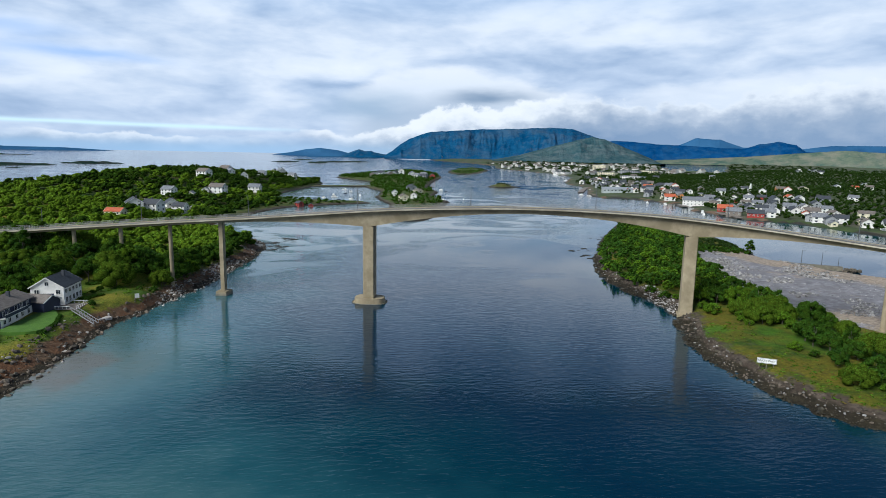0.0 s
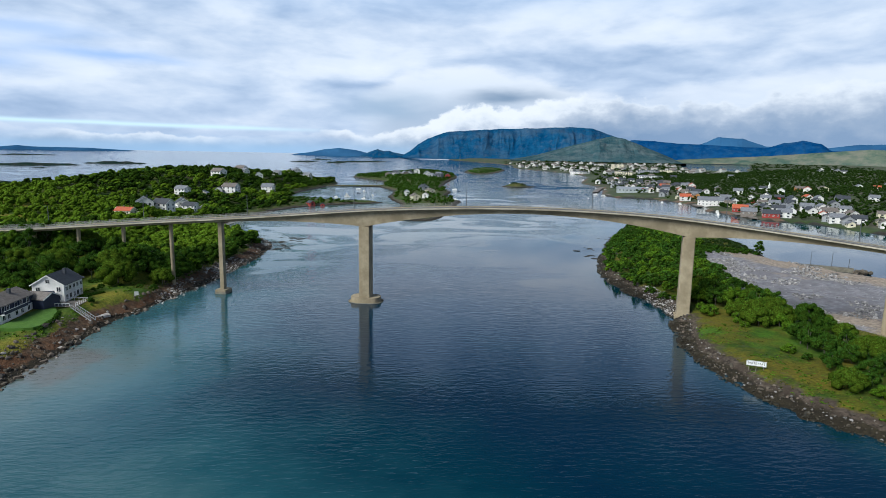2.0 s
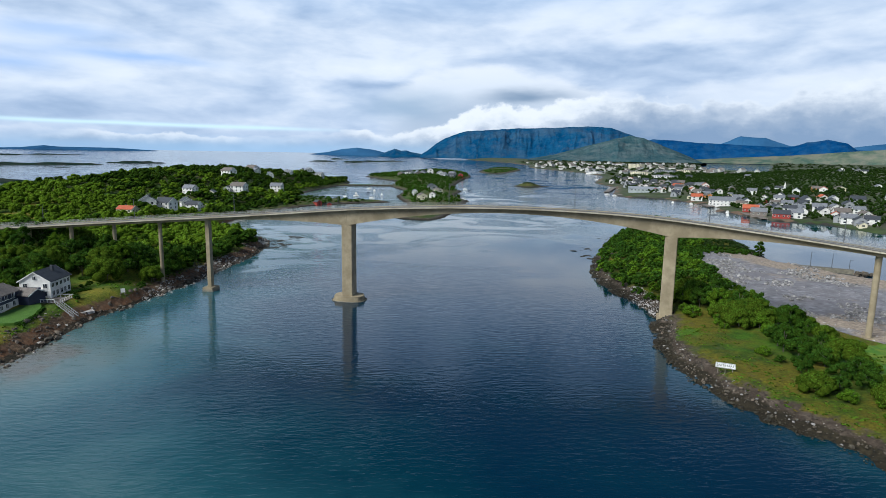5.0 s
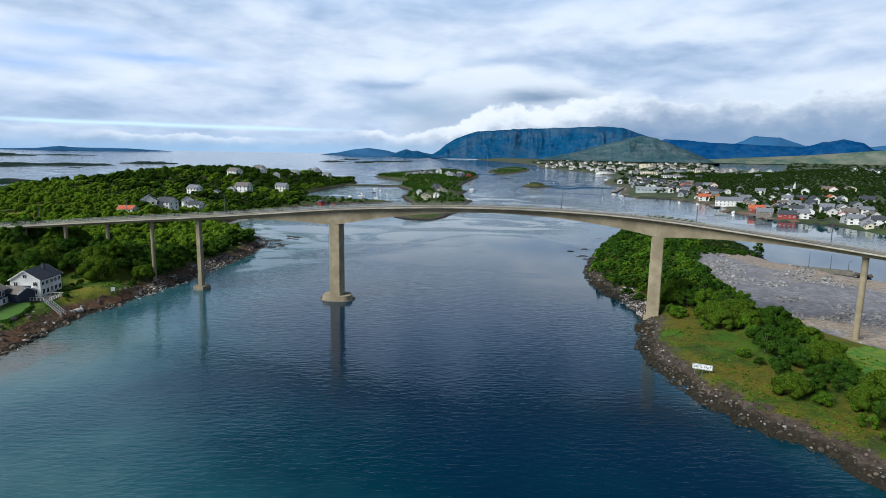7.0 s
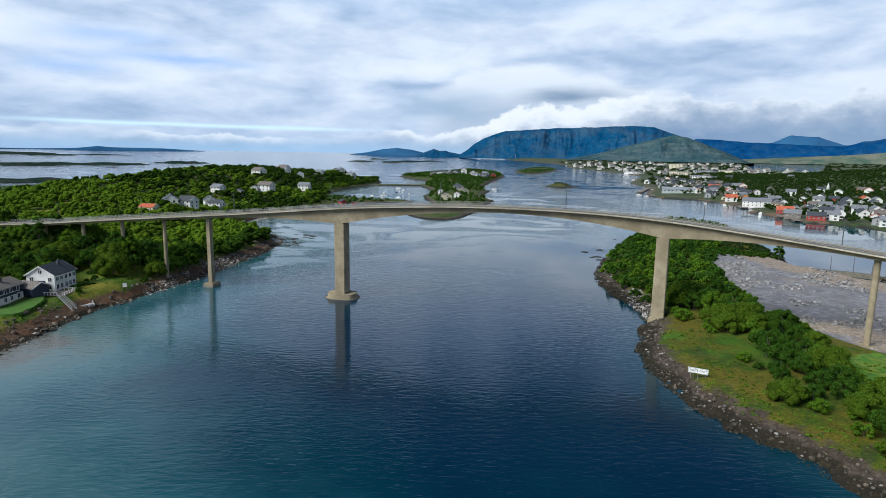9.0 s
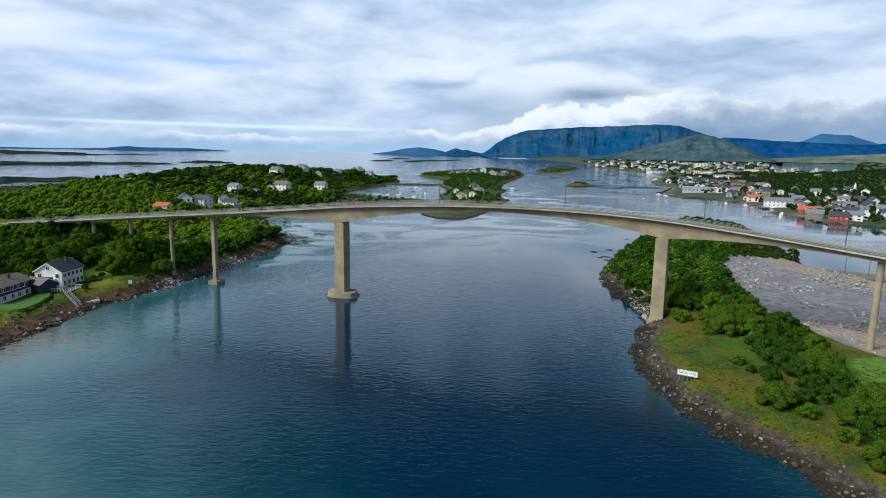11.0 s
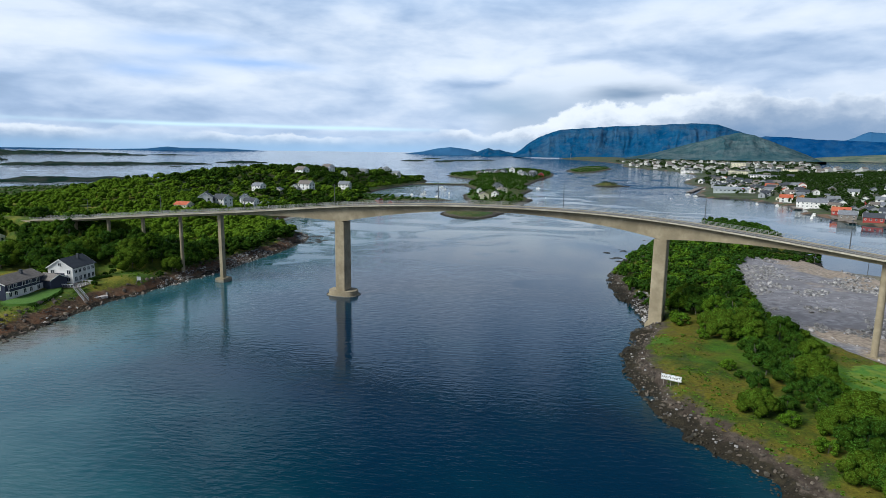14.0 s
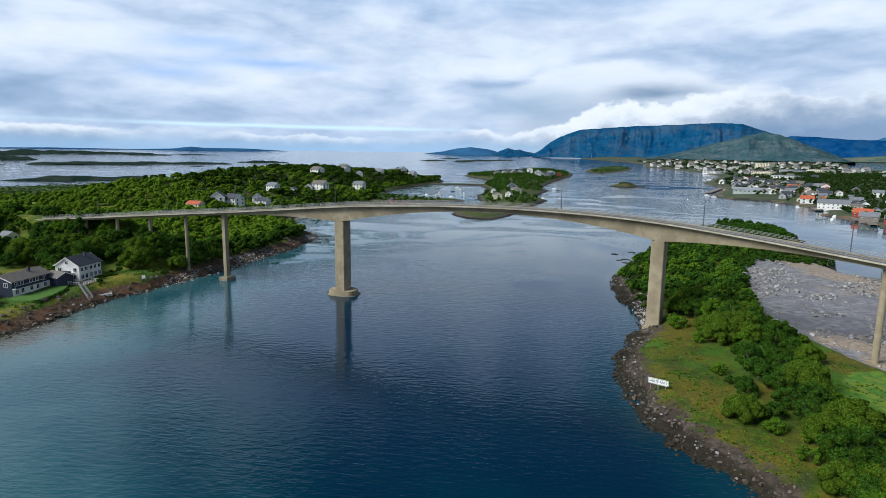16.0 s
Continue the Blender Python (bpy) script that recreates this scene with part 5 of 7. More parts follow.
def low_scrub():
    """Heather and small bushes that break up the turf."""
    rng = np.random.default_rng(97)
    wood = np.array(WOODS_RIGHT, float)
    turf = lambda x, y: (signed_distance(x, y, COAST["right"]) > 7) & (signed_distance(x, y, wood) < 1) & (signed_distance(x, y, GRAVEL) < -1) & clear_of_bridge(x, y) & (fbm(x, y, 9, 2, 44) > -0.15)
    P = scatter(rng, [(76, 90), (100, 70), (140, 100), (128, 165), (96, 188), (82, 178)], 1.1, 9000, turf)
    a = rng.uniform(0, 1, len(P)) < 0.6
    wood_stuff("turf_bushes", P[a], "right", rng, [INNER_SHADE["willow_leaves"], LEAF_LIGHT], "small light green bushes in the rough grass", (0.35, 0.95), (0.35, 0.9), 3, 30, 0.17)
    wood_stuff("turf_heather", P[~a], "right", rng, [CORE_SHADE, material("heather_leaves", (0.06, 0.06, 0.012), (0.16, 0.13, 0.03), 0.5, 0.9, random_amount=0.3, island=True, spec=0.1)],
               "brownish heather in the rough grass", (0.35, 0.85), (0.3, 0.7), 3, 30, 0.17)
    Q = scatter(rng, [(-122, 150), (-103, 150), (-92, 214), (-86, 300), (-96, 300), (-106, 222), (-118, 216)], 1.6, 5000,
                lambda x, y: (signed_distance(x, y, COAST["left"]) > 9) & ((x + 113) ** 2 + (y - 172) ** 2 > 110) & ((x + 118) ** 2 + (y - 190) ** 2 > 120) & (fbm(x, y, 9, 2, 45) > -0.1))
    wood_stuff("slope_bushes", Q, "left", rng, [INNER_SHADE["birch_leaves"], LEAF_FRESH], "small green bushes above the rocky slope", (0.4, 1.1), (0.4, 1.1), 3, 30, 0.2)


low_scrub()


def plant_far():
    rng = np.random.default_rng(31)
    isl = scatter(rng, COAST["island"], 6.4, 9000, lambda x, y: (signed_distance(x, y, COAST["island"]) > 8) & (y > 595) & ~((np.abs(x - 45) < 17) & (np.abs(y - 745) < 60)) & (fbm(x, y, 45, 2, 5) > -0.5)
                  & ~((np.abs(x - 17) < 9) & (np.abs(y - 655) < 30)))
    wood_stuff("island_trees", isl, "island", rng, [INNER_SHADE["alder_leaves"], LEAF_DEEP], "dark green garden trees on the island", (2.2, 4.0), (4.0, 7.0), 4, 36, 0.7)
    holm = scatter(rng, COAST["holm"], 10, 2500, lambda x, y: (signed_distance(x, y, COAST["holm"]) > 14) & (fbm(x, y, 60, 2, 8) > 0.0))
    wood_stuff("holm_shrubs", holm, "holm", rng, [CORE_SHADE, LEAF_DEEP], "low shrubs on the grassy holm", (3, 5), (3, 5), 3, 36, 1.3)
    sk = np.array([(201 + 13 * math.cos(a * 2.4) * a ** 0.5 / 4, 1013 + 12 * math.sin(a * 2.4) * a ** 0.5 / 4) for a in range(1, 15)])
    wood_stuff("skerry_shrubs", sk, "skerry", rng, [CORE_SHADE, LEAF_DARK], "dark scrub on the hump of the skerry", (2.0, 3.4), (2.0, 3.6), 3, 30, 0.8)
    town = COAST["town"]

    def gardens(x, y):
        d = signed_distance(x, y, town)
        thick = 0.25 * smooth(40, 120, d) + 0.9 * smooth(430, 500, x) * smooth(1300, 1150, y) - 0.1 * smooth(900, 1300, y)
        return (d > 12) & (x < y * 1.02) & (fbm(x, y, 50, 3, 9) + thick > -0.22) & free_of_houses(x, y)

    T = scatter(rng, [(330, 390), (380, 300), (700, 330), (1100, 700), (1100, 1400), (520, 1500), (380, 1150), (330, 820), (330, 600)], 7.6, 34000, gardens)
    wood_stuff("town_trees", T, "town", rng, [CORE_SHADE, LEAF_DARK], "dark green garden trees and groves in the town", (2.8, 5.4), (4.5, 9.0), 3, 36, 0.8)
    U = scatter(rng, [(520, 1500), (1100, 1200), (2300, 1500), (2300, 3300), (1200, 3800), (560, 3400), (600, 2900), (540, 2400)], 38, 8000, lambda x, y: (signed_distance(x, y, town) > 30) & (fbm(x, y, 200, 3, 19) > -0.2) & ~((np.abs(np.degrees(np.arctan2(x, y)) - 28.9) < 3) & (np.hypot(x, y) > 2100)))
    wood_stuff("far_woods", U, "town", rng, [CORE_SHADE, LEAF_DARK], "far dark woods behind the town", (9, 16), (6, 11), 3, 30, 3.8)


ROCK_PALE = material("pale_boulder", (0.18, 0.16, 0.14), (0.50, 0.47, 0.43), 0.7, 0.9, 0.6, 3.0, random_amount=0.4, island=True)
RUBBLE = material("grey_rubble", (0.085, 0.080, 0.078), (0.42, 0.40, 0.385), 0.7, 0.9, 0.6, 3.0, random_amount=0.4, island=True)
ROCK_BROWN = material("brown_boulder", (0.034, 0.027, 0.021), (0.19, 0.152, 0.115), 0.7, 0.9, 0.6, 3.0, random_amount=0.4, island=True)


def rocks(name, pts, land, rng, size, mat, label, sink=0.3):
    V, T, n = [], [], 0
    Z = height(land, pts[:, 0], pts[:, 1])
    for (x, y), z in zip(pts, Z):
        s = size[0] * (size[1] / size[0]) ** (rng.uniform(0, 1) ** 2.2)
        v = ICO1[0] * (1 + 0.22 * rng.standard_normal((len(ICO1[0]), 1))) * s * rng.uniform(0.55, 1.2, 3) * np.array([1, 1, 0.75])
        a = rng.uniform(0, 6.28)
        c, sn = math.cos(a), math.sin(a)
        V.append(np.stack([v[:, 0] * c - v[:, 1] * sn + x, v[:, 0] * sn + v[:, 1] * c + y, v[:, 2] + z + s * (0.5 - sink)], 1))
        T.append(ICO1[1] + n)
        n += len(v)
    ob = new(name, fast_mesh(name, np.concatenate(V), np.concatenate(T), np.zeros((0, 4), int), [mat], 0, 0, False))
    return tagged(ob, label, "rocks", kind="stuff")


def strew_rocks():
    rng = np.random.default_rng(41)
    cr, cl = COAST["right"], COAST["left"]
    band = lambda c, a, b: (lambda x, y: (signed_distance(x, y, c) > a) & (signed_distance(x, y, c) < b))
    P = scatter(rng, [(60, 60), (130, 60), (112, 110), (96, 180), (105, 240), (130, 330), (185, 460), (160, 460), (60, 240)], 0.6, 120000, band(cr, -0.3, 7))
    far_in = signed_distance(P[:, 0], P[:, 1], cr)
    wet = far_in + fbm(P[:, 0], P[:, 1], 6, 3, 19) * 2.6 < 2.3
    rocks("headland_tide_rocks", P[wet], "right", rng, (0.16, 0.8), WEED, "black weedy rocks at the foot of the headland")
    dry = P[~wet]
    rocks("headland_shore_rocks", dry, "right", rng, (0.13, 0.55), ROCK_BROWN, "brown tumbled rocks along the headland shore")
    rocks("headland_grey_rocks", dry[1::3], "right", rng, (0.10, 0.45), RUBBLE, "grey broken rocks along the headland shore")
    rocks("headland_shore_boulders", dry[3::36], "right", rng, (0.15, 0.62), ROCK_PALE, "pale boulders along the headland shore")
    fill = scatter(rng, [(84, 188), (90, 190), (93, 205), (96, 222), (90, 226), (86, 210)], 0.65, 3000, band(cr, 1.0, 9))
    rocks("pier_rubble", fill, "right", rng, (0.2, 0.7), RUBBLE, "grey rubble tipped beside the tall pier")
    P = scatter(rng, [(-112, 100), (-88, 100), (-76, 300), (-78, 360), (-100, 370), (-105, 220)], 0.75, 60000, lambda x, y: band(cl, -1, 11)(x, y) & ~((y > 180) & (y < 216) & (signed_distance(x, y, cl) > 6.0)))
    rocks("coast_shore_rocks", P[::2], "left", rng, (0.2, 1.1), ROCK_BROWN, "reddish brown tumbled rocks along the coast")
    rocks("coast_shore_boulders", P[1::26], "left", rng, (0.2, 0.8), ROCK_PALE, "pale boulders along the coast")
    ledge = scatter(rng, [(-95, 208), (-90, 208), (-87, 222), (-83, 262), (-81, 300), (-87, 300), (-91, 265), (-95, 225)], 0.8, 9000, lambda x, y: fbm(x, y, 10, 3, 63) > -0.1)
    rocks("coast_pale_rocks", ledge, "left", rng, (0.2, 0.9), ROCK_PALE, "pale broken rocks below the trees")
    heaps = lambda x, y: bumps(x, y, [(150, 275, 0.62, 17, 20), (138, 246, 0.5, 8, 14), (128, 208, 0.5, 6, 16), (134, 188, 0.4, 6, 9), (156, 188, 0.62, 7, 13), (151, 168, 0.5, 6, 9), (171, 252, 0.5, 12, 5), (164, 232, 0.35, 13, 4)])
    lot = scatter(rng, GRAVEL, 0.8, 60000, lambda x, y: fbm(x, y, 12, 3, 51) * 0.9 + heaps(x, y) > 0.24)
    rocks("gravel_rubble", lot, "right", rng, (0.22, 1.15), RUBBLE, "pale blasted rubble heaped on the gravel lot", 0.35)
    small = scatter(rng, GRAVEL, 1.5, 16000, lambda x, y: fbm(x, y, 18, 3, 53) > 0.0)
    rocks("gravel_stones", small, "right", rng, (0.10, 0.42), RUBBLE, "loose grey stones lying on the gravel lot", 0.35)
    # shoal stones breaking the surface off the two points
    S1 = scatter(rng, [(-86, 290), (-70, 330), (-66, 372), (-82, 380), (-90, 360), (-78, 340)], 1.7, 900, lambda x, y: fbm(x, y, 14, 2, 3) > 0)
    S2 = scatter(rng, [(96, 300), (120, 352), (140, 392), (112, 372), (92, 320)], 1.7, 900, lambda x, y: fbm(x, y, 14, 2, 6) > 0)
    for nm, pts, ld in (("shoal_stones", S1, "left"), ("shoal_stones", S2, "right")):
        V, T, n = [], [], 0
        for x, y in pts:
            s = rng.uniform(0.25, 1.0) ** 2 * 1.6
            v = ICO1[0] * (1 + 0.2 * rng.standard_normal((len(ICO1[0]), 1))) * s * np.array([1.5, 1.2, 0.2]) + np.array([x, y, 0.0])
            V.append(v)
            T.append(ICO1[1] + n)
            n += len(v)
        ob = new(nm, fast_mesh(nm, np.concatenate(V), np.concatenate(T), np.zeros((0, 4), int), [WEED], 0, 0, False))
        tagged(ob, "dark weedy stones breaking the surface off the point", "rocks", kind="stuff")


strew_rocks()

# ---- houses ----


def paint(name, c, rough=0.6):
    return material(name, tuple(v * 0.88 for v in c), c, 0.8, rough, 0.15, 6.0, stain=tuple(v * 0.72 for v in c), stain_scale=0.25)


WHITE = paint("white_boarding", (0.78, 0.76, 0.72))
CREAM = paint("cream_boarding", (0.72, 0.66, 0.48))
RED = paint("falun_red_boarding", (0.32, 0.035, 0.025))
ORANGE = paint("orange_boarding", (0.62, 0.26, 0.07))
GREY = paint("grey_boarding", (0.30, 0.31, 0.32))
NAVY = paint("navy_boarding", (0.015, 0.022, 0.05))
ROOF_DARK = material("dark_slate_roof", (0.03, 0.034, 0.042), (0.06, 0.066, 0.078), 1.2, 0.7, 0.3, 4.0)
ROOF_GREY = material("grey_sheet_roof", (0.12, 0.125, 0.14), (0.22, 0.23, 0.25), 0.8, 0.6, 0.2, 3.0)
ROOF_BROWN = material("brown_shingle_roof", (0.10, 0.085, 0.075), (0.19, 0.165, 0.145), 1.2, 0.8, 0.3, 4.0)
ROOF_RED = material("red_tile_roof", (0.34, 0.07, 0.03), (0.50, 0.13, 0.06), 1.2, 0.8, 0.3, 4.0)
GLASS = material("window_glass", (0.015, 0.02, 0.028), (0.03, 0.04, 0.05), 0.5, 0.08)
TIMBER = material("weathered_timber", (0.12, 0.10, 0.085), (0.25, 0.22, 0.19), 1.5, 0.9, 0.3, 6.0)

WINDOW_MESHES = {}


def window_mesh(w, h):
    key = (w, h)
    if key not in WINDOW_MESHES:
        bm = bmesh.new()
        box(bm, -w / 2, -0.05, -h / 2, w / 2, 0.05, h / 2)
        me = bpy.data.meshes.new("window")
        bm.to_mesh(me)
        bm.free()
        me.materials.append(GLASS)
        bm = bmesh.new()
        t = 0.12
        for a, b, c, d in ((-w / 2 - t, -h / 2 - t, w / 2 + t, -h / 2), (-w / 2 - t, h / 2, w / 2 + t, h / 2 + t), (-w / 2 - t, -h / 2, -w / 2, h / 2), (w / 2, -h / 2, w / 2 + t, h / 2), (-0.04, -h / 2, 0.04, h / 2)):
            box(bm, a, -0.09, b, c, 0.09, d)
        fr = bpy.data.meshes.new("window_frame")
        bm.to_mesh(fr)
        bm.free()
        fr.materials.append(WHITE)
        WINDOW_MESHES[key] = (me, fr)
    return WINDOW_MESHES[key]


def add_window(parent, x, y, z, turn, w=1.1, h=1.3, frame_too=True):
    me, fr = window_mesh(w, h)
    ob = new("window", me)
    ob.parent = parent
    ob.matrix_basis = Matrix.Translation((x, y, z)) @ Matrix.Rotation(turn, 4, "Z")
    if frame_too:
        f = new("window_frame", fr)
        f.parent = ob


def house(label, length, width, wall_h, roof_h, wall, roof, storeys=2, chimney=True, windows=True, base=1.5, frames=True, group="", category="house", overhang=0.45, plain=False):
    """A gabled house: ridge along y, feet at z = 0, with a plinth below."""
    root = tagged(new("house"), label, category, group)
    a, b = width / 2, length / 2
    bm = bmesh.new()
    rows = []
    for y in (-b, b):
        rows.append([bm.verts.new(p) for p in ((-a, y, -base), (a, y, -base), (a, y, wall_h), (0, y, wall_h + roof_h), (-a, y, wall_h))])
    for i in range(5):
        bm.faces.new((rows[0][i], rows[0][(i + 1) % 5], rows[1][(i + 1) % 5], rows[1][i]))
    bm.faces.new(rows[0])
    bm.faces.new(list(reversed(rows[1])))
    bmesh.ops.recalc_face_normals(bm, faces=bm.faces)
    part("wall", bm, wall, root)
    bm = bmesh.new()
    k = roof_h / a
    o, t = overhang, 0.22
    sec = [(-a - o, wall_h - o * k), (0, wall_h + roof_h), (a + o, wall_h - o * k), (a + o, wall_h - o * k + t), (0, wall_h + roof_h + t), (-a - o, wall_h - o * k + t)]
    r0, r1 = [bm.verts.new((x, -b - o, z + 0.02)) for x, z in sec], [bm.verts.new((x, b + o, z + 0.02)) for x, z in sec]
    for i in range(6):
        bm.faces.new((r0[i], r0[(i + 1) % 6], r1[(i + 1) % 6], r1[i]))
    bm.faces.new(r0)
    bm.faces.new(list(reversed(r1)))
    bmesh.ops.recalc_face_normals(bm, faces=bm.faces)
    part("roof", bm, roof, root)
    # barge boards on the gables
    for y in () if plain else (-b - o - 0.03, b + o + 0.03):
        bm = bmesh.new()
        for sx in (-1, 1):
            p0, p1 = Vector((0, y, wall_h + roof_h + 0.06)), Vector((sx * (a + o), y, wall_h - o * k + 0.06))
            d = p1 - p0
            box(bm, -d.length / 2, -0.04, -0.15, d.length / 2, 0.04, 0.15, Matrix.Translation((p0 + p1) / 2) @ Matrix.Rotation(-math.atan2(d.z, d.x), 4, "Y"))
        part("barge_board", bm, WHITE, root)
    if chimney:
        bm = bmesh.new()
        box(bm, -0.4, -0.4, wall_h + roof_h * 0.5, 0.4, 0.4, wall_h + roof_h + 1.0, Matrix.Translation((a * 0.3, b * 0.3, 0)))
        part("chimney", bm, ROOF_DARK, root)
    if windows:
        sh = wall_h / storeys
        for st in range(storeys):
            z = sh * (st + 0.55)
            n = 2 if plain else max(2, int(length / 3.4))
            for i in range(n):
                y = -b + length * (i + 0.5) / n
                for sx in (-1, 1):
                    add_window(root, sx * (a + 0.02), y, z, math.pi / 2, 1.9 if plain else 1.1, frame_too=frames)
            n = 1 if plain else max(2, int(width / 3.6))
            for i in range(n):
                x = -a + width * (i + 0.5) / n
                for sy in (-1, 1):
                    add_window(root, x, sy * (b + 0.02), z, 0, 1.9 if plain else 1.1, frame_too=frames)
        bm = bmesh.new()
        box(bm, -0.5, -0.06, 0.0, 0.5, 0.06, 2.05)
        door = part("door", bm, TIMBER, root)
        door.matrix_basis = Matrix.Translation((a + 0.03, 0, 0)) @ Matrix.Rotation(math.pi / 2, 4, "Z")
    return root


def put(ob, x, y, z, turn):
    ob.matrix_basis = Matrix.Translation((x, y, z)) @ Matrix.Rotation(radians(turn), 4, "Z") @ Matrix.Diagonal((*ob.scale, 1))
    return ob


# the white house above the shore
def shore_houses():
    h = house("white two-storey wooden house with a dark slate roof", 11.6, 9.6, 5.5, 3.0, WHITE, ROOF_DARK, 2, True, False)
    for z, xs in ((1.3, (-3.0, 0.0, 3.0)), (4.0, (-3.0, 3.2))):
        for x in xs:
            add_window(h, x, -5.82, z, 0, 1.2, 1.35)
    add_window(h, 0.0, -5.82, 6.6, 0, 1.0, 1.1)
    for z in (1.3, 4.0):
        for y in (-4.4, -2.2, 0.2, 2.4, 4.6):
            add_window(h, 4.82, y, z, math.pi / 2, 1.2, 1.5 if z < 2 else 1.2)
    bm = bmesh.new()
    box(bm, -2.6, -7.2, 2.75, 2.6, -5.8, 2.95)
    part("balcony", bm, WHITE, h, "white boarded balcony")
    bm = bmesh.new()
    box(bm, -2.6, -7.2, 2.96, 2.6, -7.12, 3.85)
    part("balcony_rail", bm, NAVY, h, "dark balcony railing")
    put(h, -119.6, 197.1, 5.2, 1.5)
    d = house("long navy house with a brown roof and white lower floor", 16.5, 9.4, 4.6, 2.0, NAVY, ROOF_BROWN, 2, True, False)
    for y in (-6.5, -4.2, -0.5, 2.2, 5.5):
        add_window(d, 4.72, y, 3.5, math.pi / 2, 1.1, 1.5)
        add_window(d, 4.79, y, 1.1, math.pi / 2, 1.1, 1.4)
    for x in (-2.5, 2.5):
        add_window(d, x, -8.28, 3.5, 0, 1.2, 1.3)
    bm = bmesh.new()
    box(bm, 4.70, -8.2, -1.5, 4.76, 8.2, 2.1)
    part("lower_floor", bm, WHITE, d, "white lower floor facing the lawn")
    bm = bmesh.new()
    box(bm, 4.77, -8.25, 2.2, 6.2, 3.0, 2.4)
    part("balcony", bm, WHITE, d, "white balcony floor")
    bm = bmesh.new()
    box(bm, 6.1, -8.25, 2.41, 6.18, 3.0, 3.3)
    part("balcony_rail", bm, NAVY, d, "dark railing with a white cap")
    bm = bmesh.new()
    box(bm, 6.05, -8.25, 3.31, 6.23, 3.0, 3.42)
    part("rail_cap", bm, WHITE, d)
    put(d, -124.3, 175.6, 5.0, 2)
    w = house("small navy annexe with a brown roof", 7.0, 6.0, 3.0, 1.5, NAVY, ROOF_BROWN, 1, False, False)
    for y in (-1.8, 1.8):
        add_window(w, 3.02, y, 1.6, math.pi / 2)
    put(w, -118.6, 186.2, 5.1, 75)
    # lawn with its hedge
    poly = curve_through([(-117.5, 163.5), (-108.5, 163.8), (-108, 172), (-111, 180), (-116, 186.5), (-118.2, 178), (-117.8, 170)], 4, True)
    bm = bmesh.new()
    vs = [bm.verts.new((x, y, 5.02)) for x, y in poly]
    lo = [bm.verts.new((x, y, 3.6)) for x, y in poly]
    bm.faces.new(vs)
    for i in range(len(vs)):
        bm.faces.new((vs[i], vs[(i + 1) % len(vs)], lo[(i + 1) % len(vs)], lo[i]))
    bmesh.ops.recalc_face_normals(bm, faces=bm.faces)
    me = bpy.data.meshes.new("lawn")
    bm.to_mesh(me)
    bm.free()
    me.materials.append(material("mown_lawn", (0.045, 0.120, 0.008), (0.075, 0.165, 0.012), 0.6, 0.95, 0.3, 8.0))
    tagged(new("lawn", me), "bright green mown lawn before the navy house", "lawn", kind="structure")
    # deck and steps down to the water
    steps = tagged(new("boat_steps"), "grey timber deck with white rails and steps to the water", "steps")
    bm = bmesh.new()
    box(bm, -117.0, 186.0, 4.85, -108.6, 193.5, 5.05)
    part("deck", bm, TIMBER, steps)
    for x0, y0, x1, y1 in ((-117, 193.4, -108.6, 193.4), (-108.7, 186, -108.7, 193.4), (-117, 186.1, -110.5, 186.1)):
        bm = bmesh.new()
        box(bm, min(x0, x1) - 0.05, min(y0, y1) - 0.05, 5.9, max(x0, x1) + 0.05, max(y0, y1) + 0.05, 6.05)
        n = 6
        for i in range(n + 1):
            x, y = x0 + (x1 - x0) * i / n, y0 + (y1 - y0) * i / n
            box(bm, x - 0.05, y - 0.05, 5.0, x + 0.05, y + 0.05, 5.95)
        part("rail", bm, WHITE, steps, "white painted rail")
    a, b = Vector((-109.3, 185.8, 4.9)), Vector((-99.8, 178.3, 2.7))
    d = b - a
    for off in (-0.7, 0.7):
        bm = bmesh.new()
        m = Matrix.Translation((a + b) / 2) @ d.to_track_quat("X", "Z").to_matrix().to_4x4()
        box(bm, -d.length / 2, off - 0.05, -0.1, d.length / 2, off + 0.05, 0.1, m)
        box(bm, -d.length / 2, off - 0.05, 0.85, d.length / 2, off + 0.05, 0.97, m)
        for i in range(9):
            x = -d.length / 2 + d.length * i / 8
            box(bm, x - 0.05, off - 0.05, 0, x + 0.05, off + 0.05, 0.9, m)
        part("stair_rail", bm, GREY, steps, "weathered grey stair rail")
    for i in range(16):
        p = a + d * ((i + 0.5) / 16)
        bm = bmesh.new()
        box(bm, -0.16, -0.68, -0.03, 0.16, 0.68, 0.03)
        t = part("tread", bm, TIMBER, steps)
        t.matrix_basis = Matrix.Translation(p) @ Matrix.Rotation(math.atan2(d.y, d.x), 4, "Z")
    # clipped hedges and a paved terrace in the garden
    for lab, x0, y0, x1, y1, wd, ht, z in (("dark clipped hedge along the mown lawn", -107.4, 164.0, -107.6, 172.5, 0.9, 0.9, 4.5), ("dark clipped hedge along the mown lawn", -107.8, 172.6, -111.2, 181.5, 0.9, 0.9, 4.5),
                                           ("clipped hedge behind the white house", -121.4, 219.8, -114.8, 220.3, 1.2, 1.1, 5.6), ("clipped hedge beside the white house", -112.8, 197.0, -108.1, 202.4, 1.2, 1.0, 4.9)):
        hd = np.random.default_rng(int(abs(x0 * 7)))
        ln = math.hypot(x1 - x0, y1 - y0)
        n = int(ln / 0.7) + 1
        V, T, Q, k = [], [], [], 0
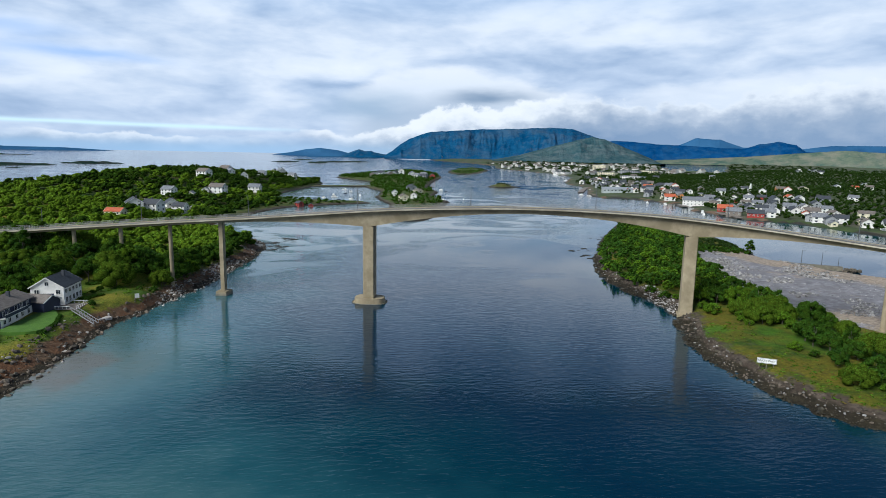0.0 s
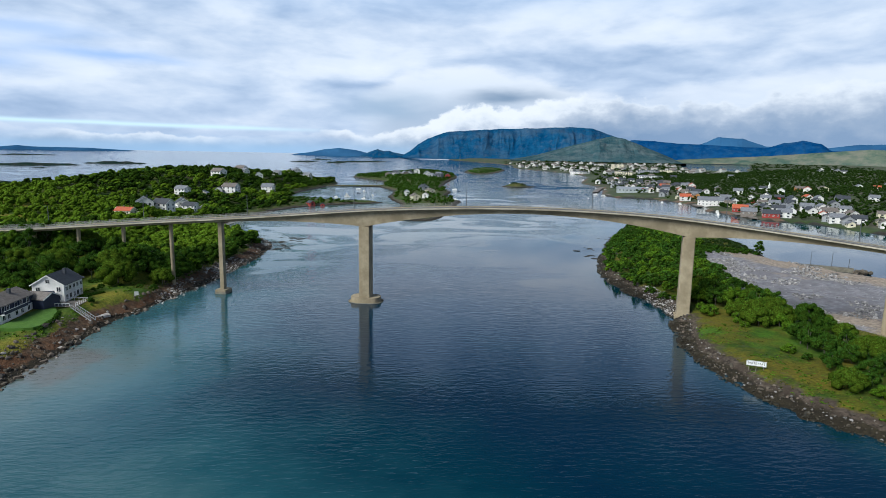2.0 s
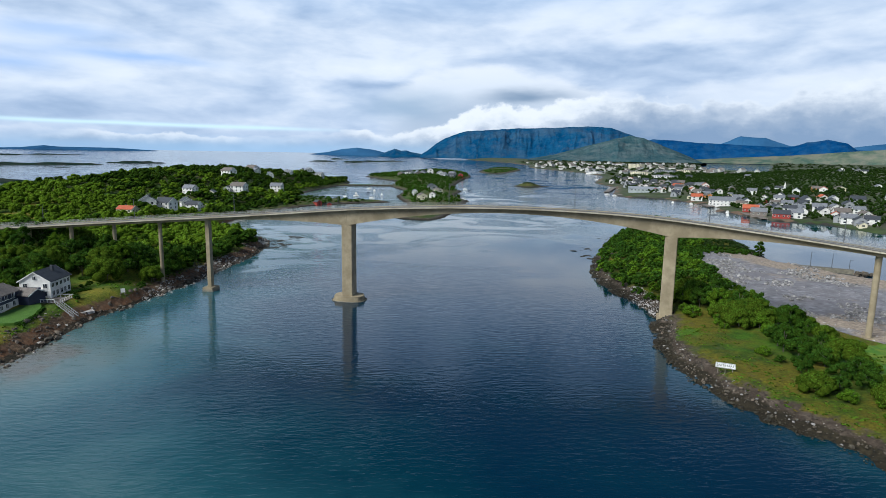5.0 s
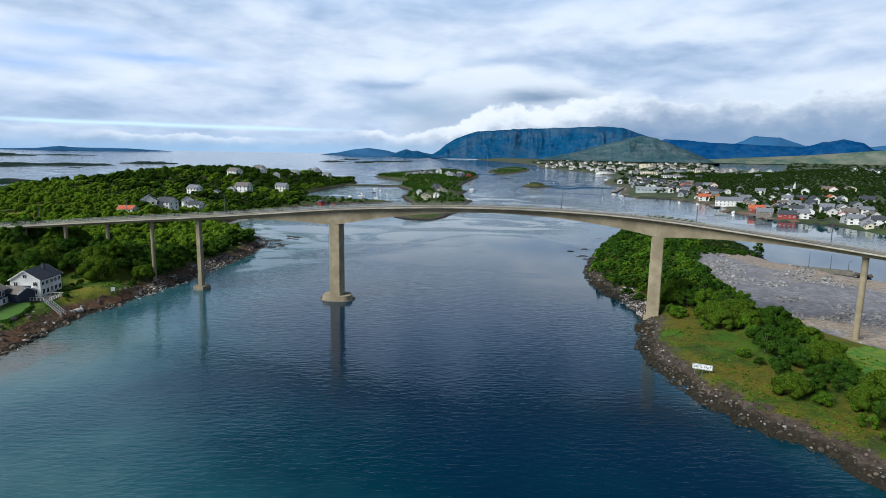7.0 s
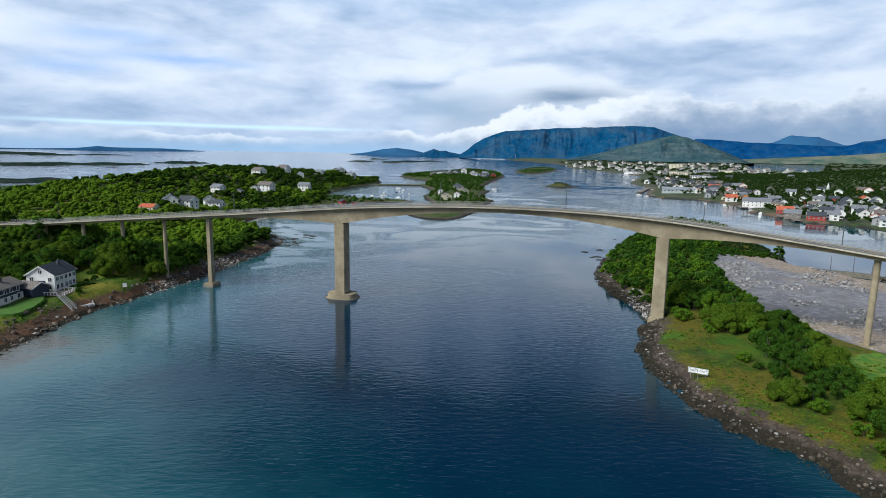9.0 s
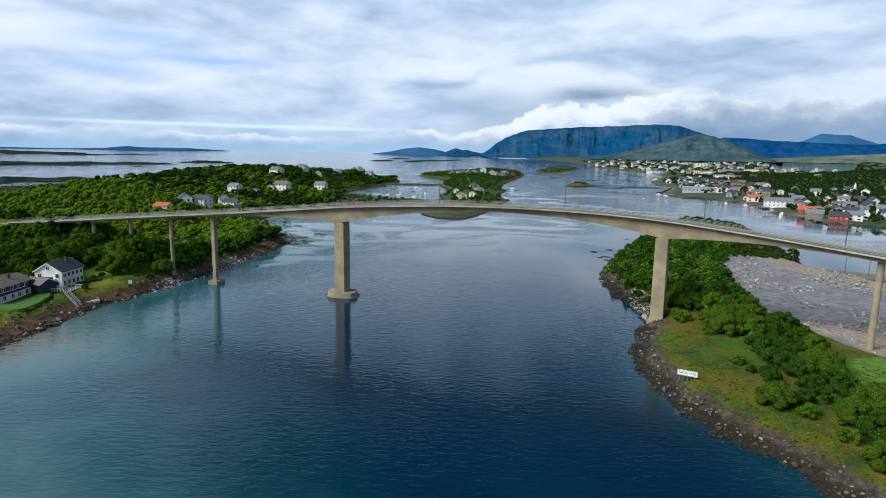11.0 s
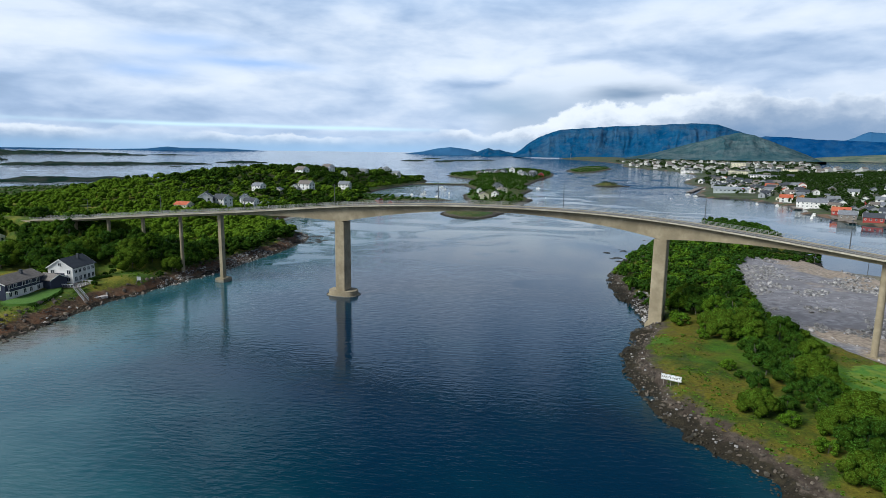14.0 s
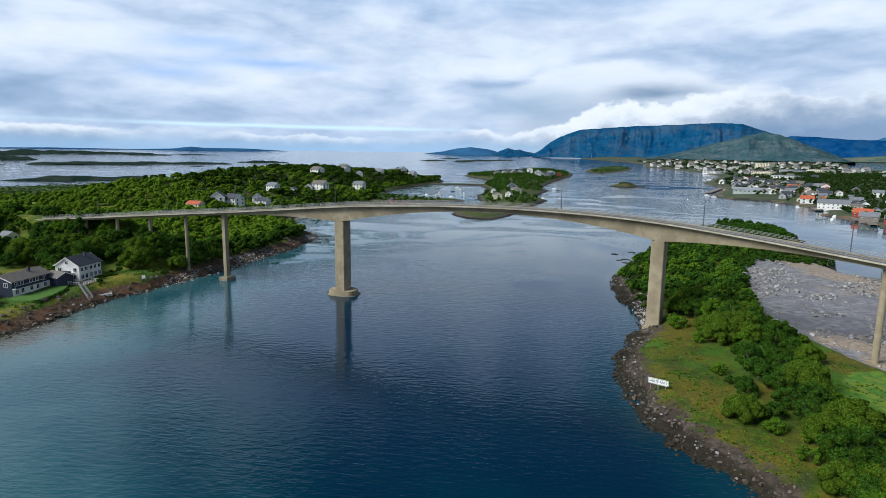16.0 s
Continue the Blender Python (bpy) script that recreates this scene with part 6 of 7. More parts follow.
        for i in range(n):
            f = (i + 0.5) / n
            v, t, q = crown_parts(hd, wd * 0.75, ht, 0.0, 5, 160, 0.10)
            V.append(v + np.array([x0 + (x1 - x0) * f, y0 + (y1 - y0) * f, 0.0]))
            T.append(t + k)
            Q.append(q + k)
            k += len(v)
        V = np.concatenate(V)
        V[:, 2] += np.maximum(height("left", V[:, 0], V[:, 1]), z - 1.0) - 0.1
        hedge = new("hedge", fast_mesh("hedge", V, np.concatenate(T), np.concatenate(Q), [INNER_SHADE["alder_leaves"], LEAF_DEEP], 0, 1))
        tagged(hedge, lab, "hedge", "hedges round the gardens")
    bm = bmesh.new()
    zt = float(height("left", -102.5, 188.6)) + 0.12
    box(bm, -2.3, -1.5, -0.8, 2.3, 1.5, 0.0, Matrix.Translation((-102.5, 188.6, zt)) @ Matrix.Rotation(0.7, 4, "Z"))
    bmesh.ops.bevel(bm, geom=bm.edges[:], offset=0.05, segments=1, affect="EDGES")
    me = bpy.data.meshes.new("terrace")
    bm.to_mesh(me)
    bm.free()
    me.materials.append(ROCK_PALE)
    tagged(new("terrace", me), "pale paved terrace in the sloping garden", "terrace")
    # white board on a post by the shore
    s = tagged(new("shore_board"), "white sea-mark board on posts at the shore", "sign")
    bm = bmesh.new()
    box(bm, -0.65, -0.05, 0.6, 0.65, 0.05, 2.0)
    part("board", bm, WHITE, s)
    for x in (-0.5, 0.5):
        bm = bmesh.new()
        box(bm, x - 0.05, 0.055, -0.6, x + 0.05, 0.15, 1.95)
        part("post", bm, TIMBER, s)
    put(s, -98.2, 204.5, float(height("left", -98.2, 204.5)), 20)


shore_houses()

HOUSES = []


def free_of_houses(x, y):
    ok = np.ones(len(x), bool)
    for hx, hy, r in HOUSES:
        ok &= (x - hx) ** 2 + (y - hy) ** 2 > r * r
    return ok


KINDS = {
    "w": ("white wooden house with a grey roof", 11, 8.5, 5.2, 2.8, WHITE, ROOF_GREY, 2),
    "wd": ("white wooden house with a dark roof", 12, 9, 5.4, 3.0, WHITE, ROOF_DARK, 2),
    "wg": ("white house with a brown roof", 12, 9, 5.2, 2.8, WHITE, ROOF_BROWN, 2),
    "wr": ("white house with a red tiled roof", 12, 9, 5.0, 3.0, WHITE, ROOF_RED, 2),
    "rr": ("low house with a bright red roof", 12, 8, 3.0, 2.2, CREAM, ROOF_RED, 1),
    "r": ("red wooden house with a dark roof", 11, 8, 4.2, 2.6, RED, ROOF_DARK, 2),
    "o": ("orange wooden house with a brown roof", 12, 9, 5.0, 2.8, ORANGE, ROOF_BROWN, 2),
    "y": ("cream wooden cabin with a grey roof", 8, 6, 3.0, 1.8, CREAM, ROOF_GREY, 1),
    "g": ("grey wooden house with a dark roof", 12, 9, 5.0, 2.8, GREY, ROOF_DARK, 2),
    "dk": ("dark weathered boathouse with a grey roof", 12, 8, 4.0, 2.6, TIMBER, ROOF_GREY, 1),
    "pink": ("pale house with a wide brown roof", 13, 10, 5.4, 2.4, CREAM, ROOF_BROWN, 2),
}
MADE = {}


def town_house(kind, x, y, z, turn, scale, group):
    key = (kind, group)
    m = Matrix.Translation((x, y, z)) @ Matrix.Rotation(radians(turn), 4, "Z")
    if key in MADE:
        h = copy_thing(MADE[key], m)
    else:
        lb, ln, wd, wh_, rh_, wm, rm, st = KINDS[kind]
        h = house(lb, ln, wd, wh_, rh_, wm, rm, st, True, True, 2.0, False, group, plain=group != "houses on the hillside")
        MADE[key] = h
    h.matrix_basis = m @ Matrix.Diagonal((scale, scale, scale, 1))
    HOUSES.append((x, y, 6.8 * scale))
    return h


def town():
    rng = np.random.default_rng(61)
    rows = [("w", 395, 1049), ("r", 351, 838), ("wr", 349, 706), ("w", 344, 508), ("w", 389, 591), ("w", 374, 549), ("w", 388, 540), ("wg", 398, 525), ("wg", 384, 505), ("w", 409, 517), ("w", 362, 467),
            ("wd", 376, 459), ("y", 357, 445), ("pink", 413, 475), ("wg", 376, 432), ("wd", 378, 411), ("w", 452, 610), ("w", 418, 651), ("g", 433, 627), ("o", 554, 784), ("w", 640, 782), ("w", 706, 807),
            ("w", 608, 1049), ("w", 384, 676), ("w", 438, 741), ("g", 480, 777), ("w", 373, 812), ("g", 434, 901), ("g", 398, 772), ("wr", 432, 852), ("g", 446, 986), ("g", 541, 1139), ("g", 461, 1311),
            ("w", 384, 1128), ("g", 362, 985), ("dk", 364, 582), ("dk", 444, 801), ("wr", 520, 722), ("pink", 544, 726), ("w", 483, 720), ("w", 498, 588), ("g", 458, 583)]
    for k, x, y in rows:
        town_house(k, x, y, float(height("town", x, y)), -28 + rng.choice([0, 90]) + rng.uniform(-8, 8), rng.uniform(0.85, 1.08), "houses of the town")
    # further streets behind the waterfront
    n = 0
    P = scatter(rng, [(365, 400), (420, 330), (760, 520), (1000, 900), (1000, 1500), (560, 1500), (400, 1150), (350, 850), (345, 720)], 18, 6000,
                lambda x, y: (signed_distance(x, y, COAST["town"]) > 14) & free_of_houses(x, y) & (fbm(x, y, 90, 2, 15) + 0.5 * smooth(500, 380, x) - 0.9 * smooth(420, 490, x) * smooth(1300, 1150, y) > -0.12))
    for x, y in P[np.argsort(P[:, 1])][:120]:
        k = str(rng.choice(["w", "wd", "wg", "g", "wr", "pink", "y", "o", "r"], p=[0.14, 0.20, 0.18, 0.22, 0.07, 0.09, 0.04, 0.03, 0.03]))
        town_house(k, x, y, float(height("town", x, y)), -25 + rng.choice([0, 90]) + rng.uniform(-15, 15), rng.uniform(0.75, 1.0), "houses of the town")
    # far shore of the sound
    Q = scatter(rng, [(525, 1550), (900, 1450), (1500, 1700), (1800, 2600), (1100, 3300), (560, 3500), (600, 3000), (520, 2500), (545, 1950)], 48, 4000,
                lambda x, y: (signed_distance(x, y, COAST["town"]) > 20) & (fbm(x, y, 220, 2, 35) > -0.25) & (x < 0.6 * y) & ~((np.abs(np.degrees(np.arctan2(x, y)) - 28.9) < 3) & (np.hypot(x, y) > 2200)))
    V, F, idx, n = [], [], [], 0
    for x, y in Q[:120]:
        z, t, k = float(height("town", x, y)), rng.uniform(0, 3.14), rng.uniform(0.9, 1.8)
        c, sn = math.cos(t), math.sin(t)
        pts = [(px * k, py * k, pz * k) for py in (-6, 6) for px, pz in ((-4.5, -2), (4.5, -2), (4.5, 5), (0, 8), (-4.5, 5))]
        V += [(x + px * c - py * sn, y + px * sn + py * c, z + pz) for px, py, pz in pts]
        F += [tuple(n + i for i in f) for f in ((0, 1, 2, 3, 4), (9, 8, 7, 6, 5), (1, 6, 7, 2), (5, 0, 4, 9), (2, 7, 8, 3), (3, 8, 9, 4))]
        idx += [0, 0, 0, 0, 1, 1]
        n += 10
    ob = mesh_object("far_shore_houses", V, F, [paint("far_pale_boarding", (0.50, 0.49, 0.46)), ROOF_BROWN], None, False, idx)
    tagged(ob, "scattered pale houses along the far shore", "houses", kind="stuff")


def hillside():
    rng = np.random.default_rng(67)
    for k, x, y, turn, s in (("rr", -165, 351, 80, 0.8), ("wd", -166, 380, 25, 1.05), ("wd", -157, 386, 70, 0.9), ("wd", -160, 428, 30, 0.9), ("wd", -152, 420, 80, 0.75), ("y", -149, 436, 10, 0.9), ("w", -198, 537, 70, 0.95), ("y", -183, 548, 0, 1.0),
                             ("wg", -171, 592, 75, 1.15), ("w", -181, 586, 10, 0.75), ("w", -150, 661, 80, 1.1), ("wg", -209, 684, 60, 1.15), ("w", -204, 778, 40, 1.0), ("w", -189, 790, 20, 1.0),
                             ("w", -182, 872, 70, 1.0), ("w", -176, 1003, 30, 1.2), ("w", -156, 990, 60, 1.1), ("wg", -214, 800, 60, 1.2), ("wd", -192, 1030, 0, 1.2), ("y", -181, 229, 70, 0.8)):
        town_house(k, x, y, float(height("left", x, y)) + 0.1, turn, s, "houses on the hillside")
    for k, x, y, s in (("pink", 11, 640, 0.9), ("wg", 23, 655, 0.75), ("g", 24, 720, 1.0), ("w", 3, 697, 0.8), ("pink", 30, 690, 0.8), ("dk", 8, 1239, 1.5), ("w", 38, 1400, 1.5), ("w", 57, 1282, 1.5), ("dk", -26, 1216, 1.4), ("w", 85, 1314, 1.3),
                       ("r", 100, 1270, 1.4), ("g", 20, 1300, 1.5), ("wd", -10, 1280, 1.4), ("w", 60, 1190, 1.2), ("g", 78, 1220, 1.2), ("r", -95, 598, 0.7), ("r", -84, 602, 0.6)):
        land = "left" if x < -50 else "island"
        town_house(k, x, y, float(height(land, x, y)) + 0.1, 20 + 40 * rng.uniform(-1, 1), s, "houses of the island")


town()
hillside()


def quay_buildings():
    """The long sheds and boathouses that stand on the water's edge."""
    g = house("long pale grey quay shed with a low roof", 44, 20, 6.5, 2.6, paint("pale_grey_cladding", (0.40, 0.44, 0.44)), material("pale_sheet_roof", (0.22, 0.24, 0.27), (0.33, 0.35, 0.38), 0.8, 0.6, 0.2, 3.0), 1, False, False, 3.0, category="warehouse")
    for y in np.linspace(-18, 18, 8):
        add_window(g, -10.02, y, 4.6, math.pi / 2, 2.2, 1.2, False)
    put(g, 338, 846, 1.9, 72)
    HOUSES.append((338, 846, 26))
    w = house("white wooden quay warehouse with a grey roof", 27, 13, 6.0, 3.6, WHITE, ROOF_GREY, 2, False, True, 3.0, category="warehouse")
    put(w, 346, 640, 1.8, 62)
    HOUSES.append((346, 640, 17))
    for lab, mat_w, mat_r, ln, x, y, turn in (("bright red boathouse with a red roof on stilts", RED, ROOF_RED, 14, 334, 562, 60), ("red barn-like boathouse on the quay", RED, ROOF_DARK, 14, 331, 508, 60),
                                              ("dark timber boathouse beside the quay", TIMBER, ROOF_GREY, 13, 322, 528, 60)):
        b = house(lab, ln, 9, 4.2, 3.2, mat_w, mat_r, 1, False, True, 3.4, category="boathouse")
        put(b, x, y, 1.8, turn)
        HOUSES.append((x, y, 11))
    # flat blocks of the town centre
    for lab, ln, wd, st, x, y, turn in (("long pale flat-roofed block with dark window bays", 60, 14, 3, 584, 1500, -65), ("grey flat-roofed block with dark window bays", 62, 14, 3, 660, 1530, -65),
                                        ("pale flat-roofed block of the town centre", 50, 16, 3, 745, 1600, -65), ("tall pale hotel block above the harbour", 60, 20, 6, 820, 2160, -60),
                                        ("long white harbour shed", 70, 26, 2, 590, 1990, -70), ("white harbour shed beside the quay", 60, 26, 2, 545, 1760, -70), ("wide low white hall in the town", 48, 24, 2, 508, 1172, -60)):
        root = tagged(new("block"), lab, "building", "blocks of the town centre")
        bm = bmesh.new()
        hgt = st * 3.3
        box(bm, -ln / 2, -wd / 2, -3, ln / 2, wd / 2, hgt)
        part("wall", bm, CREAM if "pale" in lab else (GREY if "grey" in lab else WHITE), root)
        bm = bmesh.new()
        box(bm, -ln / 2 - 0.3, -wd / 2 - 0.3, hgt + 0.004, ln / 2 + 0.3, wd / 2 + 0.3, hgt + 0.7)
        part("roof", bm, ROOF_GREY if "white" in lab else ROOF_DARK, root)
        n = int(ln / 6)
        for k in range(st):
            for i in range(n):
                add_window(root, -ln / 2 + ln * (i + 0.5) / n, -wd / 2 - 0.02, 3.3 * k + 1.8, 0, 3.6, 1.8, False)
        put(root, x, y, float(height("town", x, y)), turn)
        HOUSES.append((x, y, ln * 0.5))
    # church spire above the trees
    c = house("small white church with a spire", 20, 9, 6.5, 5, WHITE, ROOF_DARK, 1, False, True, 2.0, category="church")
    bm = bmesh.new()
    box(bm, -2, -14, -2, 2, -10.02, 12)
    part("tower", bm, WHITE, c)
    bm = bmesh.new()
    bmesh.ops.create_cone(bm, cap_ends=True, segments=4, radius1=3.0, radius2=0.05, depth=9, matrix=Matrix.Translation((0, -12, 16.51)) @ Matrix.Rotation(math.pi / 4, 4, "Z"))
    part("spire", bm, WHITE, c)
    c.scale = (0.6, 0.6, 0.6)
    put(c, 515, 805, float(height("town", 515, 805)), 30)
    HOUSES.append((515, 805, 14))
    # timber quays
    for lab, x0, y0, x1, y1, wd in (("timber quay on piles before the warehouse", 328, 628, 336, 655, 8), ("timber quay beside the red boathouses", 318, 535, 326, 560, 6), ("timber quay before the red barn", 314, 505, 322, 528, 6),
                                    ("concrete quay of the grey shed", 288, 800, 318, 850, 14), ("low mole beyond the shed", 290, 870, 350, 1010, 8)):
        q = tagged(new("quay"), lab, "quay")
        d = Vector((x1 - x0, y1 - y0, 0))
        m = Matrix.Translation(((x0 + x1) / 2, (y0 + y1) / 2, 0)) @ Matrix.Rotation(math.atan2(d.y, d.x), 4, "Z")
        bm = bmesh.new()
        box(bm, -d.length / 2, -wd / 2, 1.2, d.length / 2, wd / 2, 1.7)
        part("deck", bm, TIMBER, q).matrix_basis = m
        n = int(d.length / 4) + 1
        for i in range(n + 1):
            for sy in (-1, 1):
                bm = bmesh.new()
                bmesh.ops.create_cone(bm, cap_ends=True, segments=8, radius1=0.2, radius2=0.2, depth=4.2, matrix=Matrix.Translation((-d.length / 2 + d.length * i / n * 0.98 + 0.3, sy * (wd / 2 - 0.4), -0.9)))
                part("pile", bm, TIMBER, q).matrix_basis = m


quay_buildings()
plant_far()

# ---- small things ----


def lamp_post(tall, arm, label, group, category="street lamp"):
    root = tagged(new("street_lamp"), label, category, group)
    bm = bmesh.new()
    bmesh.ops.create_cone(bm, cap_ends=True, segments=8, radius1=0.15, radius2=0.09, depth=tall, matrix=Matrix.Translation((0, 0, tall / 2)))
    part("pole", bm, LAMP_STEEL, root)
    bm = bmesh.new()
    box(bm, -0.04, -arm, tall - 0.1, 0.04, 0.06, tall - 0.02)
    part("arm", bm, LAMP_STEEL, root)
    bm = bmesh.new()
    box(bm, -0.13, -arm - 0.55, tall - 0.14, 0.13, -arm - 0.01, tall + 0.0)
    part("lamp_head", bm, LAMP_STEEL, root)
    bm = bmesh.new()
    box(bm, -0.15, -0.15, 0, 0.15, 0.15, 0.35)
    part("foot", bm, LAMP_STEEL, root)
    return root


def bridge_lamps():
    proto = None
    for x in (-146.8, -107.6, -66.5, -25.5, 15.3, 58.6, 99.0, 129.8, 163):
        s = s_at(x)
        p, d = station(s)
        n = np.array([-d[1], d[0]])
        q = p + n * (HALF - 0.17)
        m = Matrix.Translation((q[0], q[1], top(s) - 0.01)) @ Matrix.Rotation(math.atan2(d[1], d[0]), 4, "Z")
        if proto is None:
            proto = lamp_post(7.8, 1.0, "slender grey steel lamp post on the bridge parapet", "lamps on the bridge")
            proto.matrix_basis = m
        else:
            copy_thing(proto, m)


bridge_lamps()


def slow_sign():
    s = tagged(new("speed_sign"), "long white shore sign with black capital letters", "sign")
    bm = bmesh.new()
    box(bm, -2.2, -0.04, 0.55, 2.2, 0.04, 1.85)
    bmesh.ops.bevel(bm, geom=bm.edges[:], offset=0.015, segments=1, affect="EDGES")
    board = part("board", bm, paint("white_sign_enamel", (0.84, 0.84, 0.82), 0.4), s)
    black = material("black_lettering", (0.012, 0.012, 0.012), (0.02, 0.02, 0.02), 2.0, 0.6)
    cu = bpy.data.curves.new("lettering", "FONT")
    cu.body, cu.align_x, cu.align_y, cu.size, cu.extrude = "SAKTE FART", "CENTER", "CENTER", 0.72, 0.008
    tmp = new("lettering_curve", cu)
    bpy.context.view_layer.update()
    me = bpy.data.meshes.new_from_object(tmp.evaluated_get(bpy.context.evaluated_depsgraph_get()))
    bpy.data.objects.remove(tmp)
    me.materials.clear()
    me.materials.append(black)
    t = new("lettering", me)
    t.parent = board
    t.matrix_basis = Matrix.Translation((0, -0.052, 1.2)) @ Matrix.Rotation(math.pi / 2, 4, "X") @ Matrix.Diagonal((0.98, 1.05, 1, 1))
    tagged(t, "black capital letters")
    bm = bmesh.new()
    for a, b, c, d in ((-2.12, 0.63, 2.12, 0.68), (-2.12, 1.72, 2.12, 1.77), (-2.12, 0.685, -2.07, 1.715), (2.07, 0.685, 2.12, 1.715)):
        box(bm, a, -0.055, b, c, -0.044, d)
    part("border", bm, black, board, "thin black border")
    for x in (-1.6, 0.0, 1.6):
        bm = bmesh.new()
        box(bm, x - 0.06, 0.045, -0.8, x + 0.06, 0.16, 1.8)
        part("post", bm, TIMBER, s)
    z = float(height("right", 78.9, 130.7))
    m = Matrix.Translation((78.9, 130.7, max(z, 3.45))) @ Matrix.Rotation(math.atan2(-2.0, 3.8), 4, "Z")
    s.matrix_basis = m


slow_sign()


def jetty():
    j = tagged(new("jetty"), "low concrete jetty with three lamp posts behind the gravel lot", "jetty")
    a, b = Vector((194, 279, 0)), Vector((214.5, 266, 0))
    d = b - a
    m = Matrix.Translation((a + b) / 2) @ Matrix.Rotation(math.atan2(d.y, d.x), 4, "Z")
    bm = bmesh.new()
    box(bm, -d.length / 2, -1.5, -1.0, d.length / 2, 1.5, 2.0)
    part("deck", bm, CONCRETE_DARK, j).matrix_basis = m
    rng = np.random.default_rng(71)
    bm = bmesh.new()
    for k in range(40):
        r = bmesh.ops.create_icosphere(bm, subdivisions=1, radius=rng.uniform(0.5, 1.1))
        bmesh.ops.translate(bm, verts=r["verts"], vec=(215 + rng.uniform(-2, 4), 263 + rng.uniform(-4, 2), rng.uniform(-0.4, 1.5)))
    part("rock_head", bm, ROCK_BROWN, j, "dark rock heap at the end of the jetty")
    for k, (x, y) in enumerate(((199.5, 276), (207, 271.2), (213, 267.4))):
        p = lamp_post(7.0 if k < 2 else 4.5, 0.9, "slender steel lamp post on the jetty", "lamps on the jetty")
        p.matrix_basis = Matrix.Translation((x, y, 2.0)) @ Matrix.Rotation(1.2, 4, "Z")


jetty()


def boat(label, length, hull_mat, cabin=True, group="boats at their moorings"):
    root = tagged(new("boat"), label, "boat", group)
    bm = bmesh.new()
    w, n = length * 0.16, 7
    rings = []
    for i in range(n):
        f = i / (n - 1)
        half = w * (1 - max(0, (f - 0.45) / 0.55) ** 2.2) * (0.9 + 0.1 * min(1, f * 4))
        up = 0.55 + 0.35 * f
        rings.append([bm.verts.new(p) for p in ((-half, length * (f - 0.5), up), (-half * 0.8, length * (f - 0.5), -0.2), (half * 0.8, length * (f - 0.5), -0.2), (half, length * (f - 0.5), up))])
    for r0, r1 in zip(rings, rings[1:]):
        for i in range(4):
            bm.faces.new((r0[i], r0[(i + 1) % 4], r1[(i + 1) % 4], r1[i]))
    bm.faces.new(rings[0])
    bm.faces.new(rings[-1][::-1])
    bmesh.ops.recalc_face_normals(bm, faces=bm.faces)
    part("hull", bm, hull_mat, root)
    if cabin:
        bm = bmesh.new()
        box(bm, -w * 0.6, -length * 0.25, 0.6, w * 0.6, length * 0.08, 1.9)
        bmesh.ops.bevel(bm, geom=bm.edges[:], offset=0.12, segments=1, affect="EDGES")
        part("cabin", bm, WHITE, root)
        bm = bmesh.new()
        box(bm, -w * 0.62, -length * 0.2, 1.25, w * 0.62, length * 0.05, 1.65)
        part("cabin_window", bm, GLASS, root)
        bm = bmesh.new()
        bmesh.ops.create_cone(bm, cap_ends=True, segments=6, radius1=0.05, radius2=0.03, depth=3.2, matrix=Matrix.Translation((0, -length * 0.1, 3.4)))
        part("mast", bm, STEEL, root)
    return root


def boats():
    rng = np.random.default_rng(83)
    protos = [boat("small white cabin boat at its mooring", 8.0, WHITE), boat("white fishing boat lying at the quay", 12.0, WHITE), boat("open dark-hulled rowing boat", 5.0, NAVY, False)]
    first = [True] * 3
    for k, x, y, turn in ((0, -74, 772, 20), (0, -66, 890, 70), (2, -60, 800, 100), (0, -48, 700, 50), (0, -82, 720, 40), (2, -90, 700, 15), (0, -55, 840, 30), (0, -70, 735, 80), (0, -40, 760, 10), (2, -62, 690, 60), (1, 318, 575, -30), (1, 326, 672, -20), (0, 312, 690, -10),
                          (0, 302, 545, -30), (2, 305, 520, -25), (1, 278, 800, 10), (1, 276, 826, 15), (0, 335, 950, 20), (1, 420, 1340, 30), (0, 60, 700, 80), (2, 84, 870, 60), (0, 80, 905, 50)):
        m = Matrix.Translation((x, y, 0)) @ Matrix.Rotation(radians(turn), 4, "Z")
        if first[k]:
            protos[k].matrix_basis = m
            first[k] = False
        else:
            copy_thing(protos[k], m)


boats()


def sea_marks():
    rng = np.random.default_rng(89)
    for x, y, h in ((216, 677, 6), (92, 785, 7), (78, 650, 6), (61, 588, 4), (186, 1010, 6), (238, 1050, 6)):
        b = tagged(new("sea_mark"), "slender pole beacon standing in the sound", "beacon", "beacons in the sound")
        bm = bmesh.new()
        bmesh.ops.create_cone(bm, cap_ends=True, segments=8, radius1=0.22, radius2=0.12, depth=h + 3, matrix=Matrix.Translation((0, 0, h / 2 - 1.5)))
        part("pole", bm, STEEL, b)
        bm = bmesh.new()
        bmesh.ops.create_cone(bm, cap_ends=True, segments=10, radius1=0.4, radius2=0.4, depth=1.2, matrix=Matrix.Translation((0, 0, h - 0.7)))
        part("top_mark", bm, WHITE if h == 6 else TIMBER, b)
        b.matrix_basis = Matrix.Translation((x, y, 0))


sea_marks()


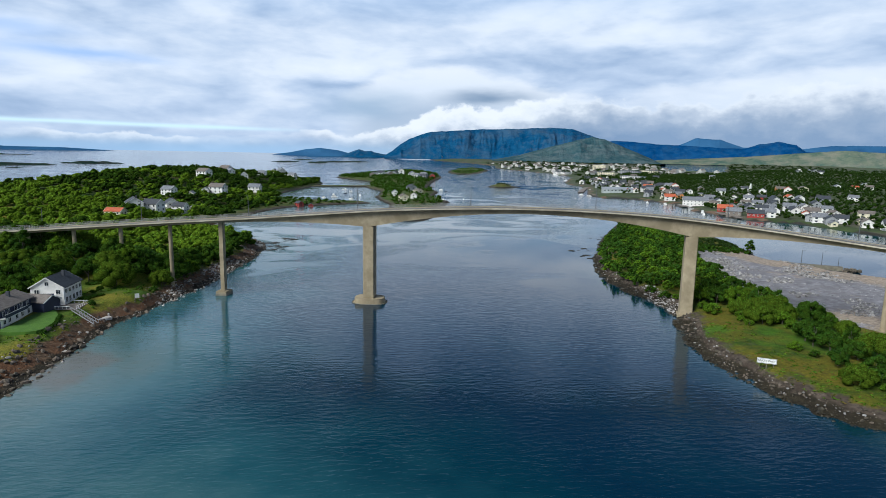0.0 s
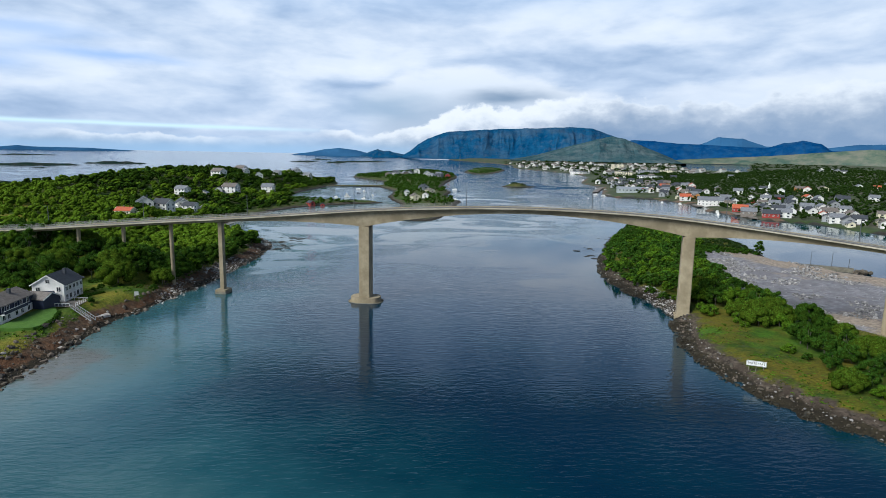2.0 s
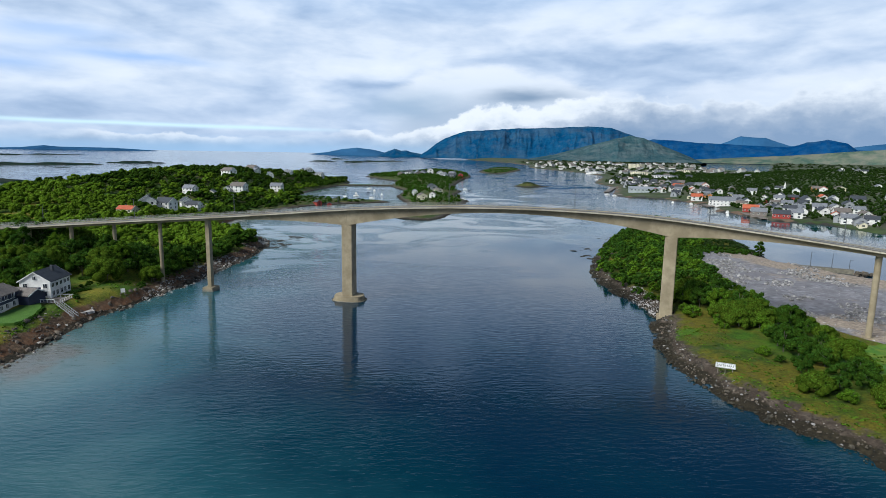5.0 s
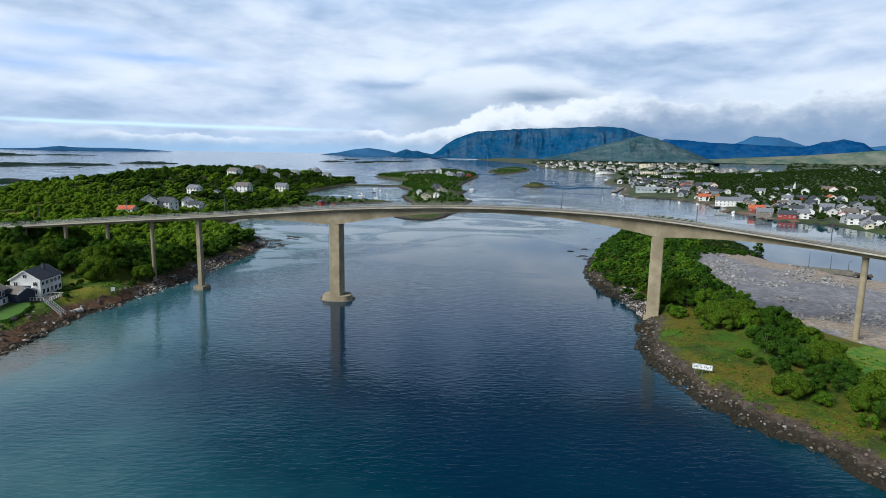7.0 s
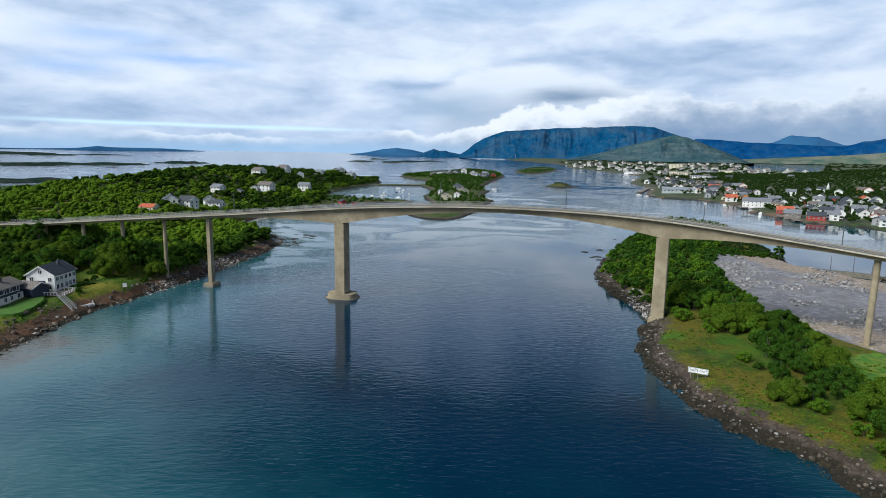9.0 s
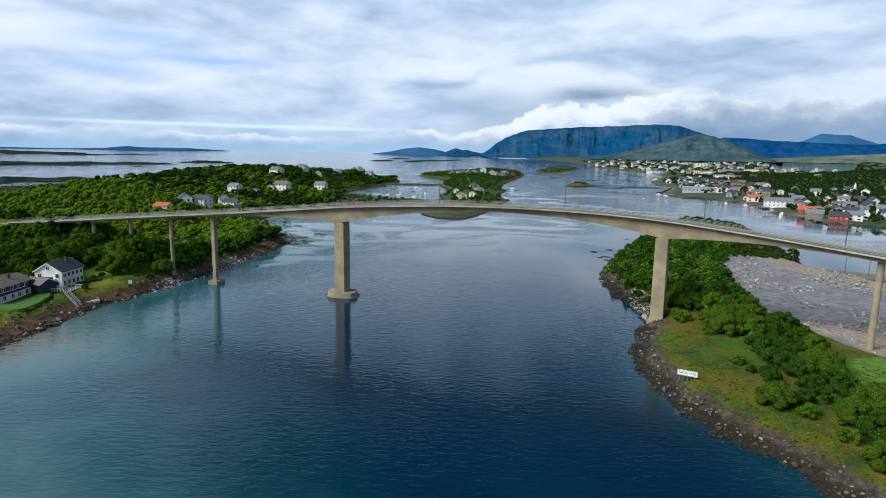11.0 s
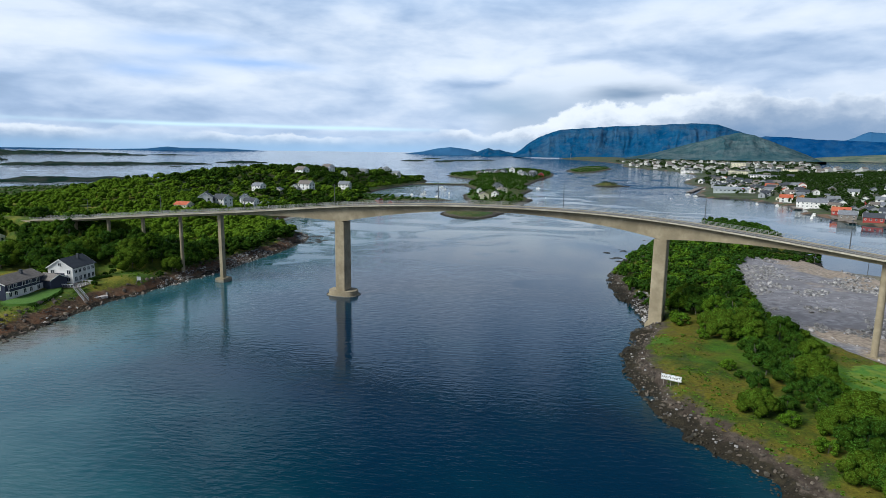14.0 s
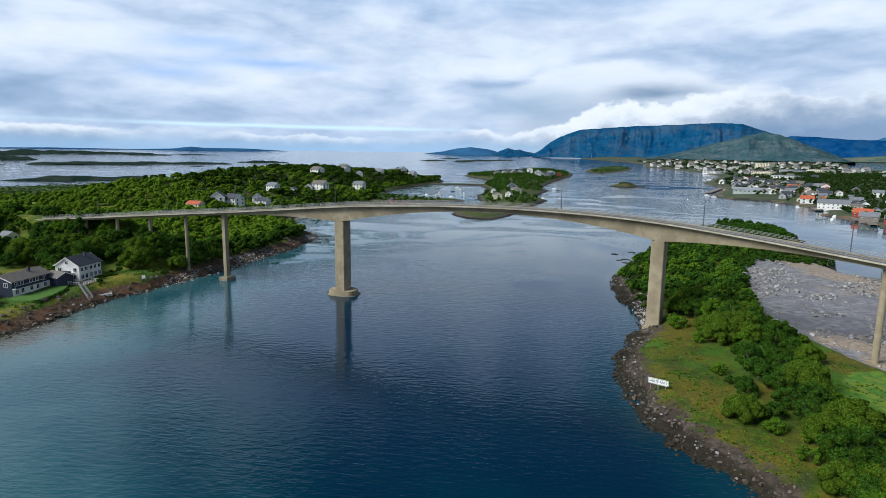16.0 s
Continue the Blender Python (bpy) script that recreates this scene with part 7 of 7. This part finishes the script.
def causeway():
    bm = bmesh.new()
    a, b = Vector((-122, 960, 0)), Vector((-28, 972, 0))
    d = b - a
    m = Matrix.Translation((a + b) / 2) @ Matrix.Rotation(math.atan2(d.y, d.x), 4, "Z")
    L2 = d.length / 2
    sec = [(-9, -2), (-4, 2.0), (4, 2.0), (9, -2)]
    r0, r1 = [bm.verts.new((-L2, y, z)) for y, z in sec], [bm.verts.new((L2, y, z)) for y, z in sec]
    for i in range(4):
        bm.faces.new((r0[i], r0[(i + 1) % 4], r1[(i + 1) % 4], r1[i]))
    bm.faces.new(r0)
    bm.faces.new(r1[::-1])
    bmesh.ops.recalc_face_normals(bm, faces=bm.faces)
    me = bpy.data.meshes.new("causeway")
    bm.to_mesh(me)
    bm.free()
    me.materials.append(COAST_FAR)
    ob = tagged(new("causeway", me), "low stone causeway between the coast and the island", "causeway", kind="structure")
    ob.matrix_basis = m


causeway()


def radio_mast():
    r = tagged(new("radio_mast"), "tall thin lattice mast on the far point", "mast")
    bm = bmesh.new()
    for k in range(3):
        a = 2 * math.pi * k / 3
        bmesh.ops.create_cone(bm, cap_ends=True, segments=6, radius1=0.45, radius2=0.25, depth=36, matrix=Matrix.Translation((1.5 * math.cos(a), 1.5 * math.sin(a), 18)))
    for z in range(4, 36, 6):
        box(bm, -1.6, -1.6, z, 1.6, 1.6, z + 0.4)
    part("lattice", bm, STEEL, r)
    r.matrix_basis = Matrix.Translation((400, 3850, float(height("town", 400, 3850))))


radio_mast()

ISLE = material("far_isle_scrub", (0.008, 0.022, 0.018), (0.022, 0.042, 0.028), 0.02, 1.0, stain=(0.042, 0.046, 0.042), stain_scale=0.05, spec=0.0)


def isle(az, dist, wide, deep, tall, seed):
    """A low skerry out at sea, az degrees east of +y."""
    cx, cy = 17 + dist * math.sin(radians(az)), dist * math.cos(radians(az))
    n, k = 60, 12
    u, v = np.meshgrid(np.linspace(-1, 1, n), np.linspace(-1, 1, k), indexing="ij")
    rim = 1 - np.abs(u) ** 2.5 - v ** 2 + 0.45 * fbm(u * 3, v, 1.0, 4, seed)
    z = tall * np.clip(rim, -0.3, 1.2) * (0.75 + 0.5 * fbm(u * 5, v * 1.5, 1.0, 4, seed + 5))
    c, s = math.cos(radians(-az)), math.sin(radians(-az))
    x, y = u * wide / 2, v * deep / 2
    X, Y = cx + x * c - y * s, cy + x * s + y * c
    ob = mesh_object("far_isle", np.stack([X.ravel(), Y.ravel(), (z + sea_level(X, Y)).ravel()], 1), grid_faces(n, k), [ISLE], None, True)
    return tagged(ob, "low dark skerry far out on the pale sea", "island", "skerries out at sea", kind="structure")


for row in ((-33, 2200, 420, 120, 9, 3), (-29.5, 2250, 150, 90, 6, 4), (-25, 2480, 200, 110, 9, 5), (-39, 2150, 360, 120, 13, 6), (-36, 2050, 130, 60, 3, 7), (-44.5, 2800, 190, 120, 18, 8), (-41, 3900, 900, 160, 20, 9),
            (-34.8, 3700, 260, 90, 8, 10), (-31, 3800, 300, 60, 5, 11), (-47, 3600, 600, 160, 24, 12), (-9.2, 3100, 150, 60, 6, 13), (-6.2, 3000, 110, 60, 7, 14), (-4.5, 3200, 190, 60, 6, 15), (-2.6, 3300, 160, 60, 5, 16),
            (-7.6, 3600, 120, 50, 5, 17), (-38.5, 1130, 250, 110, 7, 20), (-30.5, 1900, 40, 20, 2, 18), (-48, 2100, 260, 100, 10, 19)):
    isle(*row)
